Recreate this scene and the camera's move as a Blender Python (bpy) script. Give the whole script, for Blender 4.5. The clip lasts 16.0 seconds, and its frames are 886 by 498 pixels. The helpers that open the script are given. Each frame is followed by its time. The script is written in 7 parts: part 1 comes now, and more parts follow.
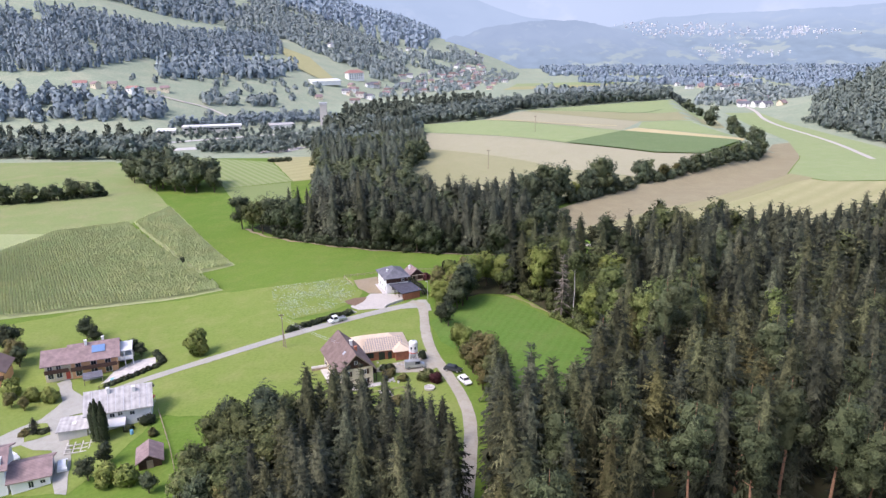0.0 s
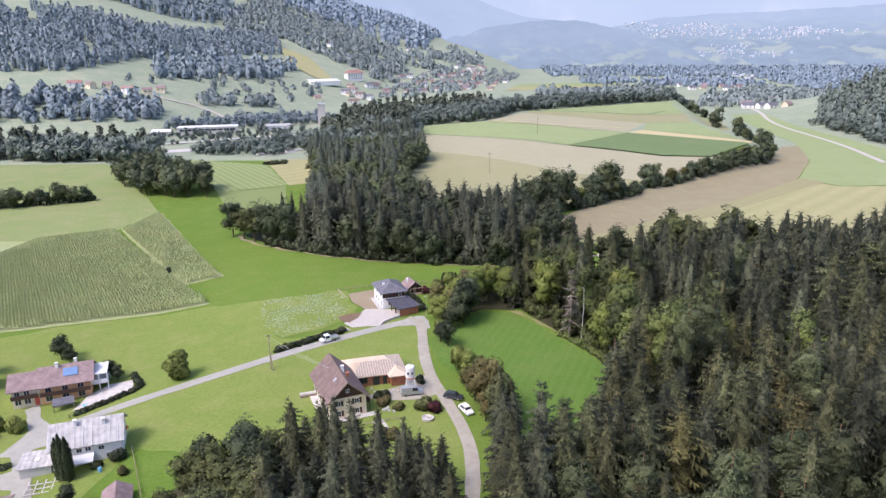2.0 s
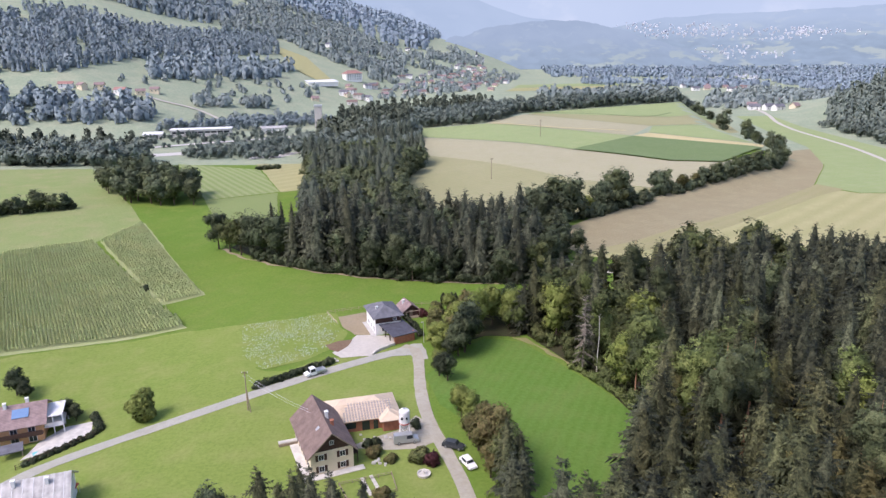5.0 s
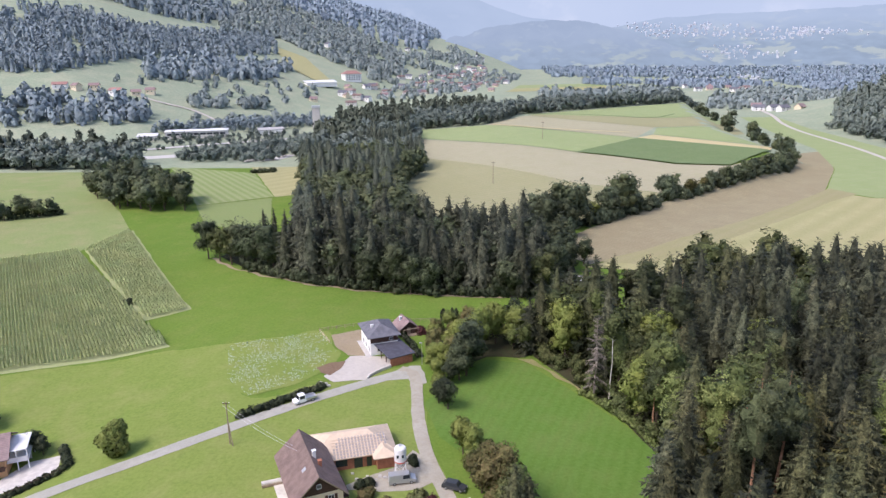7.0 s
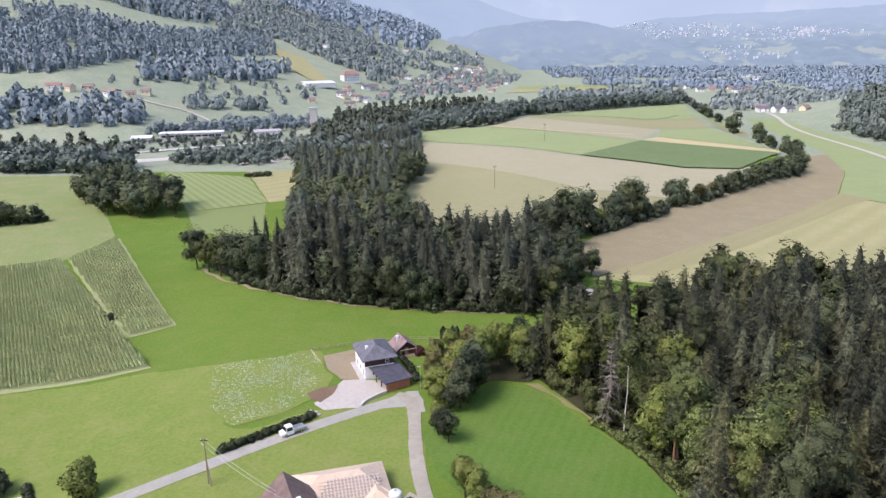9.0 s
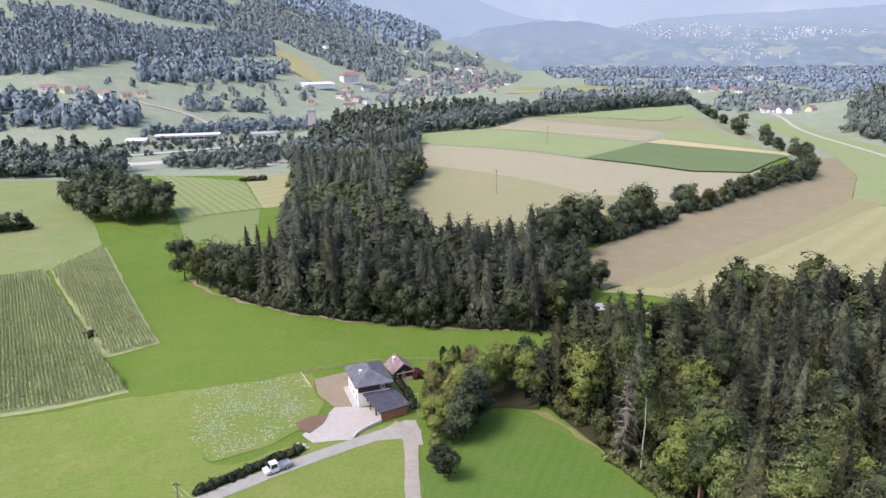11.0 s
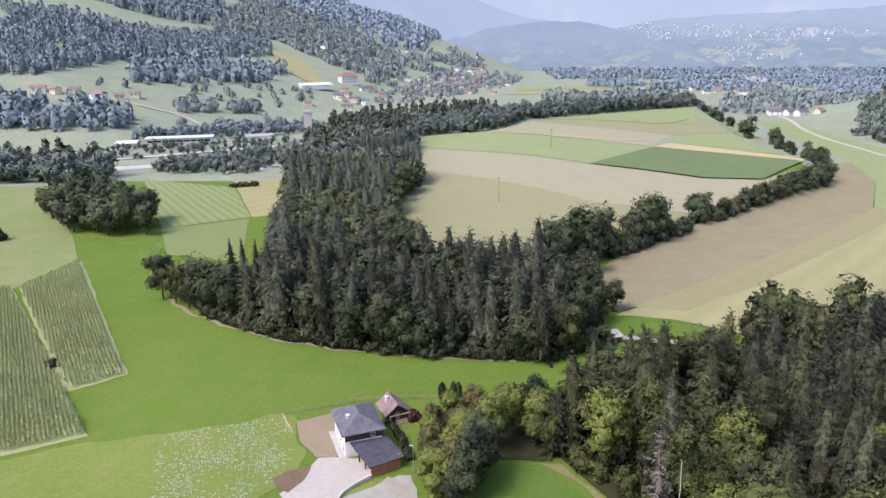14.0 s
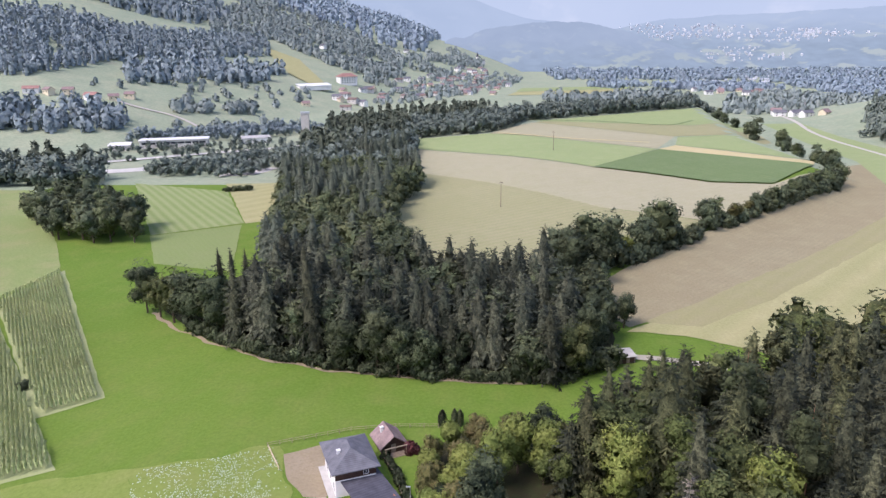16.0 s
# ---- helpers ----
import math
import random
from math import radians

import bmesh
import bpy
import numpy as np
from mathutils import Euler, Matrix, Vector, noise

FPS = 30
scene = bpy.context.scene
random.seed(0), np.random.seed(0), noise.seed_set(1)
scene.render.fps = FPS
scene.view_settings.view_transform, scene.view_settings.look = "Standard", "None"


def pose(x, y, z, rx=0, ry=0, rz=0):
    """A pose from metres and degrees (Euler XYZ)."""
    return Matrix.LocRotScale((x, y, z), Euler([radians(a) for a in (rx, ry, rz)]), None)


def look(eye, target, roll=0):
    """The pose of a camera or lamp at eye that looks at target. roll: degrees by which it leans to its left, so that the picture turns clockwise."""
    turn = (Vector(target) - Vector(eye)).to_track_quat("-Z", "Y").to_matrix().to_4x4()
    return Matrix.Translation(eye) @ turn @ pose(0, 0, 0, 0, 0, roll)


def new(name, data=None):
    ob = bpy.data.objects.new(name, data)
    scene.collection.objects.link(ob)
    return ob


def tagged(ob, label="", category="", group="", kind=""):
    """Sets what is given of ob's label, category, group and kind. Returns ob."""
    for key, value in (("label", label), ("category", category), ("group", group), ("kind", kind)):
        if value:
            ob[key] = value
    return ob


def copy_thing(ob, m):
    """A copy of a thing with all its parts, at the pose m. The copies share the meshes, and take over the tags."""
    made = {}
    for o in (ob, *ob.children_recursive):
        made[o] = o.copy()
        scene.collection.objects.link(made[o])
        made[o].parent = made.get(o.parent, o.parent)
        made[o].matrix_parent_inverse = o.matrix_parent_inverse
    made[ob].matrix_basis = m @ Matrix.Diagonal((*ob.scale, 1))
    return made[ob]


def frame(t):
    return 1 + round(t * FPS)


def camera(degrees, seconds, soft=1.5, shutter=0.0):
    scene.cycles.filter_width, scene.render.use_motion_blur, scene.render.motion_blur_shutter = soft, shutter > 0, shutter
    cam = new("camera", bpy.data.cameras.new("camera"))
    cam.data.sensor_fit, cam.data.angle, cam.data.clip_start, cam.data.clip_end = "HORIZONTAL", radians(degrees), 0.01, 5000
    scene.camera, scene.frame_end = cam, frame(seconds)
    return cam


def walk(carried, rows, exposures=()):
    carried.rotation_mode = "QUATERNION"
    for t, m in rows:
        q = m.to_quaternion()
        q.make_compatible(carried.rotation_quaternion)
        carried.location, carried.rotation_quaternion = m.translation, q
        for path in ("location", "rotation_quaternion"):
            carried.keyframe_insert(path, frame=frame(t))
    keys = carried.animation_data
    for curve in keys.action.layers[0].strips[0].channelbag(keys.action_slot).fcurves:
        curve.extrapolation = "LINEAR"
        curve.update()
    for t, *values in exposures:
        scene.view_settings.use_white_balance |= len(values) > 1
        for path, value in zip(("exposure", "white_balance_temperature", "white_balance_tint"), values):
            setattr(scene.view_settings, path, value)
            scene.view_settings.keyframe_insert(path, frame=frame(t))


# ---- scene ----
cam = camera(65.5, 16.0, soft=1.4)
PATH = [
    (0, (1.726, -8.522, 75.575), (1.659, -6.601, 75.021), -0.6),
    (0.5, (1.626, -5.042, 75.586), (1.559, -3.122, 75.032), -0.5),
    (1, (1.524, -1.549, 75.607), (1.457, 0.371, 75.052), -0.5),
    (1.5, (1.454, 1.932, 75.613), (1.387, 3.853, 75.059), -0.6),
    (2, (1.348, 5.418, 75.601), (1.281, 7.339, 75.047), -0.5),
    (2.5, (1.216, 8.87, 75.553), (1.149, 10.79, 74.999), -0.6),
    (3, (1.158, 12.273, 75.511), (1.091, 14.194, 74.958), -0.5),
    (3.5, (1.091, 15.645, 75.491), (1.025, 17.566, 74.938), -0.5),
    (4, (1.063, 19.024, 75.504), (0.996, 20.945, 74.951), -0.5),
    (6.5, (0.654, 35.744, 75.621), (0.587, 37.665, 75.068), -0.5),
    (7, (0.539, 39.139, 75.647), (0.472, 41.06, 75.094), -0.5),
    (7.5, (0.395, 42.524, 75.662), (0.328, 44.446, 75.109), -0.5),
    (8, (0.253, 45.911, 75.683), (0.186, 47.832, 75.13), -0.5),
    (8.5, (0.126, 49.216, 75.694), (0.06, 51.137, 75.142), -0.5),
    (9, (0.045, 52.43, 75.699), (-0.021, 54.351, 75.147), -0.5),
    (11.5, (-0.194, 68.854, 75.644), (-0.262, 70.775, 75.094), -0.6),
    (12, (-0.322, 72.206, 75.654), (-0.389, 74.128, 75.104), -0.6),
    (12.5, (-0.445, 75.596, 75.637), (-0.512, 77.518, 75.088), -0.5),
    (13, (-0.556, 78.939, 75.619), (-0.623, 80.861, 75.07), -0.5),
    (13.5, (-0.646, 82.284, 75.628), (-0.713, 84.206, 75.078), -0.5),
    (14, (-0.703, 85.617, 75.592), (-0.77, 87.538, 75.043), -0.5),
    (14.5, (-0.888, 88.943, 75.525), (-0.954, 90.865, 74.976), -0.5),
    (15, (-1.015, 92.242, 75.437), (-1.081, 94.164, 74.888), -0.5),
    (15.5, (-1.125, 95.419, 75.366), (-1.191, 97.341, 74.818), -0.5),
    (16, (-1.245, 98.556, 75.341), (-1.311, 100.478, 74.793), -0.5),
]
walk(cam, [(t, look(eye, target, roll)) for t, eye, target, roll in PATH], ((0, 0.79, 6160, 24), (4, 0.70, 6210, 23), (7, 0.65, 6260, 22), (16, 0.65, 6240, 23)))

# ---- world and light ----
world = bpy.data.worlds.new("world")
scene.world = world
world.use_nodes = True
wn = world.node_tree
sky = wn.nodes.new("ShaderNodeTexSky")
sky.sky_type = "NISHITA"
sky.sun_disc = False
sky.sun_elevation = radians(53)
sky.sun_rotation = radians(232)
sky.air_density, sky.dust_density, sky.ozone_density = 1.0, 2.5, 1.0
wn.links.new(sky.outputs[0], wn.nodes["Background"].inputs[0])
wn.nodes["Background"].inputs[1].default_value = 0.15
sun_data = bpy.data.lights.new("sun", "SUN")
sun_data.energy, sun_data.angle, sun_data.color = 1.7, radians(24), (1.0, 0.95, 0.88)
sun = new("sun", sun_data)
sun.matrix_world = look((-70, -55, 120), (0, 0, 0))


# ---- materials ----
def nodes_of(name, rough=0.85, metal=0.0, spec=0.25):
    m = bpy.data.materials.new(name)
    m.use_nodes = True
    n = m.node_tree.nodes
    b = n["Principled BSDF"]
    b.inputs["Roughness"].default_value = rough
    b.inputs["Metallic"].default_value = metal
    b.inputs["Specular IOR Level"].default_value = spec
    return m, m.node_tree, b


def mixed(nt, fac, a, b, mode="MIX"):
    x = nt.nodes.new("ShaderNodeMix")
    x.data_type, x.blend_type = "RGBA", mode
    for k, v in ((0, fac), (6, a), (7, b)):
        if hasattr(v, "links"):
            nt.links.new(v, x.inputs[k])
        else:
            x.inputs[k].default_value = v if k == 0 else (*v, 1.0)
    return x.outputs[2]


def noise_of(nt, where, scale, detail=3.0, low=0.35, high=0.65, rough=0.55):
    n = nt.nodes.new("ShaderNodeTexNoise")
    n.inputs["Scale"].default_value, n.inputs["Detail"].default_value = scale, detail
    n.inputs["Roughness"].default_value = rough
    nt.links.new(where, n.inputs["Vector"])
    r = nt.nodes.new("ShaderNodeMapRange")
    r.inputs[1].default_value, r.inputs[2].default_value = low, high
    nt.links.new(n.outputs["Fac"], r.inputs[0])
    return r.outputs[0]


def position(nt):
    return nt.nodes.new("ShaderNodeNewGeometry").outputs["Position"]


def turned(nt, where, angle, scale):
    """The place, turned about z by an angle and stretched."""
    m = nt.nodes.new("ShaderNodeMapping")
    m.inputs["Rotation"].default_value = (0, 0, radians(angle))
    m.inputs["Scale"].default_value = scale
    nt.links.new(where, m.inputs["Vector"])
    return m.outputs[0]


def bump(nt, b, height_out, strength, distance):
    k = nt.nodes.new("ShaderNodeBump")
    k.inputs["Strength"].default_value, k.inputs["Distance"].default_value = strength, distance
    nt.links.new(height_out, k.inputs["Height"])
    nt.links.new(k.outputs[0], b.inputs["Normal"])


def ground_mat(name, c1, c2, c3, rows=None, row_color=None, big=0.02, fine=1.2, row_fac=0.5):
    """Soil or grass: broad patches, finer mottling, grain, and rows at an angle (degrees, metres apart)."""
    m, nt, b = nodes_of(name, 0.95, 0, 0.1)
    p = position(nt)
    c = mixed(nt, noise_of(nt, p, big, 4), c1, c2)
    c = mixed(nt, noise_of(nt, p, big * 6, 5, 0.45, 0.75), c, c3)
    if rows:
        angle, gap = rows
        w = nt.nodes.new("ShaderNodeTexWave")
        w.inputs["Scale"].default_value = 1.0
        w.inputs["Distortion"].default_value = 0.6
        w.inputs["Detail Scale"].default_value = 0.3
        nt.links.new(turned(nt, p, angle, (0.314 / gap, 0.314 / gap, 0)), w.inputs["Vector"])
        f = nt.nodes.new("ShaderNodeMath")
        f.operation = "MULTIPLY"
        f.inputs[1].default_value = row_fac
        nt.links.new(w.outputs["Fac"], f.inputs[0])
        c = mixed(nt, f.outputs[0], c, row_color)
    g = noise_of(nt, p, fine, 6, 0.2, 0.8, 0.7)
    c = mixed(nt, 0.35, c, mixed(nt, g, tuple(v * 0.5 for v in c2), tuple(min(1, v * 1.5) for v in c3)))
    nt.links.new(c, b.inputs["Base Color"])
    bump(nt, b, g, 0.5, 0.15)
    return m


def leaf_mat(name, c1, c2, c3, scale=0.09, rough=0.75, patch_scale=0.16, spread=1.0):
    """Foliage: tone by broad patches, by clump and by tree."""
    m, nt, b = nodes_of(name, rough, 0, 0.2)
    geo = nt.nodes.new("ShaderNodeNewGeometry")
    info = nt.nodes.new("ShaderNodeObjectInfo")
    c = mixed(nt, noise_of(nt, geo.outputs["Position"], scale, 3, 0.35, 0.65), c1, c2)
    c = mixed(nt, geo.outputs["Random Per Island"], c, c3)
    r = nt.nodes.new("ShaderNodeMapRange")
    r.inputs[3].default_value, r.inputs[4].default_value = 1 - 0.34 * spread, 1 + 0.4 * spread
    nt.links.new(info.outputs["Random"], r.inputs[0])
    cell = nt.nodes.new("ShaderNodeTexVoronoi")
    cell.voronoi_dimensions = "2D"
    cell.inputs["Scale"].default_value = patch_scale
    nt.links.new(geo.outputs["Position"], cell.inputs["Vector"])
    tone = nt.nodes.new("ShaderNodeSeparateColor")
    nt.links.new(cell.outputs["Color"], tone.inputs[0])
    dim = nt.nodes.new("ShaderNodeMapRange")
    dim.inputs[3].default_value, dim.inputs[4].default_value = 1 - 0.45 * spread, 1 + 0.5 * spread
    nt.links.new(tone.outputs[0], dim.inputs[0])
    both = nt.nodes.new("ShaderNodeMath")
    both.operation = "MULTIPLY"
    nt.links.new(r.outputs[0], both.inputs[0])
    nt.links.new(dim.outputs[0], both.inputs[1])
    hue = nt.nodes.new("ShaderNodeMapRange")
    hue.inputs[3].default_value, hue.inputs[4].default_value = 0.475, 0.515
    nt.links.new(tone.outputs[1], hue.inputs[0])
    h = nt.nodes.new("ShaderNodeHueSaturation")
    nt.links.new(both.outputs[0], h.inputs["Value"])
    nt.links.new(hue.outputs[0], h.inputs["Hue"])
    nt.links.new(c, h.inputs["Color"])
    fine = noise_of(nt, geo.outputs["Position"], 2.2, 4, 0.25, 0.75)
    c = mixed(nt, fine, tuple(v * (1 - 0.4 * spread) for v in c1), h.outputs[0])
    nt.links.new(c, b.inputs["Base Color"])
    bump(nt, b, fine, 0.6, 0.3)
    return m


def plain_mat(name, c, rough=0.7, metal=0.0, spec=0.4, vary=0.15, scale=0.8, grain=12.0):
    """Paint, plaster, metal or wood: weathered unevenly, with fine grain."""
    m, nt, b = nodes_of(name, rough, metal, spec)
    t = nt.nodes.new("ShaderNodeTexCoord").outputs["Object"]
    d = tuple(v * (1 - vary) for v in c)
    e = tuple(min(1.0, v * (1 + vary * 0.5)) for v in c)
    k = mixed(nt, noise_of(nt, t, scale, 4), d, e)
    g = noise_of(nt, t, grain, 4, 0.2, 0.8)
    k = mixed(nt, 0.25, k, mixed(nt, g, d, e))
    nt.links.new(k, b.inputs["Base Color"])
    bump(nt, b, g, 0.15, 0.02)
    return m


def roof_mat(name, c, gap=0.35, rough=0.7, axis=90):
    """Tiles or sheets: courses across the slope, weathered."""
    m, nt, b = nodes_of(name, rough, 0, 0.3)
    t = nt.nodes.new("ShaderNodeTexCoord").outputs["Object"]
    w = nt.nodes.new("ShaderNodeTexWave")
    w.inputs["Scale"].default_value = 1.0
    nt.links.new(turned(nt, t, axis, (0.314 / gap, 0.314 / gap, 0)), w.inputs["Vector"])
    k = mixed(nt, noise_of(nt, t, 0.7, 5), tuple(v * 0.72 for v in c), tuple(min(1, v * 1.2) for v in c))
    k = mixed(nt, 0.22, k, mixed(nt, w.outputs["Fac"], tuple(v * 0.45 for v in c), tuple(min(1, v * 1.3) for v in c)))
    nt.links.new(k, b.inputs["Base Color"])
    bump(nt, b, w.outputs["Fac"], 0.4, 0.05)
    return m


MEADOW = ground_mat("meadow_grass", (0.134, 0.212, 0.032), (0.092, 0.182, 0.020), (0.166, 0.218, 0.048), (8, 4.5), (0.12, 0.22, 0.04), row_fac=0.16)
LAWN = ground_mat("lawn_grass", (0.192, 0.252, 0.056), (0.152, 0.232, 0.040), (0.240, 0.268, 0.084))
CLEARING = ground_mat("clearing_grass", (0.076, 0.172, 0.022), (0.102, 0.19, 0.030), (0.14, 0.20, 0.05), (20, 2.4), (0.12, 0.24, 0.05), row_fac=0.35)
PASTURE = ground_mat("dry_pasture", (0.225, 0.280, 0.105), (0.180, 0.258, 0.075), (0.285, 0.285, 0.140), big=0.012)
CORNSOIL = ground_mat("corn_soil", (0.30, 0.355, 0.15), (0.33, 0.375, 0.17), (0.34, 0.36, 0.20))
CROP = ground_mat("crop_rows", (0.205, 0.270, 0.092), (0.18, 0.25, 0.078), (0.235, 0.285, 0.115), (-34, 4.6), (0.34, 0.36, 0.19), row_fac=0.75)
CROP2 = ground_mat("young_crop", (0.19, 0.255, 0.085), (0.215, 0.27, 0.10), (0.215, 0.255, 0.105), (-34, 2.2), (0.22, 0.27, 0.11))
STRAW = ground_mat("stubble", (0.37, 0.345, 0.175), (0.345, 0.33, 0.16), (0.405, 0.375, 0.20), (42, 11.0), (0.285, 0.295, 0.13), row_fac=0.75)
PLOUGH = ground_mat("ploughed_soil", (0.262, 0.220, 0.134), (0.297, 0.258, 0.157), (0.335, 0.302, 0.183), (42, 2.2), (0.24, 0.205, 0.12), row_fac=0.3)
PLOUGH_PALE = ground_mat("pale_tilled_soil", (0.308, 0.280, 0.155), (0.335, 0.308, 0.172), (0.305, 0.292, 0.142), (42, 6.0), (0.262, 0.262, 0.118), row_fac=0.35)
TAN = ground_mat("fallow_tan", (0.365, 0.342, 0.228), (0.395, 0.367, 0.248), (0.338, 0.328, 0.20), (58, 5.0), (0.345, 0.322, 0.205), row_fac=0.4)
OLIVE = ground_mat("olive_field", (0.315, 0.30, 0.165), (0.345, 0.32, 0.19), (0.29, 0.29, 0.15), (58, 4.0), (0.25, 0.27, 0.12), row_fac=0.4)
GREENF = ground_mat("green_field", (0.24, 0.31, 0.13), (0.27, 0.33, 0.145), (0.31, 0.345, 0.18), (58, 6.0), (0.25, 0.33, 0.12), row_fac=0.4)
DARKF = ground_mat("dark_crop", (0.140, 0.196, 0.080), (0.158, 0.214, 0.092), (0.18, 0.228, 0.11), (58, 3.0), (0.08, 0.16, 0.045), row_fac=0.4)
YELLOW = ground_mat("ripe_strip", (0.50, 0.42, 0.22), (0.46, 0.40, 0.20), (0.52, 0.45, 0.27))
# far grass greyed and blued, so its colour carries the haze
HILLGRASS_HAZED = ground_mat("hazed_hill_grass", (0.275, 0.325, 0.225), (0.232, 0.30, 0.205), (0.35, 0.365, 0.255), big=0.006, fine=0.3)
GRAVEL = ground_mat("pale_gravel", (0.50, 0.46, 0.40), (0.56, 0.52, 0.46), (0.44, 0.41, 0.36), big=0.15, fine=3)
LANE = ground_mat("worn_asphalt", (0.385, 0.375, 0.325), (0.43, 0.42, 0.365), (0.33, 0.325, 0.275), big=0.1, fine=3)
TRACK = ground_mat("gravel_track", (0.385, 0.36, 0.295), (0.435, 0.41, 0.345), (0.33, 0.30, 0.225), big=0.12, fine=2)
DIRT = ground_mat("bare_dirt", (0.31, 0.25, 0.165), (0.35, 0.285, 0.20), (0.27, 0.225, 0.14), big=0.2, fine=2)
DARKDIRT = ground_mat("dark_topsoil", (0.17, 0.11, 0.07), (0.20, 0.135, 0.09), (0.22, 0.16, 0.11), big=0.2, fine=2)
RIM = ground_mat("dry_rim", (0.245, 0.225, 0.100), (0.20, 0.215, 0.075), (0.28, 0.245, 0.13), big=0.2, fine=2)
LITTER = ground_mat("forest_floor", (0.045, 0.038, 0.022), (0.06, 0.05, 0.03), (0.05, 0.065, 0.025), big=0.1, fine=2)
PALE = ground_mat("river_gravel", (0.55, 0.53, 0.50), (0.62, 0.60, 0.57), (0.48, 0.46, 0.42), big=0.03, fine=1)

SPRUCE = leaf_mat("spruce_needles", (0.036, 0.045, 0.022), (0.068, 0.079, 0.034), (0.172, 0.178, 0.080))
# needle colour turned bluer to paint in the haze before the grove
SPRUCE_GROVE_HAZED = leaf_mat("hazed_grove_needles", (0.046, 0.056, 0.038), (0.072, 0.084, 0.052), (0.140, 0.150, 0.092))
SPRUCE_OLIVE = leaf_mat("olive_needles", (0.092, 0.092, 0.032), (0.130, 0.126, 0.044), (0.190, 0.178, 0.068))
SPRUCE_DARK = leaf_mat("dark_spruce_needles", (0.034, 0.042, 0.027), (0.057, 0.067, 0.039), (0.124, 0.132, 0.073))
PINE = leaf_mat("pine_needles", (0.082, 0.106, 0.048), (0.112, 0.138, 0.060), (0.160, 0.180, 0.082))
BROAD = leaf_mat("broad_leaves", (0.066, 0.090, 0.030), (0.110, 0.137, 0.045), (0.215, 0.232, 0.090))
BROAD_YELLOW = leaf_mat("yellow_green_leaves", (0.175, 0.222, 0.048), (0.220, 0.262, 0.060), (0.285, 0.312, 0.092), spread=0.5)
BROAD_DARK = leaf_mat("dark_broad_leaves", (0.042, 0.061, 0.032), (0.076, 0.098, 0.048), (0.150, 0.172, 0.086))
BROAD_LIGHT = leaf_mat("light_leaves", (0.130, 0.172, 0.048), (0.165, 0.205, 0.060), (0.212, 0.242, 0.085))
# hedge leaves made paler, with light haze put into both tones
BROAD_HAZED = leaf_mat("hazed_hedge_leaves", (0.086, 0.114, 0.054), (0.128, 0.158, 0.072), (0.220, 0.242, 0.120), spread=0.8)
BROAD_HAZED_DARK = leaf_mat("hazed_dark_hedge_leaves", (0.064, 0.088, 0.052), (0.102, 0.130, 0.070), (0.178, 0.205, 0.110), spread=0.8)
BROAD_GOLD = leaf_mat("turning_leaves", (0.13, 0.145, 0.045), (0.18, 0.155, 0.055), (0.215, 0.165, 0.075))
DEADTWIG = leaf_mat("dry_twigs", (0.23, 0.195, 0.15), (0.28, 0.245, 0.195), (0.34, 0.305, 0.25))
CORN = leaf_mat("corn_leaves", (0.385, 0.445, 0.195), (0.42, 0.475, 0.225), (0.47, 0.505, 0.27), spread=0.35)
# five far foliage colours with distance haze mixed into the base colour
FARWOOD_HAZED = leaf_mat("hazed_far_wood", (0.225, 0.283, 0.312), (0.255, 0.313, 0.328), (0.295, 0.345, 0.335), 0.012, 0.9, 0.09, 0.28)
FARWOOD2_HAZED = leaf_mat("hazed_distant_wood", (0.255, 0.322, 0.38), (0.275, 0.342, 0.395), (0.305, 0.37, 0.405), 0.006, 0.9, 0.05, 0.25)
SPRUCE_HAZED = leaf_mat("hazed_spruce_needles", (0.078, 0.098, 0.074), (0.106, 0.128, 0.090), (0.150, 0.170, 0.115), 0.03, 0.9, 0.1, 0.6)
FARGREEN_HAZED = leaf_mat("hazed_riverside_leaves", (0.155, 0.198, 0.178), (0.198, 0.242, 0.202), (0.250, 0.286, 0.218), 0.03, 0.9, 0.1, 0.45)
HILLLEAF_HAZED = leaf_mat("hazed_hillside_leaves", (0.225, 0.280, 0.285), (0.265, 0.315, 0.300), (0.325, 0.365, 0.310), 0.012, 0.9, 0.09, 0.45)
REDLEAF = leaf_mat("purple_leaves", (0.10, 0.03, 0.035), (0.13, 0.045, 0.045), (0.16, 0.06, 0.06))
BARK = plain_mat("bark", (0.12, 0.085, 0.06), 0.95, vary=0.4, scale=2)
PINEBARK = plain_mat("orange_pine_bark", (0.34, 0.19, 0.11), 0.95, vary=0.35, scale=2)
BIRCHBARK = plain_mat("birch_bark", (0.55, 0.52, 0.47), 0.9, vary=0.4, scale=3)
WHITE = plain_mat("white_render", (0.80, 0.79, 0.76), 0.9, vary=0.06, scale=0.5)
CREAM = plain_mat("cream_render", (0.72, 0.63, 0.46), 0.9, vary=0.08, scale=0.5)
ORANGE = plain_mat("orange_render", (0.70, 0.40, 0.20), 0.9, vary=0.08, scale=0.5)
GREYWALL = plain_mat("grey_render", (0.56, 0.54, 0.51), 0.9, vary=0.12, scale=0.4)
BRICK = plain_mat("red_block_wall", (0.42, 0.17, 0.10), 0.9, vary=0.25, scale=1.5)
WOOD_DARK = plain_mat("dark_stained_wood", (0.075, 0.04, 0.028), 0.8, vary=0.3, scale=2)
WOOD = plain_mat("weathered_wood", (0.30, 0.235, 0.17), 0.85, vary=0.3, scale=2)
BOARD = plain_mat("raw_roof_boards", (0.66, 0.53, 0.39), 0.85, vary=0.12, scale=1.2)
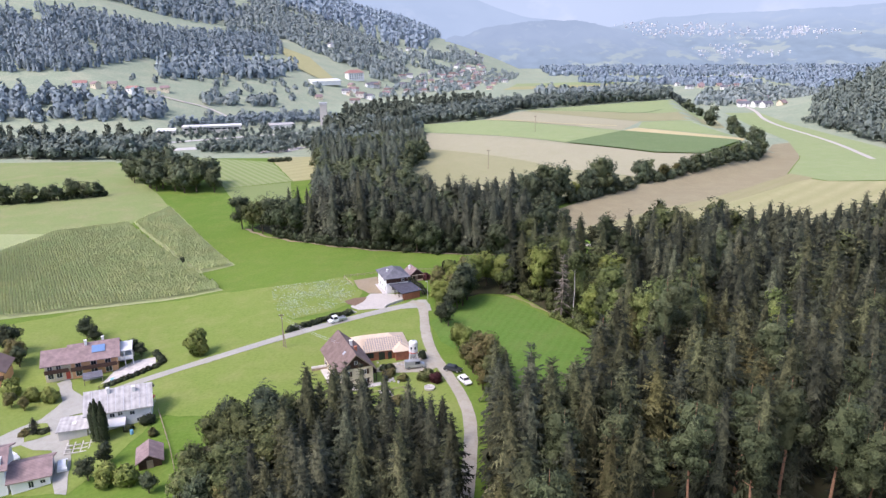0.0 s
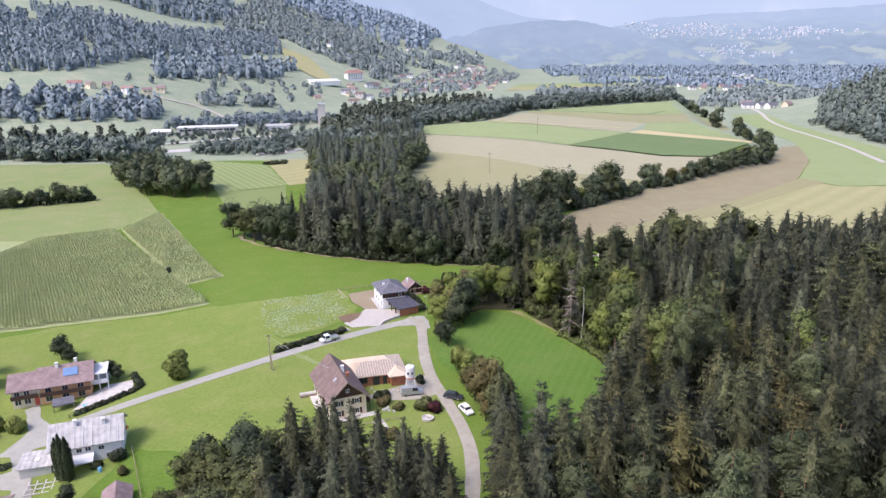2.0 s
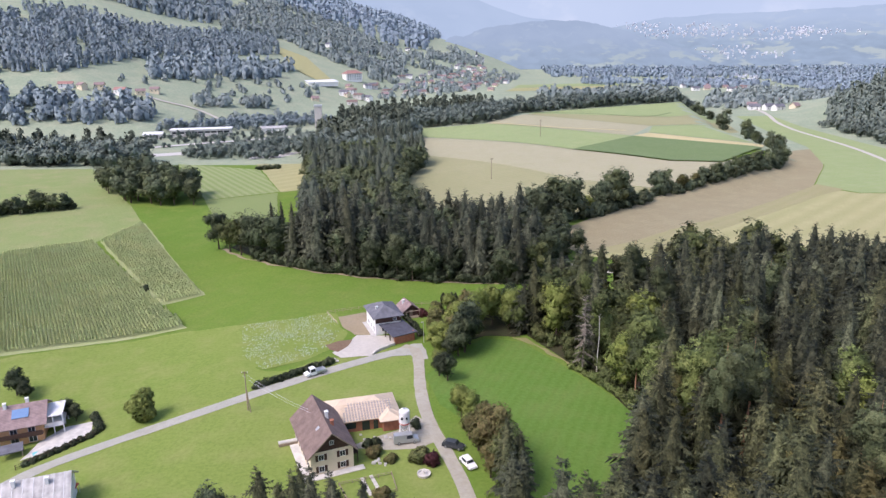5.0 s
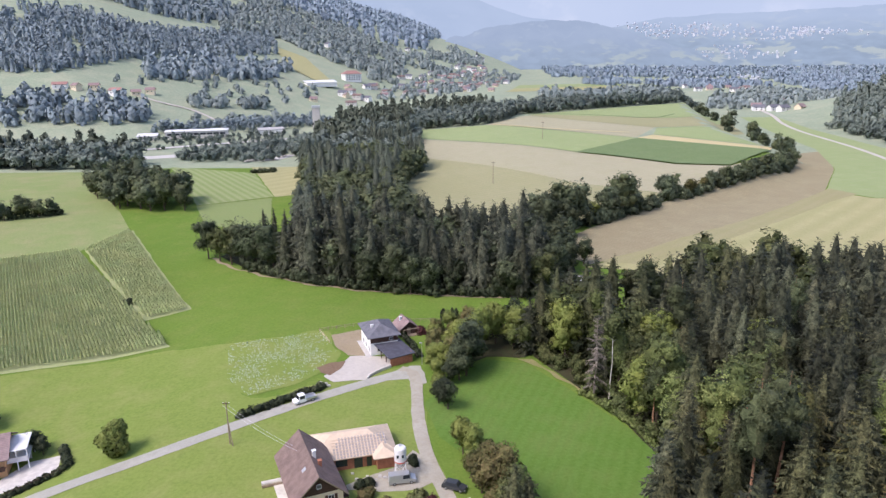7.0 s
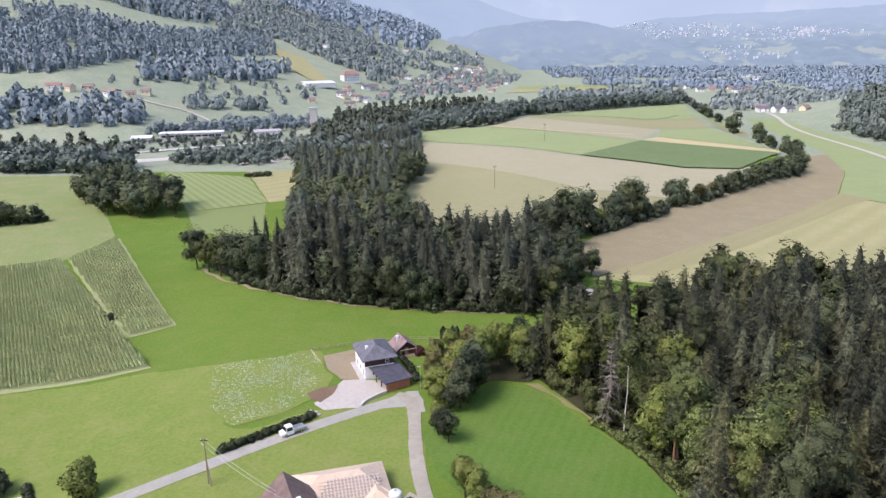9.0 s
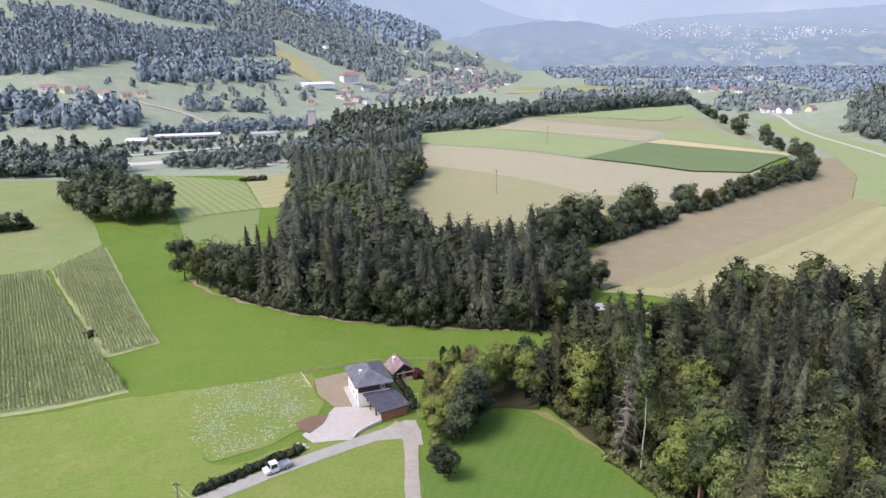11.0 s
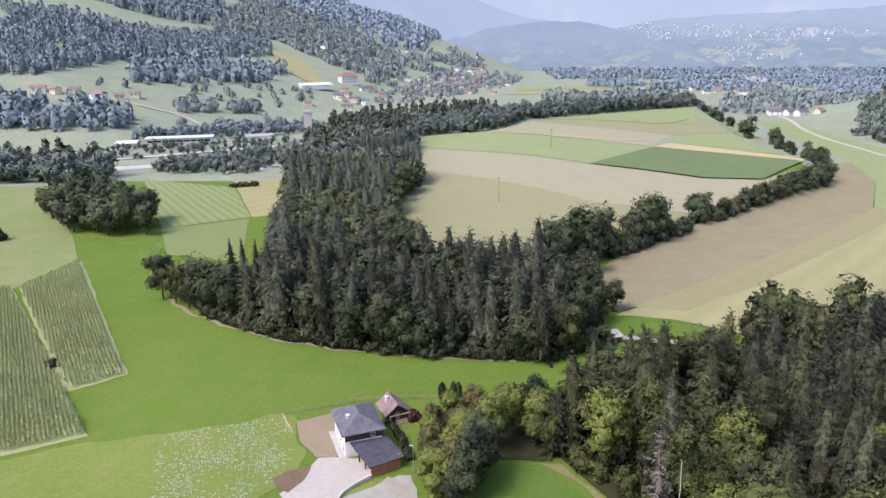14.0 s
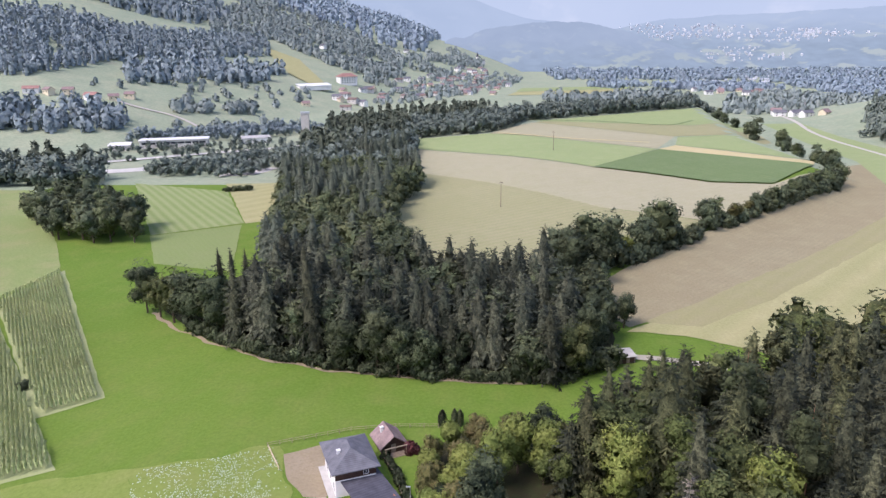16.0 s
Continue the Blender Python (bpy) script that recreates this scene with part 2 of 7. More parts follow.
MEMBRANE = plain_mat("grey_roof_felt", (0.36, 0.33, 0.32), 0.85, vary=0.12, scale=1.2)
CONCRETE = plain_mat("concrete", (0.48, 0.46, 0.43), 0.9, vary=0.15)
STONE = plain_mat("pale_stone", (0.58, 0.55, 0.50), 0.9, vary=0.2)
METAL = plain_mat("white_painted_steel", (0.78, 0.77, 0.75), 0.45, vary=0.06)
REDPAINT = plain_mat("red_paint", (0.55, 0.10, 0.06), 0.5, vary=0.1)
BLUEPAINT = plain_mat("blue_plastic", (0.20, 0.45, 0.66), 0.4, vary=0.1)
RUBBER = plain_mat("rubber", (0.03, 0.03, 0.03), 0.8)
STEEL = plain_mat("galvanised_steel", (0.55, 0.56, 0.57), 0.4, 0.7)
CARWHITE = plain_mat("white_car_paint", (0.82, 0.82, 0.82), 0.25, vary=0.03, spec=0.5)
CARSILVER = plain_mat("silver_car_paint", (0.46, 0.47, 0.48), 0.3, 0.5, vary=0.04, spec=0.5)
CARDARK = plain_mat("dark_car_paint", (0.045, 0.05, 0.055), 0.25, vary=0.04, spec=0.5)
GLASS = plain_mat("dark_window_glass", (0.035, 0.042, 0.05), 0.08, vary=0.1, spec=0.6)
SOLAR = plain_mat("solar_glass", (0.16, 0.27, 0.46), 0.15, vary=0.1, spec=0.6)
WATER = plain_mat("pool_water", (0.22, 0.60, 0.62), 0.08, vary=0.05, spec=0.5)
# blue-grey with haze painted in, for walls and roofs of the far town
HAZEWALL = plain_mat("far_hazed_walls", (0.50, 0.53, 0.58), 0.9)
FLOWER = plain_mat("white_blossom", (0.46, 0.54, 0.40), 0.9, vary=0.1)
ROOF_BROWN = roof_mat("brown_tiles", (0.205, 0.145, 0.125))
ROOF_PURPLE = roof_mat("plum_brown_tiles", (0.285, 0.205, 0.195))
ROOF_SLATE = roof_mat("slate_grey_tiles", (0.155, 0.155, 0.175))
ROOF_DARK = roof_mat("dark_roof_sheets", (0.085, 0.085, 0.105), 0.6)
ROOF_GREY = roof_mat("pale_fibre_cement_sheets", (0.46, 0.445, 0.425), 1.1, axis=0)
ROOF_RED = roof_mat("red_tiles", (0.36, 0.20, 0.17))


# ---- lie of the land ----
from mathutils.geometry import delaunay_2d_cdt


def ease(a, b, v):
    """0 below a, 1 above b, smooth between; for arrays too."""
    u = np.clip((v - a) / (b - a), 0.0, 1.0)
    return u * u * (3 - 2 * u)


FOOT = ((-2200, -200), (-800, 560), (-340, 765), (-130, 1300), (230, 2400), (420, 3600), (600, 5200))   # foot of the wooded hill
HEDGE = ((40, 322), (112, 400), (180, 467), (226, 540), (232, 680), (286, 950))                     # edge of the field terrace


def side(line, x, y):
    """Signed distance to a line of corners; positive on its left."""
    best = np.full(np.shape(x), 1e9)
    sign = np.ones(np.shape(x))
    for (ax, ay), (bx, by) in zip(line, line[1:]):
        dx, dy = bx - ax, by - ay
        u = np.clip(((x - ax) * dx + (y - ay) * dy) / (dx * dx + dy * dy), 0, 1)
        d = np.hypot(x - ax - u * dx, y - ay - u * dy)
        c = dx * (y - ay) - dy * (x - ax)
        sign = np.where(d < best - 1e-6, np.where(c > 0, 1.0, -1.0), sign)
        best = np.minimum(best, d)
    return best * sign


def height(x, y):
    x, y = np.asarray(x, float), np.asarray(y, float)
    z = -1.0 - 4.6 * ease(-45, -105, x) * (1 - 0.62 * ease(265, 375, y))
    terrace = ease(330, 540, y) * ease(-70, 60, x) * (1 - ease(-8, 18, -side(HEDGE, x, y)) * ease(300, 340, y))
    z = z + 7.5 * terrace * (1 - ease(960, 1300, y))
    z = z - 3.4 * ease(60, 150, x) * ease(250, 420, y) * (1 - terrace)
    z = z - 4.5 * ease(470, 620, y) * ease(-60, -140, x)
    d = np.maximum(side(FOOT, x, y), 0)
    rise = 0.27 * d + 0.00005 * d * d
    rise = rise * (1 + 0.10 * np.sin(x * 0.0091 + 1.0) * np.sin(y * 0.0063) * ease(100, 400, d))
    cap = np.clip((215 - x) * 0.56, 0, 620)
    hill = np.where(rise + cap > 0.01, rise * cap / (rise ** 3 + cap ** 3 + 1e-3) ** (1 / 3), 0)
    z = z + hill
    z = z + 95 * ease(355, 640, x) * ease(420, 640, y) * (1 - ease(760, 1150, y))
    return z


# ---- building blocks ----
def mesh_of(name, verts, faces, mat, normals=None):
    me = bpy.data.meshes.new(name)
    me.from_pydata([tuple(v) for v in verts], [], [tuple(f) for f in faces])
    me.materials.append(mat)
    me.update()
    if normals is not None:
        me.polygons.foreach_set("use_smooth", [True] * len(me.polygons))
        me.normals_split_custom_set_from_vertices([tuple(n) for n in normals])
    return me


def faced(v, f, n):
    """Triangles turned so that they face the way their crown swells, with its soft normals."""
    tris = []
    for q in f:
        tris += [(q[0], q[i], q[i + 1]) for i in range(1, len(q) - 1)]
    v, t, n = np.array(v, float), np.array(tris, int), np.array(n, float)
    n = n / (np.linalg.norm(n, axis=1)[:, None] + 1e-9)
    g = np.cross(v[t[:, 1]] - v[t[:, 0]], v[t[:, 2]] - v[t[:, 0]])
    away = (g * n[t].mean(1)).sum(1) < 0
    t[away] = t[away][:, ::-1]
    return v, t, n


def thing(name, m, label, category, group="", kind=""):
    ob = new(name)
    ob.empty_display_size = 0.5
    ob.matrix_world = m
    return tagged(ob, label, category, group, kind)


def part(name, shape, mat, parent, label=""):
    ob = new(name, mesh_of(name, shape[0], shape[1], mat, *shape[2:]))
    ob.parent = parent
    return tagged(ob, label)


def joined(*shapes):
    vs, fs = [], []
    for v, f, *_ in shapes:
        k = len(vs)
        vs += [tuple(p) for p in v]
        fs += [tuple(i + k for i in q) for q in f]
    return vs, fs


def block(x0, y0, z0, x1, y1, z1, bevel=0.0):
    """A box with its upright and top edges taken off by bevel."""
    b = min(bevel, (x1 - x0) / 3, (y1 - y0) / 3, (z1 - z0) / 3)
    if b <= 0:
        v = [(x, y, z) for z in (z0, z1) for x, y in ((x0, y0), (x1, y0), (x1, y1), (x0, y1))]
        return v, [(3, 2, 1, 0), (4, 5, 6, 7), (0, 1, 5, 4), (1, 2, 6, 5), (2, 3, 7, 6), (3, 0, 4, 7)]
    ring = lambda i, z: [(x0 + b, y0 + i, z), (x1 - b, y0 + i, z), (x1 - i, y0 + b, z), (x1 - i, y1 - b, z), (x1 - b, y1 - i, z), (x0 + b, y1 - i, z), (x0 + i, y1 - b, z), (x0 + i, y0 + b, z)]
    v = ring(0, z0) + ring(0, z1 - b) + ring(b, z1)
    f = [tuple(range(7, -1, -1)), tuple(range(16, 24))]
    for k in (0, 8):
        f += [(k + i, k + (i + 1) % 8, k + 8 + (i + 1) % 8, k + 8 + i) for i in range(8)]
    return v, f


def beam(a, b, r, sides=6, r2=None):
    """A round bar from a to b, tapering to r2."""
    a, b = Vector(a), Vector(b)
    q = (b - a).to_track_quat("Z", "Y")
    r2 = r if r2 is None else r2
    v = []
    for p, rad in ((a, r), (b, r2)):
        v += [tuple(p + q @ Vector((rad * math.cos(6.2832 * i / sides), rad * math.sin(6.2832 * i / sides), 0))) for i in range(sides)]
    f = [(i, (i + 1) % sides, sides + (i + 1) % sides, sides + i) for i in range(sides)]
    return v, f + [tuple(range(sides - 1, -1, -1)), tuple(range(sides, 2 * sides))]


def lathe(profile, sides=16):
    """A turned shape from (radius, z) corners."""
    v, f = [], []
    for r, z in profile:
        v += [(r * math.cos(6.2832 * i / sides), r * math.sin(6.2832 * i / sides), z) for i in range(sides)]
    for k in range(len(profile) - 1):
        f += [(k * sides + i, k * sides + (i + 1) % sides, (k + 1) * sides + (i + 1) % sides, (k + 1) * sides + i) for i in range(sides)]
    return v, f


def slab(corners, thick):
    """A sheet through four or three corners, thickened downwards."""
    n = len(corners)
    v = list(corners) + [(x, y, z - thick) for x, y, z in corners]
    f = [tuple(range(n)), tuple(range(2 * n - 1, n - 1, -1))]
    return v, f + [(i, n + i, n + (i + 1) % n, (i + 1) % n) for i in range(n)]


def on_ground(x, y, angle=0, up=0.0):
    return pose(x, y, float(height(x, y)) + up, 0, 0, angle)


# ---- ground: one sheet to the far mountains ----
def spread(fine0, fine1, step, low, high):
    a = list(np.arange(fine0, fine1 + 0.1, step))
    d, v = step, fine1
    while v < high:
        d *= 1.16
        v += d
        a.append(v)
    d, v = step, fine0
    while v > low:
        d *= 1.16
        v -= d
        a.insert(0, v)
    return np.array(a)


def ground_sheet():
    xs, ys = spread(-420, 420, 7, -5000, 5000), spread(-20, 980, 7, -1500, 5000)
    gx, gy = np.meshgrid(xs, ys)
    gz = height(gx, gy)
    v = np.stack([gx, gy, gz], -1).reshape(-1, 3)
    w = len(xs)
    f = [(j * w + i, j * w + i + 1, (j + 1) * w + i + 1, (j + 1) * w + i) for j in range(len(ys) - 1) for i in range(w - 1)]
    me = mesh_of("ground", v, f, HILLGRASS_HAZED)
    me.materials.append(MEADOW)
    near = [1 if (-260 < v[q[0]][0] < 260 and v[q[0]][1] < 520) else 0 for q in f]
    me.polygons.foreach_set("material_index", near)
    me.polygons.foreach_set("use_smooth", [True] * len(f))
    return tagged(new("ground", me), "green valley meadow rising to wooded hills", "ground", kind="structure")


def inside(poly, x, y):
    x, y = np.asarray(x, float), np.asarray(y, float)
    r = np.zeros(x.shape, bool)
    n = len(poly)
    for i in range(n):
        (ax, ay), (bx, by) = poly[i], poly[(i + 1) % n]
        if ay == by:
            continue
        r ^= ((ay > y) != (by > y)) & (x < (bx - ax) * (y - ay) / (by - ay) + ax)
    return r


def densed(poly, gap, wobble, closed=True):
    out = []
    n = len(poly)
    for i in range(n if closed else n - 1):
        (ax, ay), (bx, by) = poly[i], poly[(i + 1) % n]
        k = max(1, int(math.hypot(bx - ax, by - ay) / gap))
        for j in range(k):
            u = j / k
            x, y = ax + (bx - ax) * u, ay + (by - ay) * u
            out.append((x + wobble * noise.noise((x * 0.15, y * 0.15, 1)), y + wobble * noise.noise((x * 0.15, y * 0.15, 9))))
    return out if closed else out + [poly[-1]]


def patch(name, poly, mat, label, category="field", up=0.1, gap=6.0, wobble=0.5):
    """A piece of ground laid over the sheet, with an uneven edge."""
    edge = densed(poly, gap * 0.6, wobble)
    xs, ys = [p[0] for p in edge], [p[1] for p in edge]
    g = max(gap, math.sqrt((max(xs) - min(xs)) * (max(ys) - min(ys)) / 2500))
    gx, gy = np.meshgrid(np.arange(min(xs), max(xs), g), np.arange(min(ys), max(ys), g))
    keep = inside(edge, gx.ravel(), gy.ravel())
    pts = [Vector(p) for p in edge] + [Vector(p) for p in zip(gx.ravel()[keep], gy.ravel()[keep])]
    n = len(edge)
    v, _, f, *_ = delaunay_2d_cdt(pts, [], [list(range(n))], 1, 1e-4)
    z = height([p.x for p in v], [p.y for p in v]) + up
    me = mesh_of(name, [(p.x, p.y, h) for p, h in zip(v, z)], f, mat)
    me.polygons.foreach_set("use_smooth", [True] * len(me.polygons))
    return tagged(new(name, me), label, category, kind="structure")


def ribbon(name, line, width, mat, label, up=0.14, category="road"):
    """A road along a line of corners, rounded and laid on the ground."""
    p = [Vector(q) for q in line]
    for _ in range(3):
        q = [p[0]]
        for a, b in zip(p, p[1:]):
            q += [a * 0.75 + b * 0.25, a * 0.25 + b * 0.75]
        p = q + [p[-1]]
    v, f = [], []
    for i, c in enumerate(p):
        d = (p[min(i + 1, len(p) - 1)] - p[max(i - 1, 0)]).normalized()
        n = Vector((-d.y, d.x))
        w = width / 2 * (1 + 0.12 * noise.noise((c.x * 0.3, c.y * 0.3, 0)))
        for s in (-1, -0.5, 0, 0.5, 1):
            e = c + n * w * s
            v.append((e.x, e.y, float(height(e.x, e.y)) + up + 0.05 * (1 - s * s)))
    for i in range(len(p) - 1):
        f += [(i * 5 + k, i * 5 + k + 1, i * 5 + 6 + k, i * 5 + 5 + k) for k in range(4)]
    return tagged(new(name, mesh_of(name, v, f, mat)), label, category, kind="structure")


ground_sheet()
patch("field_pasture", ((-420, 500), (-265, 505), (-178, 380), (-155, 343), (-162, 314), (-190, 296), (-260, 296), (-420, 300)), PASTURE, "pale dry pasture on a gentle rise", up=0.12)
patch("field_crop_rows", ((-215, 532), (-143, 498), (-108, 417), (-143, 394)), CROP, "young crop in pale and green rows", up=0.18)
patch("field_young_crop", ((-143, 393), (-108, 414), (-89, 342), (-123, 352)), CROP2, "young green crop in fine rows", up=0.18)
patch("field_straw_corner", ((-155, 530), (-118, 530), (-90, 427), (-107, 416)), STRAW, "small stubble corner by the wood", up=0.16)
patch("field_corn_soil", ((-250, 309), (-163, 314), (-116, 257), (-83, 216), (-117, 203), (-146, 192), (-250, 165)), CORNSOIL, "soil between tall corn rows", up=0.1)
patch("field_corn_soil_strip", ((-160, 313), (-154, 344), (-89, 247), (-101, 238)), CORNSOIL, "soil between tall corn rows", up=0.13)
patch("field_flower_strip", ((-66, 214), (-51, 217), (-39, 221), (-33, 207), (-33, 197), (-38, 190), (-50, 181.5), (-58, 190)), LAWN, "pale meadow strip with white blossom", up=0.1, gap=3, wobble=1.5)
patch("field_tan_fallow", ((-46, 662), (78, 524), (135, 482), (168, 478), (206, 512), (160, 458), (112, 408), (64, 428), (-33, 541)), TAN, "wide tan fallow field", up=0.21, gap=9)
patch("field_olive", ((-33, 541), (66, 427), (112, 407), (84, 377), (40, 326), (-8, 318), (-30, 390), (-36, 440), (-33, 500)), OLIVE, "olive stubble field beside the wood", up=0.21, gap=9)
patch("field_green_band", ((-48, 668), (-50, 732), (20, 725), (138, 605), (78, 526)), GREENF, "fresh green field strip", up=0.24, gap=10)
patch("field_dark_crop", ((78, 524), (138, 600), (214, 530), (168, 478), (136, 482)), DARKF, "dark green tall crop field", up=0.9, gap=9)
patch("field_ripe_strip", ((137, 603), (157, 626), (222, 545), (214, 531)), YELLOW, "narrow ripe yellow strip", up=0.21, gap=8)
patch("field_grey_band", ((20, 727), (66, 806), (172, 680), (139, 608)), TAN, "greyish fallow strip", up=0.22, gap=10)
patch("field_far_green", ((158, 628), (174, 678), (215, 690), (262, 650), (226, 545)), GREENF, "green strip at the hedge", up=0.20, gap=10)
patch("field_far_strip", ((172, 682), (68, 808), (80, 820), (215, 770), (292, 820), (270, 720), (215, 692)), OLIVE, "long pale green strip", up=0.18, gap=12)
patch("field_far_end", ((70, 822), (180, 905), (290, 984), (296, 822), (215, 772)), GREENF, "pale green far field", up=0.18, gap=12)
patch("field_ploughed", ((46, 326), (84, 374), (134, 424), (215, 500), (264, 590), (284, 600), (252, 515), (209, 440), (150, 372), (90, 318), (60, 294), (46, 284), (38, 300)), PLOUGH, "bare brown ploughed field along the hedge", up=0.19, gap=7)
patch("field_stubble", ((44, 281), (60, 293), (90, 317), (150, 371), (209, 439), (225, 418), (300, 420), (250, 330), (200, 280), (110, 262), (78, 266), (60, 278)), STRAW, "pale stubble field with tractor lines", up=0.18, gap=7, wobble=0.8)
patch("field_tilled_strip", ((50, 288), (70, 303), (120, 350), (175, 405), (214, 446), (222, 430), (200, 412), (150, 362), (96, 308), (66, 284)), PLOUGH_PALE, "pale tilled strip between soil and stubble", up=0.22, gap=7, wobble=1.0)
ribbon("field_strip_margin", ((64, 834), (113, 825), (155, 805), (192, 764), (230, 818)), 3.5, DARKF, "dark grassy margin between field strips", up=0.35, category="field")
ribbon("field_pale_margin", ((27, 725), (64, 687), (102, 662), (142, 643)), 4.0, YELLOW, "narrow ripe margin across the field", up=0.36, category="field")
ribbon("road_field_lane", ((26, 262), (36, 263.5), (44, 264), (52, 262), (64, 258)), 3.0, TRACK, "narrow gravel lane behind the trees", up=0.2)
patch("field_right_green", ((286, 612), (300, 720), (330, 890), (372, 890), (352, 760), (345, 640), (340, 520), (310, 425), (226, 419), (211, 442), (253, 516)), GREENF, "light green meadow by the track", up=0.20, gap=10)
patch("field_clearing", ((-9, 179), (0, 196), (6, 202), (16, 200), (23, 189), (33, 172), (40, 158), (47, 148), (44, 132), (36, 114), (26, 107), (13, 108), (8, 122), (9, 140), (5, 152), (-5, 165)), CLEARING, "lush green forest clearing", up=0.1)
patch("field_clearing_edge", ((14, 203.0), (17.5, 202.4), (24.5, 191.6), (27.6, 186.4), (27.0, 185.8), (23.6, 190.4), (19.8, 197.4), (16, 201.4)), RIM, "trodden earth rim along the trees", "earth", up=0.16, gap=1.5, wobble=1.8)
patch("field_wood_rim", ((-103, 303.5), (-88, 288.3), (-70, 273.4), (-55, 261.4), (-34, 254.4), (-16, 250.4), (0, 248.4), (20, 248.2), (20, 249.4), (0, 249.8), (-34, 255.7), (-55, 262.8), (-70, 274.8), (-88, 289.8), (-102, 304.6)), DIRT, "dry earth rim under the wood", "earth", up=0.13, gap=3, wobble=1.5)
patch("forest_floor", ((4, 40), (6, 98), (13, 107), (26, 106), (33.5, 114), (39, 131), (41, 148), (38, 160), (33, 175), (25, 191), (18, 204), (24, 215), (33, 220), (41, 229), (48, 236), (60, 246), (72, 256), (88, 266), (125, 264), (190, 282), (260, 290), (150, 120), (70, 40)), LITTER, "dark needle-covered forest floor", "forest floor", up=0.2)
# brown litter whose dark colour also paints the shade under the junction trees
patch("forest_floor_junction", ((-8.5, 203), (-1, 200), (6, 203.2), (15, 203.5), (20, 207), (22, 224), (10, 227), (-4, 226), (-9, 214)), LITTER, "leaf-covered ground under the trees, shade in its dark colour", "forest floor", up=0.12, gap=2.5, wobble=1.5)
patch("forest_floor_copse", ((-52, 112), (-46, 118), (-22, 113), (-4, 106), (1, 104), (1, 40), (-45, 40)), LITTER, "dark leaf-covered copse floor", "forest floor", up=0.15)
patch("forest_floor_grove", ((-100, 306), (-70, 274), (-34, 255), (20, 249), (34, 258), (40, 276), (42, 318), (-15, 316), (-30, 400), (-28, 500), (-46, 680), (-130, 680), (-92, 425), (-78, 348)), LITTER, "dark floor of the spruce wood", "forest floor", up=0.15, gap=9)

patch("field_lane_meadow", ((-150, 182), (-118, 202), (-85, 213), (-66, 214), (-58, 190), (-49, 180), (-14, 198), (-9.5, 179), (-6, 160), (2, 128), (0, 108), (-24, 114), (-46, 121), (-66, 128), (-72, 100), (-100, 100), (-140, 140)), LAWN, "lighter mown meadow along the lane", up=0.06, wobble=2.0)

ribbon("road_lane", ((-12.5, 196), (-23, 189), (-32, 182.5), (-42, 174.5), (-50, 167.5), (-62, 158.5), (-74, 151), (-84, 144), (-89, 137.5), (-93, 128), (-104, 118)), 3.4, LANE, "narrow pale worn country lane")
ribbon("road_track", ((-16, 196.5), (-12.2, 194.5), (-11, 186), (-9.8, 171), (-7, 157), (-3, 146), (1, 134), (3, 122), (2, 100), (0, 70)), 2.8, TRACK, "pale gravel track into the trees", up=0.16)
ribbon("road_valley_track", ((300, 505), (318, 590), (325, 660), (330, 735), (346, 815), (374, 900), (390, 1000)), 4.5, GRAVEL, "pale farm track along the hill", up=0.5)
patch("village_apron", ((-101.1, 122.8), (-98.9, 127.3), (-96.3, 130.6), (-95.9, 135.7), (-96.0, 138.8), (-100.3, 145.2), (-103.3, 148.3), (-101.5, 150.9), (-96.7, 145.0), (-91.1, 139.6), (-88.3, 137.6), (-85.7, 132.8), (-90.4, 130.9), (-86.8, 124.7), (-80.5, 115.2), (-75.1, 104.7), (-72.3, 99.2), (-75.1, 99.7), (-85.0, 115.8), (-89.5, 116.5), (-94.0, 119.2), (-97.4, 117.2)), LANE, "paved village road and drive", "road", up=0.17, gap=2.0, wobble=0.6)
patch("planted_island", ((-96.8, 124.0), (-96.6, 128.3), (-93.4, 128.1), (-89.5, 122.7), (-92.0, 120.9), (-93.9, 120.1)), LAWN, "small planted grass island in the drive", "lawn", up=0.24, gap=1.5, wobble=0.3)
patch("farm_yard", ((-23, 147), (-13, 154), (-10, 160), (-8, 158), (-5, 150), (-8, 147.5), (-15, 146)), TRACK, "gravel yard with building debris", "yard", up=0.13, gap=3)
patch("gravel_forecourt", ((-30.5, 189), (-34, 192), (-32, 198), (-30.5, 203), (-25, 203.6), (-19, 204), (-18.5, 197.2), (-22.5, 193), (-24, 190)), GRAVEL, "pale gravel forecourt of the white house", "yard", up=0.17, gap=2, wobble=1.3)
patch("road_junction", ((-24, 188), (-13.5, 198.5), (-11, 199), (-9.4, 194), (-9.6, 188), (-12.6, 187), (-14, 190.5)), LANE, "worn asphalt junction", "road", up=0.15, gap=2, wobble=1.2)
patch("house_dirt_plot", ((-37.5, 217.5), (-29.5, 221), (-25.5, 210), (-26, 203.5), (-31, 203.5)), DIRT, "bare earth plot beside the white house", "yard", up=0.16, gap=2, wobble=1.0)
patch("topsoil_patch", ((-37, 196.5), (-34, 199.5), (-31, 200.5), (-31.3, 196), (-32.5, 192.5), (-35.5, 193.5)), DARKDIRT, "heap of dark bare topsoil", "soil", up=0.2, gap=2, wobble=1.2)
patch("pool_terrace", ((-91, 146.6), (-80.5, 155.3), (-83, 161.5), (-88.5, 160), (-91, 154)), STONE, "pale stone pool terrace", "terrace", up=0.16, gap=3)
patch("river_gravel_bank", ((-300, 600), (-262, 606), (-190, 650), (-150, 708), (-146, 690), (-180, 632), (-258, 585), (-300, 575)), PALE, "pale gravel yard by the river", "gravel", up=0.21, gap=12)
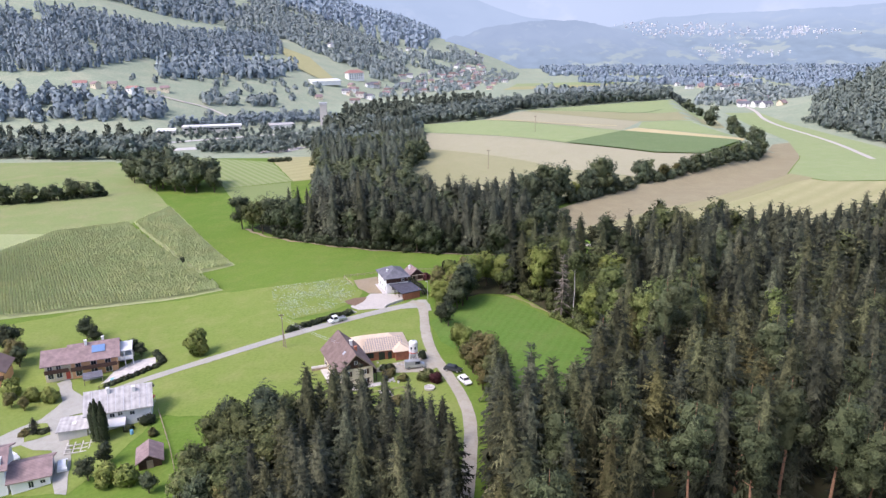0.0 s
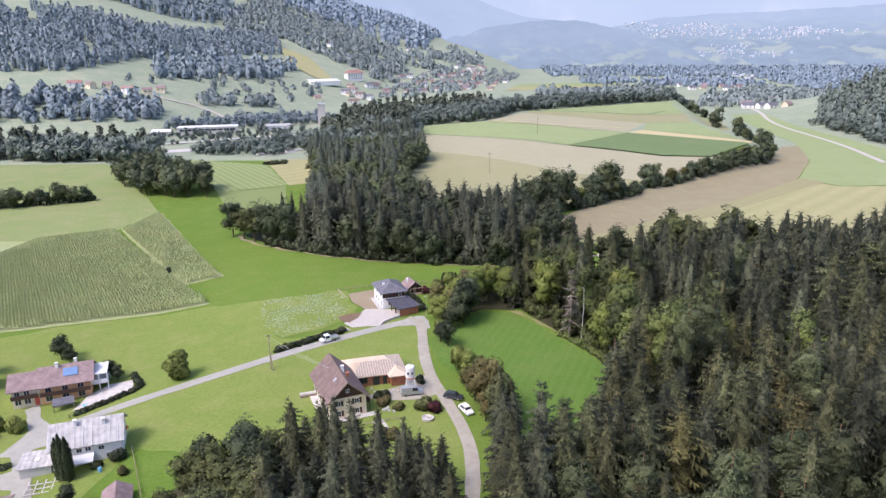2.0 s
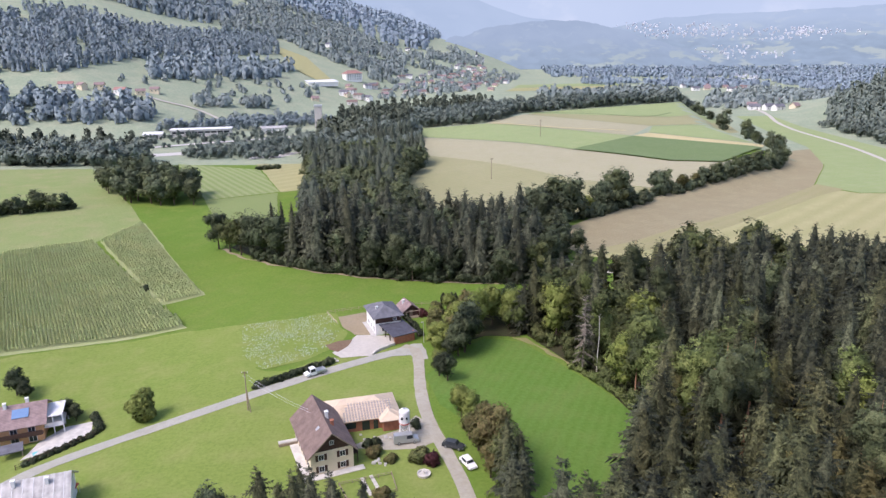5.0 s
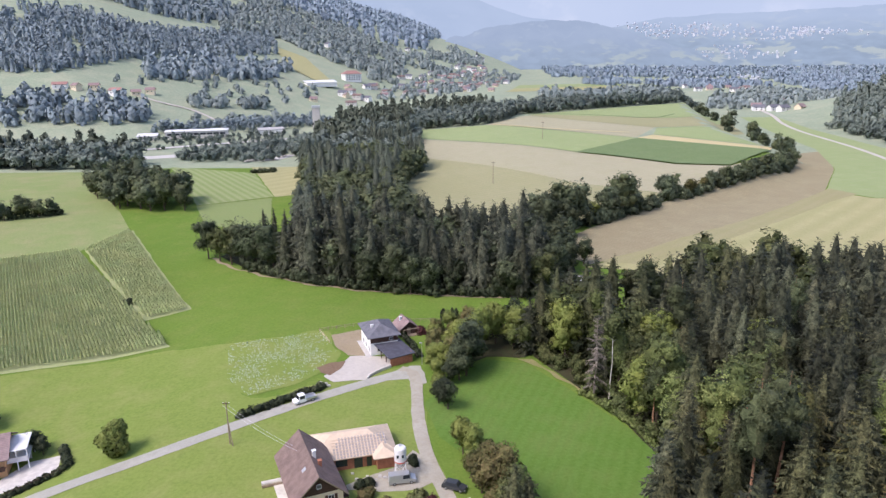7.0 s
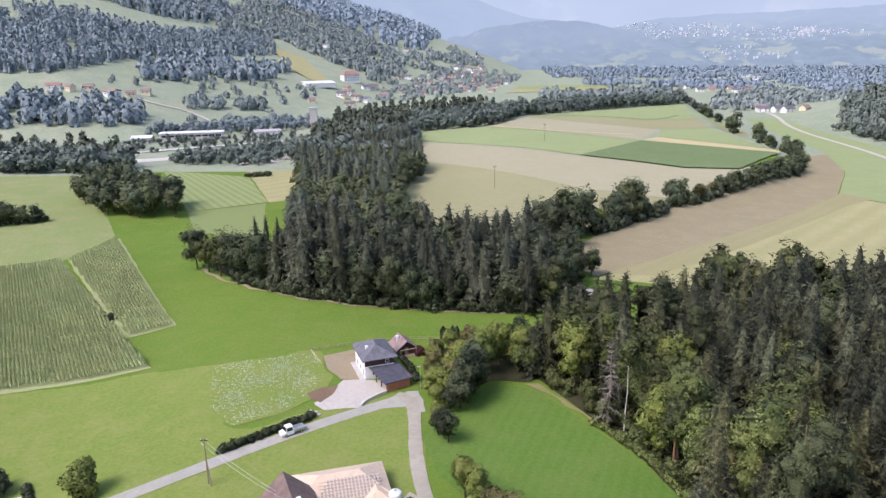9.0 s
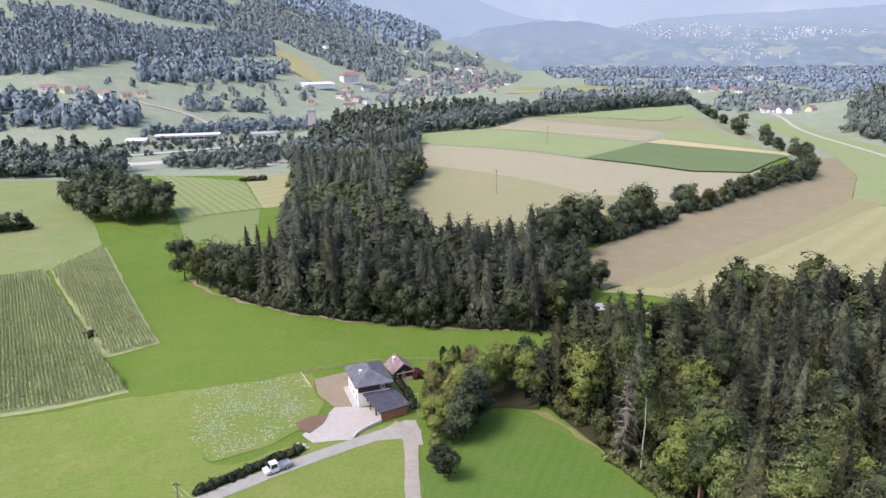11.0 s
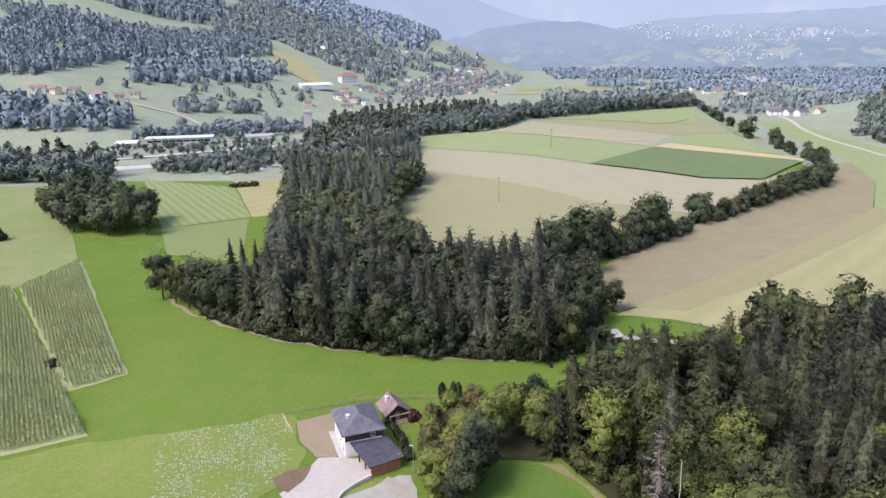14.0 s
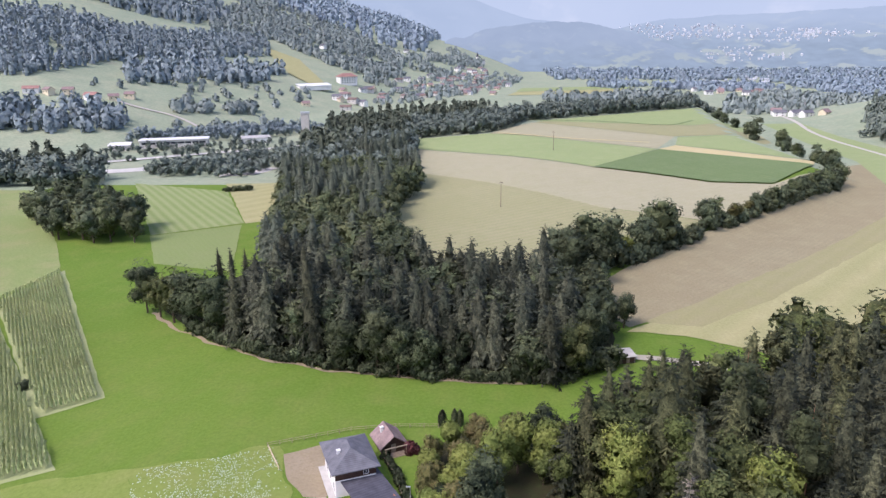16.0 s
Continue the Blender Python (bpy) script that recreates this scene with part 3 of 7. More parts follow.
ribbon("road_river", ((-345, 612), (-290, 640), (-244, 676), (-205, 700), (-166, 726), (-135, 752)), 10, PALE, "pale river road past the works", up=0.6)
patch("works_yard", ((-178, 610), (-140, 612), (-150, 575), (-172, 565)), PALE, "pale gravel storage yard", "gravel", up=0.21, gap=12)


# ---- trees ----
rng = np.random.default_rng(7)


def spruce_crown(h, r, whorls, arms, teeth=4, base=0.1, droop=0.42, ragged=0.18, core=0.56, full=2.0):
    """Drooping boughs in whorls round a stem; every bough a spine with short hanging twigs to both sides."""
    v, f, nrm = [], [], []
    for i in range(whorls):
        u = (i + 0.5) / whorls
        zf = 1.0 - (1 - u) ** 1.35
        z = h * (base + (1 - base) * zf)
        reach = r * (1 - zf ** full) ** 0.9 * (1.0 if u > 0.12 else 0.85) + 0.42
        n = arms if u < 0.75 else max(5, arms - 3)
        a0 = rng.uniform(0, 6.28)
        for k in range(n):
            a = a0 + 6.2832 * k / n + rng.normal(0, 0.22)
            L = reach * (1 + rng.normal(0, ragged))
            ca, sa = math.cos(a), math.sin(a)
            zz = z + rng.normal(0, h * 0.024) - (0.03 * h if u > 0.9 else 0)
            dr = droop * (1.2 - 1.1 * u) * (1 + rng.normal(0, 0.25))
            rise = 0.16 + 1.1 * max(0.0, u - 0.6)
            place = lambda q, w, low: (ca * q * L - sa * w, sa * q * L + ca * w, zz - dr * L * q * q + rise * L * q - low)
            k0 = len(v)
            tone = rng.normal(0, 0.34, 3)
            cuts = np.linspace(0.16, 0.9, teeth + 1)
            v += [place(q, 0, 0) for q in cuts]
            wide = 0.24 * L + 0.12
            for j in range(teeth):
                w = wide * (1.1 - 0.75 * j / teeth) * (1 + rng.normal(0, 0.25))
                for sgn in (-1, 1):
                    v.append(place(cuts[j + 1] + rng.uniform(0.0, 0.1), sgn * w, (0.06 + 0.16 * rng.random()) * L))
                    f.append((k0 + j, k0 + j + 1, len(v) - 1) if sgn < 0 else (k0 + j + 1, k0 + j, len(v) - 1))
            v += [place(0.86, 0.07 * L, 0.03 * L), place(0.86, -0.07 * L, 0.03 * L), place(1.05, 0, -0.02 * L)]
            f.append((len(v) - 3, len(v) - 2, len(v) - 1))
            for p in v[k0:]:
                out = min(1.0, math.hypot(p[0] * ca, p[1] * sa) / (L + 0.01))
                own = tone + rng.normal(0, 0.3, 3)
                nrm.append((ca * 0.75 - sa * (p[1] * ca - p[0] * sa) * 0.35 + own[0], sa * 0.75 + ca * (p[1] * ca - p[0] * sa) * 0.35 + own[1], 0.15 + 0.7 * out + 0.4 * u + own[2]))
    # dense shaded middle of the crown
    k0 = len(v)
    m = 7
    for z, q in ((base + 0.03, 0.8), (base + 0.3, 1.0), (0.66, 0.72), (0.86, 0.34)):
        v += [(core * r * q * rng.uniform(0.8, 1.2) * math.cos(6.2832 * j / m + z), core * r * q * rng.uniform(0.8, 1.2) * math.sin(6.2832 * j / m + z), h * z + rng.normal(0, 0.3)) for j in range(m)]
    v.append((0, 0, h * 0.955))
    for k in (k0, k0 + m, k0 + 2 * m):
        f += [(k + j, k + (j + 1) % m, k + m + (j + 1) % m, k + m + j) for j in range(m)]
    f += [(k0 + 3 * m + j, k0 + 3 * m + (j + 1) % m, k0 + 4 * m) for j in range(m)]
    nrm += [(p[0], p[1], 0.3 * r) for p in v[k0:]]
    return faced(v, f, nrm)


def leaf_crown(h, r, base, lobes, clumps, size, flat=0.8):
    """Leaf clumps over several overlapping lobes, thin in places, with a shaded middle."""
    v, f, nrm = [], [], []
    centres = [(0, 0, base + (h - base) * 0.5, r * 0.72, (h - base) * 0.5)]
    for i in range(lobes):
        a = 6.2832 * i / lobes + rng.normal(0, 0.4)
        up = rng.uniform(0.22, 0.86)
        out = r * (0.62 - 0.35 * max(0, up - 0.5)) * rng.uniform(0.75, 1.1)
        s = r * rng.uniform(0.36, 0.58)
        centres.append((out * math.cos(a), out * math.sin(a), base + (h - base) * up, s, s * flat * rng.uniform(0.9, 1.25)))
    total = sum(c[3] ** 2 for c in centres)
    for cx, cy, cz, s, sz in centres:
        first = len(v)
        for _ in range(int(clumps * s * s / total)):
            d = rng.normal(0, 1, 3)
            d /= np.linalg.norm(d) + 1e-9
            q = rng.uniform(0.82, 1.08)
            p = np.array((cx + d[0] * s * q, cy + d[1] * s * q, cz + d[2] * sz * q))
            if p[2] < base * 0.8:
                continue
            n = d + rng.normal(0, 0.45, 3) + np.array((0, 0, 0.35))
            n /= np.linalg.norm(n)
            e1 = np.cross(n, rng.normal(0, 1, 3))
            e1 /= np.linalg.norm(e1) + 1e-9
            e2 = np.cross(n, e1)
            for a in rng.uniform(0, 6.28) + np.array((0, 2.1, 4.2)):
                w = size * rng.uniform(0.55, 1.0)
                c = p + (e1 * math.cos(a) + e2 * math.sin(a)) * size * 0.75 + n * rng.normal(0, 0.3) * size
                g = e1 * math.cos(a) + e2 * math.sin(a) + n * rng.normal(0, 0.45)
                s2 = np.cross(n, g)
                k0 = len(v)
                v += [tuple(c + g * w), tuple(c + s2 * w * 0.7 - g * w * 0.5), tuple(c - s2 * w * 0.7 - g * w * 0.5)]
                f.append((k0, k0 + 1, k0 + 2))
        k0 = len(v)
        m = 6
        for z, q in ((-0.7, 0.4), (0.0, 0.68), (0.6, 0.42)):
            v += [(cx + s * q * math.cos(6.2832 * j / m + z), cy + s * q * math.sin(6.2832 * j / m + z), cz + sz * z) for j in range(m)]
        for row in (0, m):
            f += [(k0 + row + j, k0 + row + (j + 1) % m, k0 + row + m + (j + 1) % m, k0 + row + m + j) for j in range(m)]
        f += [tuple(k0 + 2 * m + j for j in range(m)), tuple(k0 + m - 1 - j for j in range(m))]
        puff = np.array(v[first:]) - (cx, cy, cz)
        puff = puff / (s, s, sz) + np.repeat(rng.normal(0, 0.48, (len(puff) // 3 + 1, 3)), 3, 0)[:len(puff)]
        whole = (np.array(v[first:]) - (0, 0, base + (h - base) * 0.4)) / (r, r, (h - base) * 0.6)
        nrm += [tuple(q) for q in puff * 0.75 + whole * 0.45]
    return faced(v, f, nrm)


def far_tree(h, r, pointed=0.0, clumps=30, size=0.42):
    """A small distant tree: leaf clumps over a rounded or pointed crown, with a shaded middle."""
    girth = lambda u: r * ((1 - pointed) * math.sqrt(max(0.04, 1 - (1.9 * u - 0.85) ** 2)) + pointed * (1.05 - u) ** 0.75)
    v, f, nrm = [], [], []
    for _ in range(clumps):
        u, a = rng.random() ** 0.85, rng.uniform(0, 6.2832)
        q = girth(u) * rng.uniform(0.82, 1.12)
        out = np.array((math.cos(a), math.sin(a), 0.9 * (u - 0.35) + 0.25 * pointed))
        p = np.array((q * math.cos(a), q * math.sin(a), h * (0.06 + 0.94 * u)))
        e1 = np.array((-math.sin(a), math.cos(a), 0)) + rng.normal(0, 0.25, 3)
        e2 = np.cross(out, e1)
        own = out + (0, 0, 0.35) + rng.normal(0, 0.2, 3)
        for t in (rng.uniform(0, 6.28), rng.uniform(0, 6.28)):
            c = p + rng.normal(0, 0.18 * r, 3)
            w = size * r * rng.uniform(0.7, 1.2)
            k = len(v)
            v += [tuple(c + w * (e1 * math.cos(t + d) + e2 * math.sin(t + d))) for d in (0, 2.1, 4.2)]
            f.append((k, k + 1, k + 2))
            nrm += [own] * 3
    k, m = len(v), 5
    for u in (0.02, 0.3, 0.65):
        v += [(0.72 * girth(u) * math.cos(6.2832 * j / m + u), 0.72 * girth(u) * math.sin(6.2832 * j / m + u), h * (0.02 + 0.94 * u)) for j in range(m)]
    v.append((0, 0, h * 0.93))
    for row in (k, k + m):
        f += [(row + j, row + (j + 1) % m, row + m + (j + 1) % m, row + m + j) for j in range(m)]
    f += [(k + 2 * m + j, k + 2 * m + (j + 1) % m, k + 3 * m) for j in range(m)]
    nrm += [np.array((p[0] / r, p[1] / r, 0.4)) for p in v[k:]]
    return faced(v, f, nrm)


def trunk_shape(h, r, limbs=0, spread=2.0, start=0.35, bend=0.3):
    """A tapered, slightly bent stem with a few limbs."""
    shapes = []
    p, n = Vector((0, 0, -0.4)), 4
    for i in range(n):
        q = Vector((bend * math.sin(i * 1.7), bend * math.cos(i * 2.1) * 0.6, h * (i + 1) / n)) if i < n - 1 else Vector((0, 0, h))
        shapes.append(beam(p, q, r * (1 - i / n) + 0.03, 6, r * (1 - (i + 1) / n) + 0.03))
        p = q
    for i in range(limbs):
        a, z = 2.4 * i + 0.5, h * (start + (0.85 - start) * i / max(1, limbs))
        shapes.append(beam((0, 0, z), (spread * math.cos(a), spread * math.sin(a), z + spread * 0.8), r * 0.35, 5, 0.03))
    return joined(*shapes)


def tree_kind(name, trunk, crown, bark, leaves, label, group):
    """One tree with its parts, to be copied from."""
    t = thing(name, pose(0, -900, 0), label, "tree", group)
    part("trunk", trunk, bark, t)
    part("crown", crown, leaves, t)
    return t


def scatter(poly, gap, jitter=0.42, seed=1):
    """Jittered places in a polygon."""
    r = np.random.default_rng(seed)
    xs, ys = [p[0] for p in poly], [p[1] for p in poly]
    gx, gy = np.meshgrid(np.arange(min(xs), max(xs), gap), np.arange(min(ys), max(ys), gap))
    gx = gx + (np.arange(gx.shape[0]) % 2)[:, None] * gap * 0.5
    x, y = gx.ravel() + r.normal(0, jitter * gap * 0.6, gx.size), gy.ravel() + r.normal(0, jitter * gap * 0.6, gy.size)
    k = inside(poly, x, y)
    return x[k], y[k]


def many(name, shapes, xs, ys, mat, label, category, lo=0.75, hi=1.2, seed=3, sink=0.3, size=None, smooth=False):
    """Very many plants joined into one mesh."""
    r = np.random.default_rng(seed)
    zs = height(xs, ys)
    pts, tris, base = [], [], 0
    packed = []
    for v, f, *soft_normals in shapes:
        t = []
        for q in f:
            t += [(q[0], q[i], q[i + 1]) for i in range(1, len(q) - 1)]
        packed.append((np.array(v, float), np.array(t, int), soft_normals[0] if soft_normals else None))
    turned_normals = []
    for i, (x, y, z) in enumerate(zip(xs, ys, zs)):
        v, t, n = packed[int(r.integers(len(packed)))]
        s = r.uniform(lo, hi) * (1 if size is None else size[i])
        a = r.uniform(0, 6.28)
        c, d = math.cos(a) * s * r.uniform(0.85, 1.15), math.sin(a) * s
        if n is not None:
            ca, sa = math.cos(a), math.sin(a)
            turned_normals.append(np.stack([n[:, 0] * ca - n[:, 1] * sa, n[:, 0] * sa + n[:, 1] * ca, n[:, 2]], 1))
        pts.append(np.stack([v[:, 0] * c - v[:, 1] * d + x, v[:, 0] * d + v[:, 1] * c + y, v[:, 2] * s + z - sink], 1))
        tris.append(t + base)
        base += len(v)
    pts, tris = np.concatenate(pts), np.concatenate(tris)
    me = bpy.data.meshes.new(name)
    me.vertices.add(len(pts))
    me.vertices.foreach_set("co", pts.ravel())
    me.loops.add(tris.size)
    me.loops.foreach_set("vertex_index", tris.ravel().astype(np.int32))
    me.polygons.add(len(tris))
    me.polygons.foreach_set("loop_start", np.arange(0, tris.size, 3, dtype=np.int32))
    me.polygons.foreach_set("use_smooth", [smooth or bool(turned_normals)] * len(tris))
    me.materials.append(mat)
    me.update(calc_edges=True)
    if turned_normals:
        me.normals_split_custom_set_from_vertices(np.concatenate(turned_normals).tolist())
    return tagged(new(name, me), label, category, kind="stuff")


SP_GROUP, BR_GROUP = "spruces of the forest", "broadleaf trees of the valley"
SPRUCES = [tree_kind("spruce_tree", trunk_shape(h * 0.95, 0.26), spruce_crown(h, r, w, 8, 4, 0.07, 0.5, 0.24), BARK, m, l, SP_GROUP) for h, r, w, m, l in (
    (26, 3.3, 29, SPRUCE, "tall green spruce with drooping boughs"), (23, 3.6, 26, SPRUCE, "broad green spruce with drooping boughs"),
    (28, 3.0, 31, SPRUCE_DARK, "tall dark spruce with a narrow crown"), (20, 3.0, 24, SPRUCE_DARK, "younger dark spruce in a dense stand"))]
LARCHES = [tree_kind("larch_tree", trunk_shape(h * 0.95, 0.26), spruce_crown(h, r, w, 9, 4, 0.12, 0.3, 0.28, 0.5), BARK, SPRUCE_OLIVE, "olive-green larch with feathery open boughs", "larches of the forest") for h, r, w in ((24, 3.4, 24), (21, 3.6, 22))]
PINES = [tree_kind("pine_tree", trunk_shape(h, 0.3, 4, 1.8, 0.5), leaf_crown(h, r, h * b, 9, 1350, 0.24, 0.75), PINEBARK, PINE, "tall pine with bare orange trunk and open crown", "pines of the forest") for h, r, b in ((25, 3.6, 0.45), (23, 3.2, 0.5))]
BROADS = [tree_kind("broadleaf_tree", trunk_shape(h * 0.8, 0.3, 6, r * 0.5), leaf_crown(h, r, h * 0.14, n, c, s), BARK, m, l, BR_GROUP) for h, r, n, c, s, m, l in (
    (15, 5.0, 10, 1050, 0.37, BROAD, "rounded broadleaf tree with dense green foliage"), (13, 4.2, 9, 850, 0.36, BROAD_DARK, "dark green broadleaf tree with dense foliage"),
    (17, 4.6, 10, 1050, 0.38, BROAD_DARK, "tall dark broadleaf tree with uneven crown"), (12, 4.0, 10, 950, 0.33, BROAD_GOLD, "broadleaf tree with yellowing autumn foliage"))]
LIGHTS = [tree_kind("broadleaf_tree", trunk_shape(h * 0.85, 0.24, 6, r * 0.5), leaf_crown(h, r, h * 0.12, n, c, 0.33, 1.0), BARK, BROAD_LIGHT, "slender broadleaf tree with light yellow-green foliage", BR_GROUP) for h, r, n, c in ((16, 3.4, 11, 950), (19, 3.7, 12, 1100))]
MID_SPRUCE = [spruce_crown(h, r, 18, 8, 2, 0.08, 0.5, 0.24, 0.66, 2.7) for h, r in ((23, 3.8), (24, 3.5), (21, 3.9), (19, 3.6))]
MID_PINE = [leaf_crown(h, r, h * 0.42, 7, 240, 0.6, 0.8) for h, r in ((23, 3.4), (21, 3.7))]
MID_BROAD = [leaf_crown(h, r, h * 0.06, 6, 190, 0.66) for h, r in ((15, 4.8), (12, 4.3), (17, 4.4))]
FAR_CONE = [far_tree(h, r, 1.0, 40, 0.34) for h, r in ((22, 4.0), (19, 3.8), (25, 4.2))]
FAR_BROAD = [leaf_crown(h, r, 1.0, 4, 44, 1.5) for h, r in ((13, 5.0), (11, 5.5), (15, 4.8))]
TINY_CONE = [far_tree(h, r, 0.9, 30, 0.36) for h, r in ((21, 4.4), (18, 4.4), (24, 4.6))]
TINY_BROAD = [far_tree(h, r) for h, r in ((12, 5.4), (10, 5.0), (14, 5.6), (11, 6.0))]
TINY_TALL = [far_tree(h, r, 0.35) for h, r in ((17, 5.0), (20, 5.2), (15, 5.4))]
FAR_TREES = [tree_kind("broadleaf_tree", trunk_shape(h * 0.8, 0.3, 4, r * 0.5), leaf_crown(h, r, h * 0.12, 9, 330, 0.62), BARK, m, l, BR_GROUP) for h, r, m, l in (
    (15, 5.0, BROAD_HAZED, "rounded broadleaf tree with dense green foliage"), (13, 4.4, BROAD_HAZED_DARK, "dark green broadleaf tree with dense foliage"), (16, 4.6, BROAD_HAZED_DARK, "tall dark broadleaf tree with uneven crown"), (12, 4.2, BROAD_GOLD, "broadleaf tree with yellowing autumn foliage"))]
YELLOWS = [tree_kind("broadleaf_tree", trunk_shape(h * 0.85, 0.24, 6, r * 0.5), leaf_crown(h, r, h * 0.14, n, c, 0.36, 0.9), BARK, BROAD_YELLOW, "yellow-green broadleaf tree beside the garden", BR_GROUP) for h, r, n, c in ((13, 4.0, 11, 850), (15, 3.8, 11, 900))]


def plant(kind, x, y, s=1.0, turn=None, lean=0.0, wide=1.0):
    a = rng.uniform(0, 360) if turn is None else turn
    return copy_thing(kind, pose(x, y, float(height(x, y)) - 0.1, rng.normal(0, 1.2) + lean, rng.normal(0, 1.2), a) @ Matrix.Diagonal((s * wide, s * wide, s, 1)))


def plant_stand(xs, ys, kinds, weights, lo, hi, seed):
    r = np.random.default_rng(seed)
    for x, y in zip(xs, ys):
        plant(kinds[int(r.choice(len(kinds), p=weights))], float(x), float(y), r.uniform(lo, hi), wide=r.uniform(0.9, 1.2))


# the forest round the clearing: near stand tree by tree, the rest as one
FOREST = ((5, 52), (6, 94), (13, 103), (26, 102), (35, 110), (41, 128), (43, 147), (40, 160), (34.5, 175), (27, 192), (20, 204), (25, 213), (33, 217), (40, 225), (47, 232), (58, 241), (70, 251), (87, 261), (108, 260), (124, 258), (146, 267), (190, 276), (178, 240), (120, 152), (62, 52))
fx, fy = scatter(FOREST, 6.3, 0.62, seed=11)
keep = (fy > 68) & (np.hypot(fx - 29, fy - 177) > 5.5) & (np.hypot(fx - 31, fy - 183) > 4) & ~((fx > 24) & (fx < 62) & (fy < 86 + 0.12 * (fx - 30))) & (np.hypot(fx - 36.5, fy - 86.5) > 3.6) & (np.hypot(fx - 45.9, fy - 84.4) > 3.6) & (np.hypot(fx - 53.9, fy - 91.9) > 3.6) & (np.hypot(fx - 59.8, fy - 87.8) > 3.6) & (np.hypot(fx - 48.8, fy - 97.4) > 3.6)
fx, fy = fx[keep], fy[keep]
near = (fy < 160) & (fx < 62) | (fx < 42)
order = np.argsort(np.hypot(fx - 20, fy - 120) + np.where(near, 0, 1000))
single = np.zeros(len(fx), bool)
single[order[:235]] = True
soft = (np.sin(fx * 0.13 + 1.0) * np.sin(fy * 0.11 + 0.5) > 0.84) & (fy > 118)
fringe = np.zeros(len(fx), bool)
for px, py, pr in ((36, 176, 7), (24, 189, 8), (22, 205, 8), (43, 161, 6), (43, 188, 7), (60, 174, 6), (72, 187, 6), (61, 164, 4.5), (37, 198, 6), (25, 192, 6), (88, 257, 9), (75, 250, 8), (104, 256, 9)):
    fringe |= np.hypot(fx - px, fy - py) < pr
a = single & ~soft & ~fringe
deep = np.sin(fx * 0.06 + 0.4) * np.sin(fy * 0.05 + 1.3) + 0.012 * (fx - 45) > 0.1
plant_stand(fx[a & ~deep], fy[a & ~deep], SPRUCES + PINES + LARCHES, (0.25, 0.22, 0.08, 0.13, 0.08, 0.06, 0.10, 0.08), 0.70, 1.14, 5)
plant_stand(fx[a & deep], fy[a & deep], SPRUCES + PINES[:1], (0.12, 0.10, 0.34, 0.36, 0.08), 0.66, 1.12, 55)
a = single & (soft | fringe)
plant_stand(fx[a], fy[a], BROADS + SPRUCES[1:2] + YELLOWS[1:], (0.36, 0.16, 0.12, 0.04, 0.14, 0.18), 0.85, 1.3, 6)
a = ~single & ~soft & ~fringe & deep
many("forest_dark_spruces", MID_SPRUCE, fx[a], fy[a], SPRUCE_DARK, "dense dark spruce forest", "forest", 0.68, 1.04, 7)
a = ~single & ~soft & ~fringe & ~deep
many("forest_spruces", MID_SPRUCE + MID_PINE, fx[a], fy[a], SPRUCE, "dense dark green spruce forest", "forest", 0.68, 1.04, 8)
a = ~single & (soft | fringe)
many("forest_broadleaf", MID_BROAD, fx[a], fy[a], BROAD, "green broadleaf trees among the spruces", "forest", 0.95, 1.4, 9)
for x, y, k, s in ((20, 207, 1, 0.96), (24, 211, 0, 0.92), (28.5, 214, 3, 1.1), (33, 217.5, 0, 0.88), (37, 221, 1, 0.92), (41.5, 226, 2, 0.74), (16.5, 206, 3, 0.8)):
    plant(SPRUCES[k], x, y, s, wide=1.1)
for x, y, s in ((36.5, 86.5, 1.0), (45.9, 84.4, 1.0), (53.9, 91.9, 1.06), (59.8, 87.8, 1.05), (48.8, 97.4, 1.0), (17.1, 86.9, 0.95), (70, 100, 1.1)):
    plant(PINES[rng.integers(2)], x, y, s)
for x, y, k, s in ((9, 92, 0, 1.05), (13, 99, 2, 1.05), (16.5, 96, 0, 1.08), (12, 88, 2, 1.05), (20, 99, 1, 1.15), (24.5, 98, 0, 1.0), (29, 101, 1, 1.05), (7.5, 101, 1, 0.85), (8, 108, 3, 0.8), (9.5, 115, 1, 0.7), (8, 122, 3, 0.78), (11, 128, 3, 0.6), (8, 132, 0, 0.6), (10.5, 134, 1, 0.55), (17.5, 106, 1, 0.98), (22, 107, 1, 1.0), (26.5, 107, 3, 1.12), (31, 109.5, 1, 0.98), (35.5, 113, 3, 1.1), (39, 118, 1, 0.95), (42, 124, 3, 1.05)):
    plant(SPRUCES[k], x, y, s, wide=1.15)
for i, (x, y, s) in enumerate(((16, 205, 0.62), (20.5, 209, 0.7), (13, 208.5, 0.55), (26, 212, 0.8), (36, 186, 1.1), (40, 168, 1.2), (41.5, 161, 1.1), (46, 152, 1.25), (78, 156, 1.2), (34, 196, 1.15))):
    plant(LIGHTS[i % 2], x, y, s, wide=1.1)
for x, y, k, s in ((29.5, 127, 1, 0.95), (33, 121, 0, 0.95), (31.5, 133, 3, 1.05), (35, 137, 1, 1.0), (26, 120, 3, 0.8), (37.5, 144, 0, 0.9), (23, 114, 1, 0.8)):
    plant(SPRUCES[k], x, y, s, wide=1.15)
# undergrowth closing the forest's edge
ex, ey = [], []
for (ax, ay), (bx, by) in zip(FOREST[1:13], FOREST[2:14]):
    for u in np.arange(0, 1, 2.4 / math.hypot(bx - ax, by - ay)):
        ex.append(ax + (bx - ax) * u + rng.normal(1.0, 0.9)), ey.append(ay + (by - ay) * u + rng.normal(0, 0.9))
UNDER = [leaf_crown(h, r, 0.1, 4, 90, 0.42) for h, r in ((3.2, 1.9), (4.6, 2.1), (2.4, 2.0))]
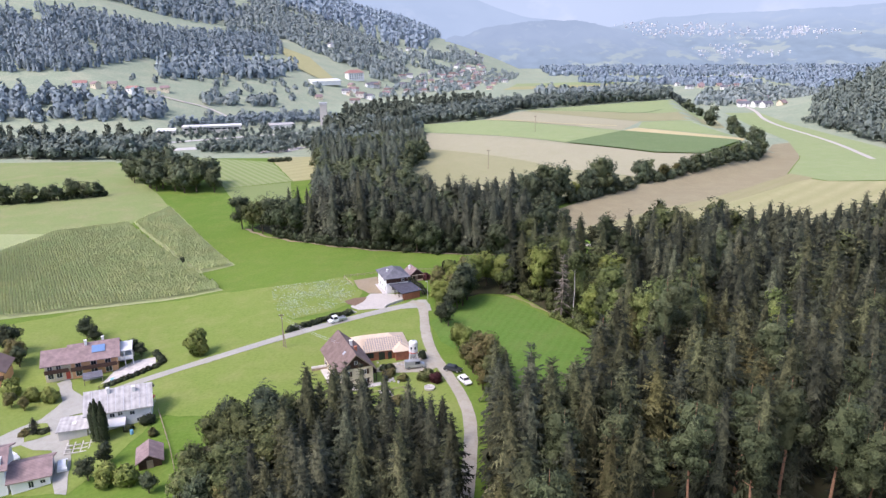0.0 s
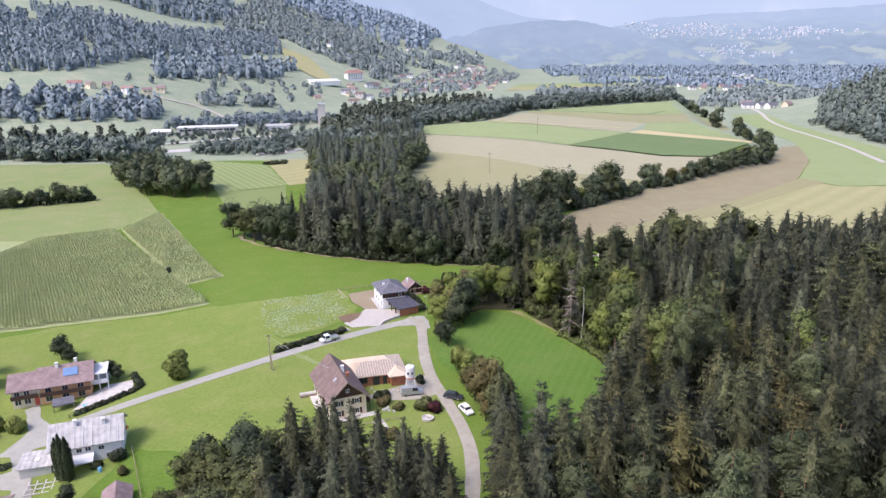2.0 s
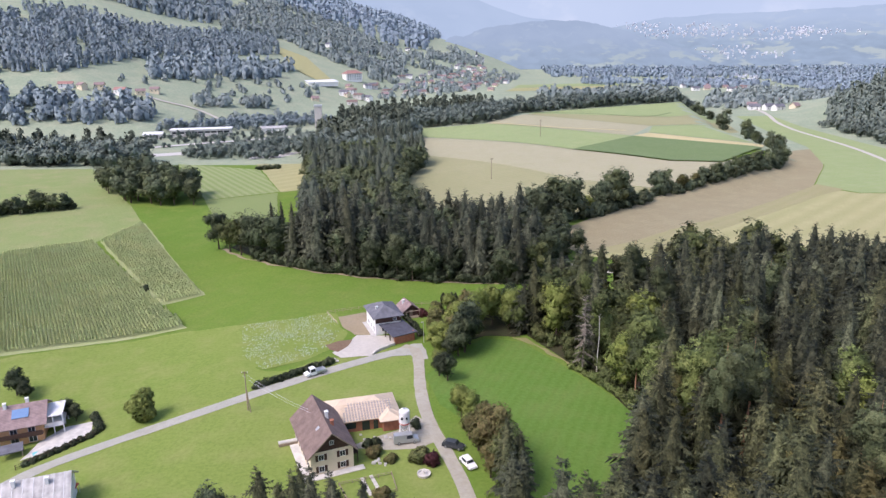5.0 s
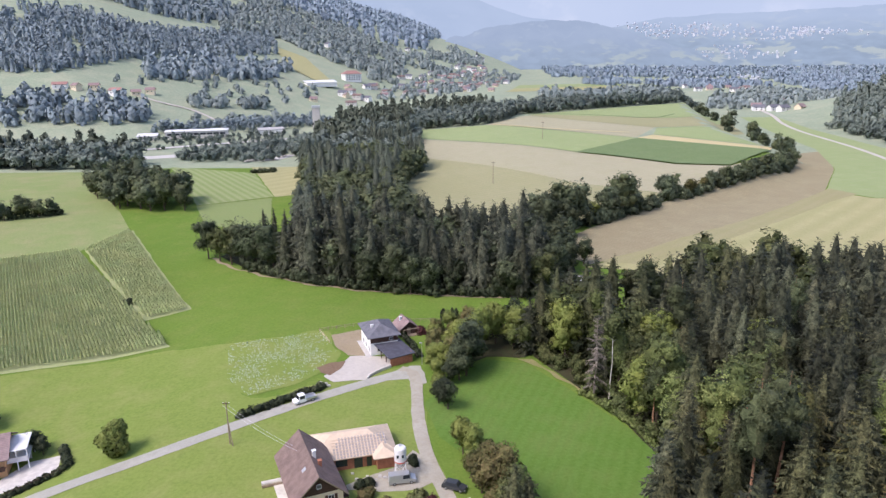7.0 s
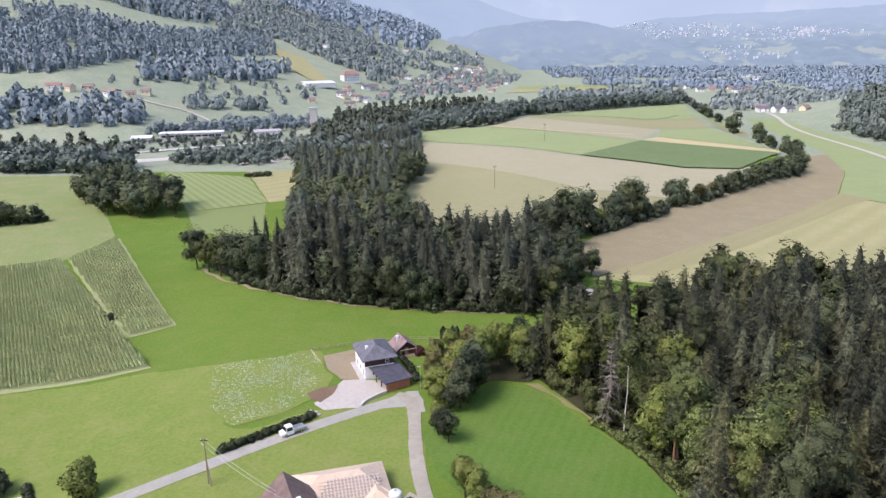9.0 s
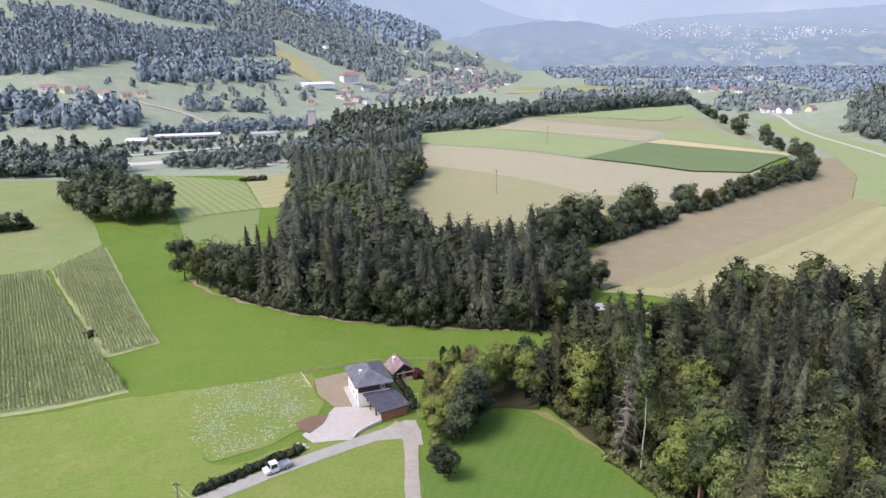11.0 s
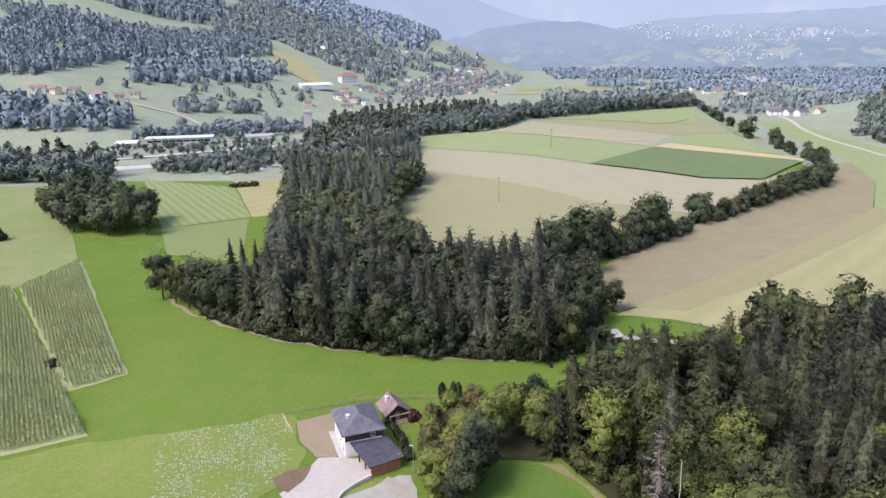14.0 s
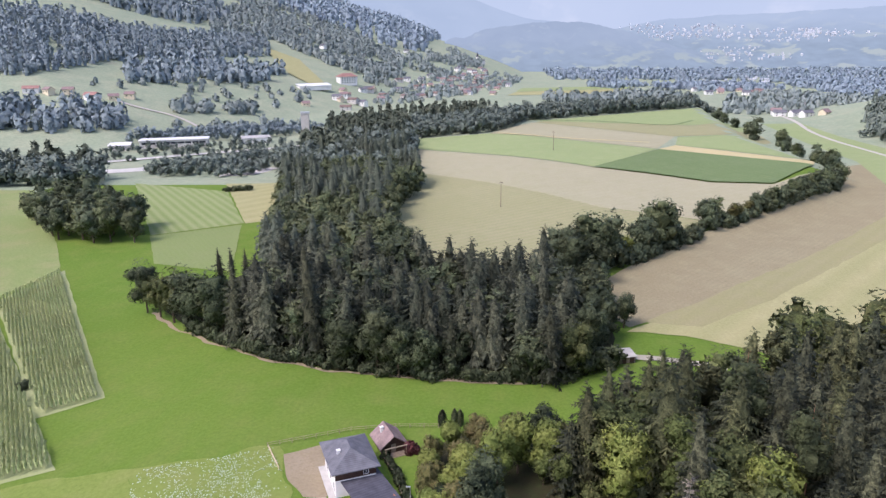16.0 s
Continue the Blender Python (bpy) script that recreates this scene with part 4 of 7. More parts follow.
wx, wy = np.array(densed(((27, 184), (31.5, 177), (36, 168), (38.5, 160), (41, 150)), 1.1, 0.6, False)).T
many("clearing_weeds", [leaf_crown(h, r, 0.05, 3, 46, 0.3) for h, r in ((1.3, 1.0), (1.8, 1.1))], wx + 0.6, wy, BROAD_LIGHT, "bright green weeds along the clearing", "weeds", 0.6, 1.3, 12)
many("forest_undergrowth", UNDER, np.array(ex), np.array(ey), BROAD, "leafy undergrowth along the forest edge", "undergrowth", 0.7, 1.4, 10)

# copse below the farmhouse
COPSE_SPRUCE = ((-33, 50), (-32, 108), (-26, 114), (-14, 111), (-3, 106), (0, 98), (0, 50))
cx, cy = scatter(COPSE_SPRUCE, 4.1, seed=21)
plant_stand(cx, cy, SPRUCES + BROADS[1:2], (0.2, 0.25, 0.2, 0.28, 0.07), 0.5, 0.86, 22)
COPSE_BROAD = ((-50, 108), (-44, 118), (-34, 118), (-32, 106), (-33, 60), (-42, 60), (-46, 90))
cx, cy = scatter(COPSE_BROAD, 5.4, seed=23)
plant_stand(cx, cy, BROADS, (0.25, 0.4, 0.25, 0.1), 0.6, 0.95, 24)
for x, y, s in ((-11, 117, 0.45), (-7, 115, 0.55), (-3, 113, 0.6), (-16, 118, 0.4)):
    plant(SPRUCES[3], x, y, s)

for x, y, k, s in ((-24, 115, 0, 0.68), (-19, 113, 1, 0.72), (-28, 117, 1, 0.58), (-14, 112, 2, 0.62), (-21, 109, 2, 0.75), (-8, 110, 0, 0.58)):
    plant(SPRUCES[k], x, y, s, wide=1.15)
# the grove across the meadow: front rows tree by tree
GROVE = ((-74, 279), (-68, 273), (-55, 262), (-34, 255), (-16, 251), (0, 249), (22, 248), (33, 258), (37, 276), (40, 312), (0, 306), (-18, 318), (-62, 318), (-68, 298))
gx, gy = scatter(GROVE, 5.5, 0.55, seed=31)
edge = side(((-106, 302), (-88, 286), (-55, 259), (-16, 248), (22, 245), (46, 268)), gx, gy)
front = (edge < 7)
a = front & (gx > -66) & (gx < 24)
plant_stand(gx[a], gy[a], BROADS[1:3] + SPRUCES[2:], (0.38, 0.30, 0.20, 0.12), 0.8, 1.2, 32)
a = front & ((gx <= -66) | (gx >= 24))
plant_stand(gx[a], gy[a], BROADS[:3], (0.34, 0.33, 0.33), 0.85, 1.15, 33)
blend = (np.sin(gx * 0.21 + 0.4) * np.sin(gy * 0.17 + gx * 0.05) > 0.42) & ~front & (gx > -66) & (gx < 26)
many("grove_mixed_trees", MID_BROAD, gx[blend], gy[blend], BROAD_DARK, "rounded dark broadleaf trees among the spruces", "forest", 1.0, 1.4, 37)
a = ~front & (gx > -66) & (gx < 26) & ~blend
many("grove_spruces", MID_SPRUCE, gx[a], gy[a], SPRUCE_GROVE_HAZED, "dense stand of dark spruces across the meadow", "forest", 0.78, 1.06, 34)
a = ~front & ((gx <= -66) | (gx >= 26))
many("grove_broadleaf", MID_BROAD, gx[a], gy[a], BROAD_DARK, "dark broadleaf trees at the end of the grove", "forest", 0.8, 1.15, 35)
for x, y, k, s in ((-104, 304, 2, 1.1), (-98, 300, 0, 0.95), (-91.5, 295, 0, 1.2), (-85, 290, 2, 1.2), (-79, 286, 1, 1.45), (-73, 281, 2, 1.25), (44, 284, 1, 0.85), (37, 274, 2, 0.8), (40, 300, 1, 1.0), (34, 318, 2, 1.25), (42, 322, 1, 1.35)):
    plant(BROADS[k], x, y, s)
for x, y, s in ((-84, 318, 0.6), (-79, 315, 0.62), (-76, 320, 0.55)):
    plant(SPRUCES[2], x, y, s)
ux, uy = np.array(densed(((-84, 288), (-70, 276), (-55, 264), (-34, 256.5), (-16, 252), (0, 250.5), (22, 250), (36, 258)), 2.2, 0.8, False)).T
many("grove_undergrowth", UNDER, ux, uy, BROAD_DARK, "dark leafy undergrowth along the grove", "undergrowth", 0.9, 1.6, 36)
bx, by = scatter(((-62, 316), (-16, 316), (-32, 380), (-36, 430), (-26, 500), (-40, 560), (-46, 690), (-75, 760), (-140, 690), (-122, 540), (-92, 428), (-80, 350)), 6.2, seed=41)
soft = np.sin(bx * 0.07) * np.sin(by * 0.05 + 1) + (by < 400) * 0.5 + (np.sin(bx * 0.31) * np.sin(by * 0.23)) * 0.6 + (by > 470) * 0.3 > 0.12
many("belt_spruces", MID_SPRUCE, bx[~soft & (by < 620)], by[~soft & (by < 620)], SPRUCE_HAZED, "belt of dark spruces along the river", "forest", 0.65, 1.12, 42)
many("belt_broadleaf", MID_BROAD, bx[soft & (by < 520)], by[soft & (by < 520)], BROAD_HAZED, "green broadleaf trees in the river belt", "forest", 0.85, 1.2, 43)
many("belt_far_spruces", FAR_CONE, bx[~soft & (by >= 620)], by[~soft & (by >= 620)], SPRUCE_HAZED, "far end of the dark river belt", "forest", 0.8, 1.15, 44)
many("belt_far_broadleaf", FAR_BROAD, bx[soft & (by >= 520)], by[soft & (by >= 520)], FARGREEN_HAZED, "green broadleaf end of the river belt", "forest", 0.9, 1.4, 49)
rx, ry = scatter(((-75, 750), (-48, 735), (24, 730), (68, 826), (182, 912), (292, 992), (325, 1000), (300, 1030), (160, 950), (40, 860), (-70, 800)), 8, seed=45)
many("far_belt", FAR_BROAD, rx, ry, FARGREEN_HAZED, "dark tree belt behind the fields", "tree belt", 0.8, 1.25, 46)
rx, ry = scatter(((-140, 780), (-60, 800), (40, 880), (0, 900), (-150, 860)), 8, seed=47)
many("far_belt_spruces", FAR_CONE, rx, ry, SPRUCE_HAZED, "dark conifers behind the river belt", "tree belt", 0.7, 1.1, 48)

# hedge of trees on the edge of the terrace
HEDGE_TREES = ((33, 337, 1.3), (42, 340, 1.4), (50, 345, 1.25), (60, 352, 0.7), (68, 360, 1.1), (76, 368, 1.35), (84, 376, 0.55), (92, 384, 0.5), (104, 400, 0.95), (113, 408, 0.8), (122, 414, 0.75), (131, 424, 0.6), (140, 434, 0.7), (149, 441, 0.75), (158, 449, 0.65), (167, 458, 0.7), (176, 467, 0.72), (185, 475, 0.75), (194, 484, 0.7), (203, 494, 0.75), (212, 505, 0.8), (219, 517, 0.85), (225, 530, 0.85), (231, 544, 0.85), (236, 560, 0.8), (241, 578, 0.8), (246, 600, 0.9), (254, 640, 0.75), (262, 678, 0.75), (270, 705, 0.95), (262, 745, 1.3), (278, 800, 0.8), (284, 850, 0.8), (290, 900, 0.8), (296, 940, 0.85))
for i, (x, y, s) in enumerate(HEDGE_TREES):
    plant(YELLOWS[0] if i == 3 else FAR_TREES[(1, 0, 2, 0)[i % 4] if i not in (10, 11) else 3], x + rng.normal(0, 1), y - 4 + rng.normal(0, 1), s * 1.12, wide=1.1)
hx, hy = np.array([(p[0] + q, p[1] + q) for p in HEDGE_TREES for q in (-5, -1.5, 2, 5)]).T
many("hedge_bushes", UNDER, hx + rng.normal(0, 1.2, len(hx)), hy - 5 + rng.normal(0, 1.2, len(hy)), BROAD_HAZED_DARK, "bushes between the hedge trees", "bushes", 1.2, 2.2, 50)

# copse and bush row in the pasture
kx, ky = scatter(((-226, 430), (-180, 386), (-158, 374), (-141, 384), (-148, 410), (-170, 420), (-196, 455)), 9.5, seed=61)
plant_stand(kx, ky, FAR_TREES[:3], (0.34, 0.33, 0.33), 0.95, 1.4, 62)
for i, (x, y) in enumerate(((-250, 352), (-244, 357), (-238, 355), (-232, 361), (-226, 361), (-220, 366), (-213, 368), (-208, 372))):
    plant(FAR_TREES[(0, 2, 0)[i % 3]], x, y, rng.uniform(0.55, 0.95), wide=1.25)

bx, by = np.array([(-252 + 5 * i + q, 351 + 2.4 * i + q * 0.4) for i in range(10) for q in (-1.5, 1.5)]).T
many("pasture_bushes", UNDER, bx, by, BROAD_DARK, "low bushes in the pasture", "bushes", 1.0, 1.7, 63)

# riverside woods and slopes
def wood(name, poly, gap, shapes, mat, label, lo=0.8, hi=1.2, seed=1, gaps=0.9):
    x, y = scatter(poly, gap, 0.8, seed)
    k = np.array([noise.noise((a * 0.011, b * 0.011, seed * 0.7)) + 0.3 * noise.noise((a * 0.04, b * 0.04, 2.0)) for a, b in zip(x, y)]) > -gaps
    return many(name, shapes, x[k], y[k], mat, label, "woodland", lo, hi, seed, smooth=True)


wood("riverside_wood", ((-520, 545), (-330, 520), (-270, 512), (-236, 520), (-245, 560), (-330, 590), (-520, 620)), 8, FAR_BROAD, FARGREEN_HAZED, "dark riverside trees behind the pasture", 0.9, 1.4, 70)
wood("riverside_conifers", ((-520, 560), (-330, 545), (-262, 545), (-262, 570), (-520, 610)), 10, FAR_CONE, SPRUCE_HAZED, "dark conifers in the riverside wood", 0.7, 1.1, 71)
wood("works_trees", ((-240, 590), (-215, 560), (-150, 560), (-130, 640), (-150, 690), (-215, 640)), 8.5, FAR_BROAD, FARGREEN_HAZED, "scattered trees round the works", 0.45, 0.85, 72, 0.5)
wood("works_trees_back", ((-330, 650), (-270, 640), (-140, 730), (-130, 780), (-210, 770), (-330, 700)), 12, FAR_BROAD, FARGREEN_HAZED, "trees in front of the works hall", 0.35, 0.65, 73, 0.45)
wood("works_trees_far", ((-340, 760), (-210, 790), (-150, 860), (-190, 900), (-340, 810)), 10, FAR_BROAD, FARWOOD_HAZED, "trees behind the works hall", 0.6, 1.0, 74)
wood("slope_wood_low", ((-760, 660), (-510, 738), (-380, 780), (-350, 800), (-372, 850), (-440, 835), (-501, 838), (-560, 812), (-760, 760)), 10.5, TINY_BROAD + TINY_TALL, FARWOOD_HAZED, "tree belt under the red-roofed farms", 0.8, 1.25, 75, 0.45)
wood("slope_wood_patch", ((-352, 912), (-322, 940), (-318, 965), (-345, 960), (-362, 935)), 10, TINY_BROAD, HILLLEAF_HAZED, "small wood on the slope meadow", 0.8, 1.2, 76)
wood("slope_wood_patch_low", ((-311, 962), (-272, 1000), (-275, 1030), (-305, 1010)), 10, TINY_BROAD, HILLLEAF_HAZED, "small wood on the lower meadow", 0.8, 1.2, 77)
wood("slope_wood_band", ((-442, 985), (-380, 1090), (-302, 1235), (-318, 1330), (-360, 1300), (-419, 1220), (-466, 1075)), 11, TINY_BROAD + TINY_TALL, FARWOOD_HAZED, "wood band across the hillside", 0.9, 1.4, 78, 0.5)
wood("hill_forest", ((-1000, 800), (-599, 890), (-518, 920), (-506, 1003), (-494, 1090), (-430, 1280), (-370, 1480), (-447, 1641), (-500, 1450), (-542, 1299), (-651, 1216), (-740, 1140), (-1000, 1060)), 8.8, TINY_CONE + TINY_TALL, FARWOOD_HAZED, "dark forest covering the hillside", 0.6, 1.0, 79, 0.5)
wood("hill_forest_upper", ((-330, 1560), (-200, 1500), (-150, 1640), (-160, 1900), (-330, 2300), (-640, 2200), (-600, 1800), (-520, 1560), (-420, 1640)), 12, TINY_BROAD + TINY_TALL, HILLLEAF_HAZED, "wooded upper hillside", 0.8, 1.25, 80, 0.12)
wood("hill_forest_far", ((-120, 2150), (-150, 2900), (-130, 4300), (-420, 4500), (-820, 4700), (-1100, 3600), (-760, 2300), (-560, 2200), (-330, 2300)), 30, TINY_TALL, FARWOOD2_HAZED, "hazy forest on the far hill flank", 1.4, 2.3, 94, 0.28)
wood("hill_forest_high", ((-1500, 1350), (-900, 1300), (-720, 1420), (-600, 1560), (-560, 1800), (-800, 2300), (-1500, 2200)), 21, TINY_CONE + TINY_TALL, FARWOOD_HAZED, "high forest on the hill", 1.2, 1.9, 81, 0.25)
wood("hill_trees", ((-200, 1420), (-110, 1500), (-20, 1900), (60, 2300), (-60, 2500), (-160, 2000), (-200, 1600)), 17, TINY_BROAD + TINY_TALL, HILLLEAF_HAZED, "scattered trees on the hill shoulder", 0.8, 1.3, 82, 0.1)
wood("village_trees", ((-160, 1240), (-60, 1230), (40, 1500), (170, 2100), (120, 2250), (-60, 1800), (-150, 1450)), 27, TINY_BROAD, HILLLEAF_HAZED, "garden trees through the village", 0.6, 1.1, 83)
wood("valley_trees", ((120, 1080), (330, 1180), (420, 1400), (340, 1420), (120, 1300)), 26, TINY_BROAD, HILLLEAF_HAZED, "tree rows across the valley fields", 0.8, 1.2, 84)
wood("valley_wood_far", ((260, 1620), (620, 1500), (700, 1700), (300, 1900)), 13, TINY_BROAD, FARWOOD2_HAZED, "hazy blue woods in the valley", 0.8, 1.3, 85, 0.15)
wood("valley_wood_right", ((640, 1250), (1200, 1300), (1300, 1900), (800, 2000)), 14, TINY_BROAD, FARWOOD2_HAZED, "hazy woods and gardens across the valley", 0.8, 1.3, 86, 0.15)
wood("valley_wood_distant", ((250, 2100), (1600, 2050), (2000, 2900), (300, 2900)), 25, TINY_BROAD, FARWOOD2_HAZED, "distant woodland tinted blue with haze", 0.9, 1.5, 87, 0.15)
wood("right_hill_forest", ((362, 510), (372, 640), (378, 760), (420, 860), (560, 860), (640, 620), (520, 470)), 8.5, FAR_CONE, FARGREEN_HAZED, "dark spruce forest on the small hill", 0.75, 1.1, 88)
wood("right_hill_fringe", ((352, 560), (360, 650), (368, 760), (378, 760), (372, 640), (364, 540)), 9, FAR_BROAD, FARGREEN_HAZED, "broadleaf trees at the foot of the hill", 0.7, 1.1, 89)
wood("valley_gardens", ((330, 1010), (520, 980), (660, 1250), (560, 1420), (440, 1300)), 15, TINY_BROAD, HILLLEAF_HAZED, "garden trees of the valley hamlet", 0.6, 1.1, 91, 0.1)
wood("slope_single_trees", ((-420, 940), (-260, 1050), (-220, 1200), (-290, 1220), (-400, 1060), (-470, 940)), 30, TINY_BROAD, HILLLEAF_HAZED, "single trees on the slope meadow", 0.5, 0.9, 92)
wood("slope_orchard", ((-340, 830), (-240, 870), (-200, 960), (-250, 960), (-330, 880)), 24, TINY_BROAD, HILLLEAF_HAZED, "orchard trees above the works", 0.5, 0.9, 93)


# ---- corn: rows of tall plants ----
def corn_rows(name, poly, angle, gap, seed, label):
    r = np.random.default_rng(seed)
    ca, sa = math.cos(radians(angle)), math.sin(radians(angle))
    u = [p[0] * ca + p[1] * sa for p in poly]
    w = [-p[0] * sa + p[1] * ca for p in poly]
    v, f = [], []
    for k in np.arange(min(w), max(w), gap):
        s = np.arange(min(u), max(u), 0.6)
        s = s + r.normal(0, 0.18, len(s))
        x, y = s * ca - k * sa, s * sa + k * ca
        keep = inside(poly, x, y) & (r.random(len(s)) > 0.03)
        x, y = x[keep], y[keep]
        if not len(x):
            continue
        z = height(x, y)
        for px, py, pz in zip(x, y, z):
            h, a, n = r.uniform(1.9, 2.6), r.uniform(0, 6.28), len(v)
            e = r.uniform(0.34, 0.52)
            px, py = px + r.normal(0, 0.06), py + r.normal(0, 0.06)
            for j in range(3):
                b = a + 2.094 * j
                v += [(px + e * math.cos(b), py + e * math.sin(b), pz + h * r.uniform(0.62, 0.85)), (px + 0.3 * math.cos(b + 1.9), py + 0.3 * math.sin(b + 1.9), pz + h * 0.35), (px - 0.12 * math.cos(b), py - 0.12 * math.sin(b), pz + h)]
                f.append((n + 3 * j, n + 3 * j + 1, n + 3 * j + 2))
    return tagged(new(name, mesh_of(name, v, f, CORN)), label, "corn", kind="stuff")


corn_rows("corn_field", ((-190, 296), (-163, 312), (-116, 256), (-84, 217), (-117, 205), (-144, 194), (-165, 190), (-200, 240)), 124, 0.95, 1, "tall ripening corn in close rows")
corn_rows("corn_strip", ((-159, 312), (-154, 342), (-90, 247), (-101, 240)), 124, 0.95, 2, "narrow strip of tall green corn")


# ---- houses ----
def window(parent, x, y, z, w, h, facing, shutters=None, name="window"):
    """A framed pane set on a wall; facing: 0 front (-y), 1 right (+x), 2 back, 3 left."""
    ob = new(name)
    ob.parent = parent
    ob.matrix_local = pose(x, y, z, 0, 0, (0, 90, 180, -90)[facing])
    t = 0.09
    part("frame", joined(block(-w / 2, -0.06, 0, -w / 2 + t, 0.05, h), block(w / 2 - t, -0.06, 0, w / 2, 0.05, h), block(-w / 2 + t, -0.06, 0, w / 2 - t, 0.05, t), block(-w / 2 + t, -0.06, h - t, w / 2 - t, 0.05, h), block(-0.03, -0.05, t, 0.03, 0.04, h - t)), METAL, ob)
    part("pane", block(-w / 2 + t, -0.03, t, w / 2 - t, 0.02, h - t), GLASS, ob)
    if shutters:
        part("shutter", block(-w / 2 - w * 0.48, -0.08, -0.03, -w / 2 - 0.02, -0.01, h + 0.03), shutters, ob)
        part("shutter", block(w / 2 + 0.02, -0.08, -0.03, w / 2 + w * 0.48, -0.01, h + 0.03), shutters, ob)
    return ob


def gable_roof(L, W, e, r, over, along="y"):
    """Two sloping slabs; the ridge runs along y over a plan L (x) by W (y), or along x."""
    k = over * (r - e) / ((L if along == "y" else W) / 2)
    if along == "y":
        a = slab(((-over, -over, e - k), (L / 2, -over, r), (L / 2, W + over, r), (-over, W + over, e - k)), 0.22)
        b = slab(((L / 2, -over, r), (L + over, -over, e - k), (L + over, W + over, e - k), (L / 2, W + over, r)), 0.22)
    else:
        a = slab(((-over, -over, e - k), (L + over, -over, e - k), (L + over, W / 2, r), (-over, W / 2, r)), 0.22)
        b = slab(((-over, W / 2, r), (L + over, W / 2, r), (L + over, W + over, e - k), (-over, W + over, e - k)), 0.22)
    return a, b


def gable_walls(L, W, e, r, along="y", sink=1.2):
    r = r - 0.25
    e = e - 0.1
    if along == "y":
        v = [(0, 0, -sink), (L, 0, -sink), (L, W, -sink), (0, W, -sink), (0, 0, e), (L, 0, e), (L, W, e), (0, W, e), (L / 2, 0, r), (L / 2, W, r)]
        f = [(0, 1, 5, 8, 4), (2, 3, 7, 9, 6), (1, 2, 6, 5), (3, 0, 4, 7), (3, 2, 1, 0)]
    else:
        v = [(0, 0, -sink), (L, 0, -sink), (L, W, -sink), (0, W, -sink), (0, 0, e), (L, 0, e), (L, W, e), (0, W, e), (0, W / 2, r), (L, W / 2, r)]
        f = [(0, 1, 5, 4), (2, 3, 7, 6), (1, 2, 6, 9, 5), (3, 0, 4, 8, 7), (3, 2, 1, 0)]
    return v, f


def hip_roof(L, W, e, r, over):
    """Four slopes to a short ridge along the longer side."""
    x0, x1, y0, y1 = -over, L + over, -over, W + over
    k = (min(L, W) / 2 + over) * 0.96
    if W >= L:
        p, q = ((x0 + x1) / 2, y0 + k, r), ((x0 + x1) / 2, y1 - k, r)
        quads = (((x0, y0, e), (x1, y0, e), p), ((x1, y0, e), (x1, y1, e), q, p), ((x1, y1, e), (x0, y1, e), q), ((x0, y1, e), (x0, y0, e), p, q))
    else:
        p, q = (x0 + k, (y0 + y1) / 2, r), (x1 - k, (y0 + y1) / 2, r)
        quads = (((x0, y0, e), (x1, y0, e), q, p), ((x1, y0, e), (x1, y1, e), q), ((x1, y1, e), (x0, y1, e), p, q), ((x0, y1, e), (x0, y0, e), p))
    return [slab(s, 0.2) for s in quads]


def chimney(parent, x, y, z, h=1.2, mat=None):
    c = part("chimney", joined(block(x - 0.3, y - 0.3, z - 1.0, x + 0.3, y + 0.3, z + h, 0.03), block(x - 0.38, y - 0.38, z + h, x + 0.38, y + 0.38, z + h + 0.12, 0.03)), mat or WHITE, parent)
    return c


# white house with slate hip roof
h = thing("white_house", pose(-24.3, 203.9, -1, 0, 0, 22), "white rendered house with slate-grey hip roof", "house")
part("wall", block(0, 0, -0.6, 7.4, 10.2, 5.2), WHITE, h)
part("timber_band", joined(block(0.02, -0.07, 3.5, 7.47, 0.0, 5.1), block(7.4, 0.0, 3.5, 7.47, 7.0, 5.1)), WOOD_DARK, h, "dark timber cladding under the eaves")
for s in hip_roof(7.4, 10.2, 5.25, 7.4, 0.75):
    part("roof_slope", s, ROOF_SLATE, h)
chimney(h, 1.6, 4.2, 6.0, 0.9, METAL)
window(h, 2.4, 0, 1.0, 1.3, 1.3, 0), window(h, 5.6, -0.07, 3.8, 1.0, 0.9, 0), window(h, 0, 1.6, 0.4, 1.2, 2.0, 3), window(h, 0, 4.6, 0.9, 1.3, 1.3, 3), window(h, 0, 7.6, 0.9, 1.3, 1.3, 3), window(h, 0, 2.4, 3.6, 1.2, 1.1, 3), window(h, 0, 6.4, 3.6, 1.2, 1.1, 3)
part("paved_edge", block(-1.3, -0.8, -0.35, 0, 10.6, 0.24, 0.03), CONCRETE, h)
part("lamp", block(7.0, -0.2, 4.6, 7.3, -0.07, 4.9, 0.04), METAL, h)
g = thing("garage", pose(-18.4, 197.6, -1, 0, 0, 33), "garage with dark roof and red block walls", "garage")
part("wall", joined(block(0, 0, -0.5, 6.2, 0.25, 2.5), block(5.95, 0.25, -0.5, 6.2, 8.6, 2.7), block(0, 8.35, -0.5, 5.95, 8.6, 2.9)), BRICK, g)
part("post", joined(block(0, 2.8, -0.5, 0.2, 3.0, 2.6), block(0, 5.6, -0.5, 0.2, 5.8, 2.7)), WOOD_DARK, g)
part("roof", slab(((-0.6, -0.6, 2.6), (6.8, -0.6, 2.6), (6.8, 9.3, 3.3), (-0.6, 9.3, 3.3)), 0.22), ROOF_DARK, g, "dark standing-seam roof")
for i in range(6):
    part("course", block(0.02, -0.03, 0.05 + 0.42 * i, 6.2, 0.0, 0.38 + 0.42 * i), BRICK, g)
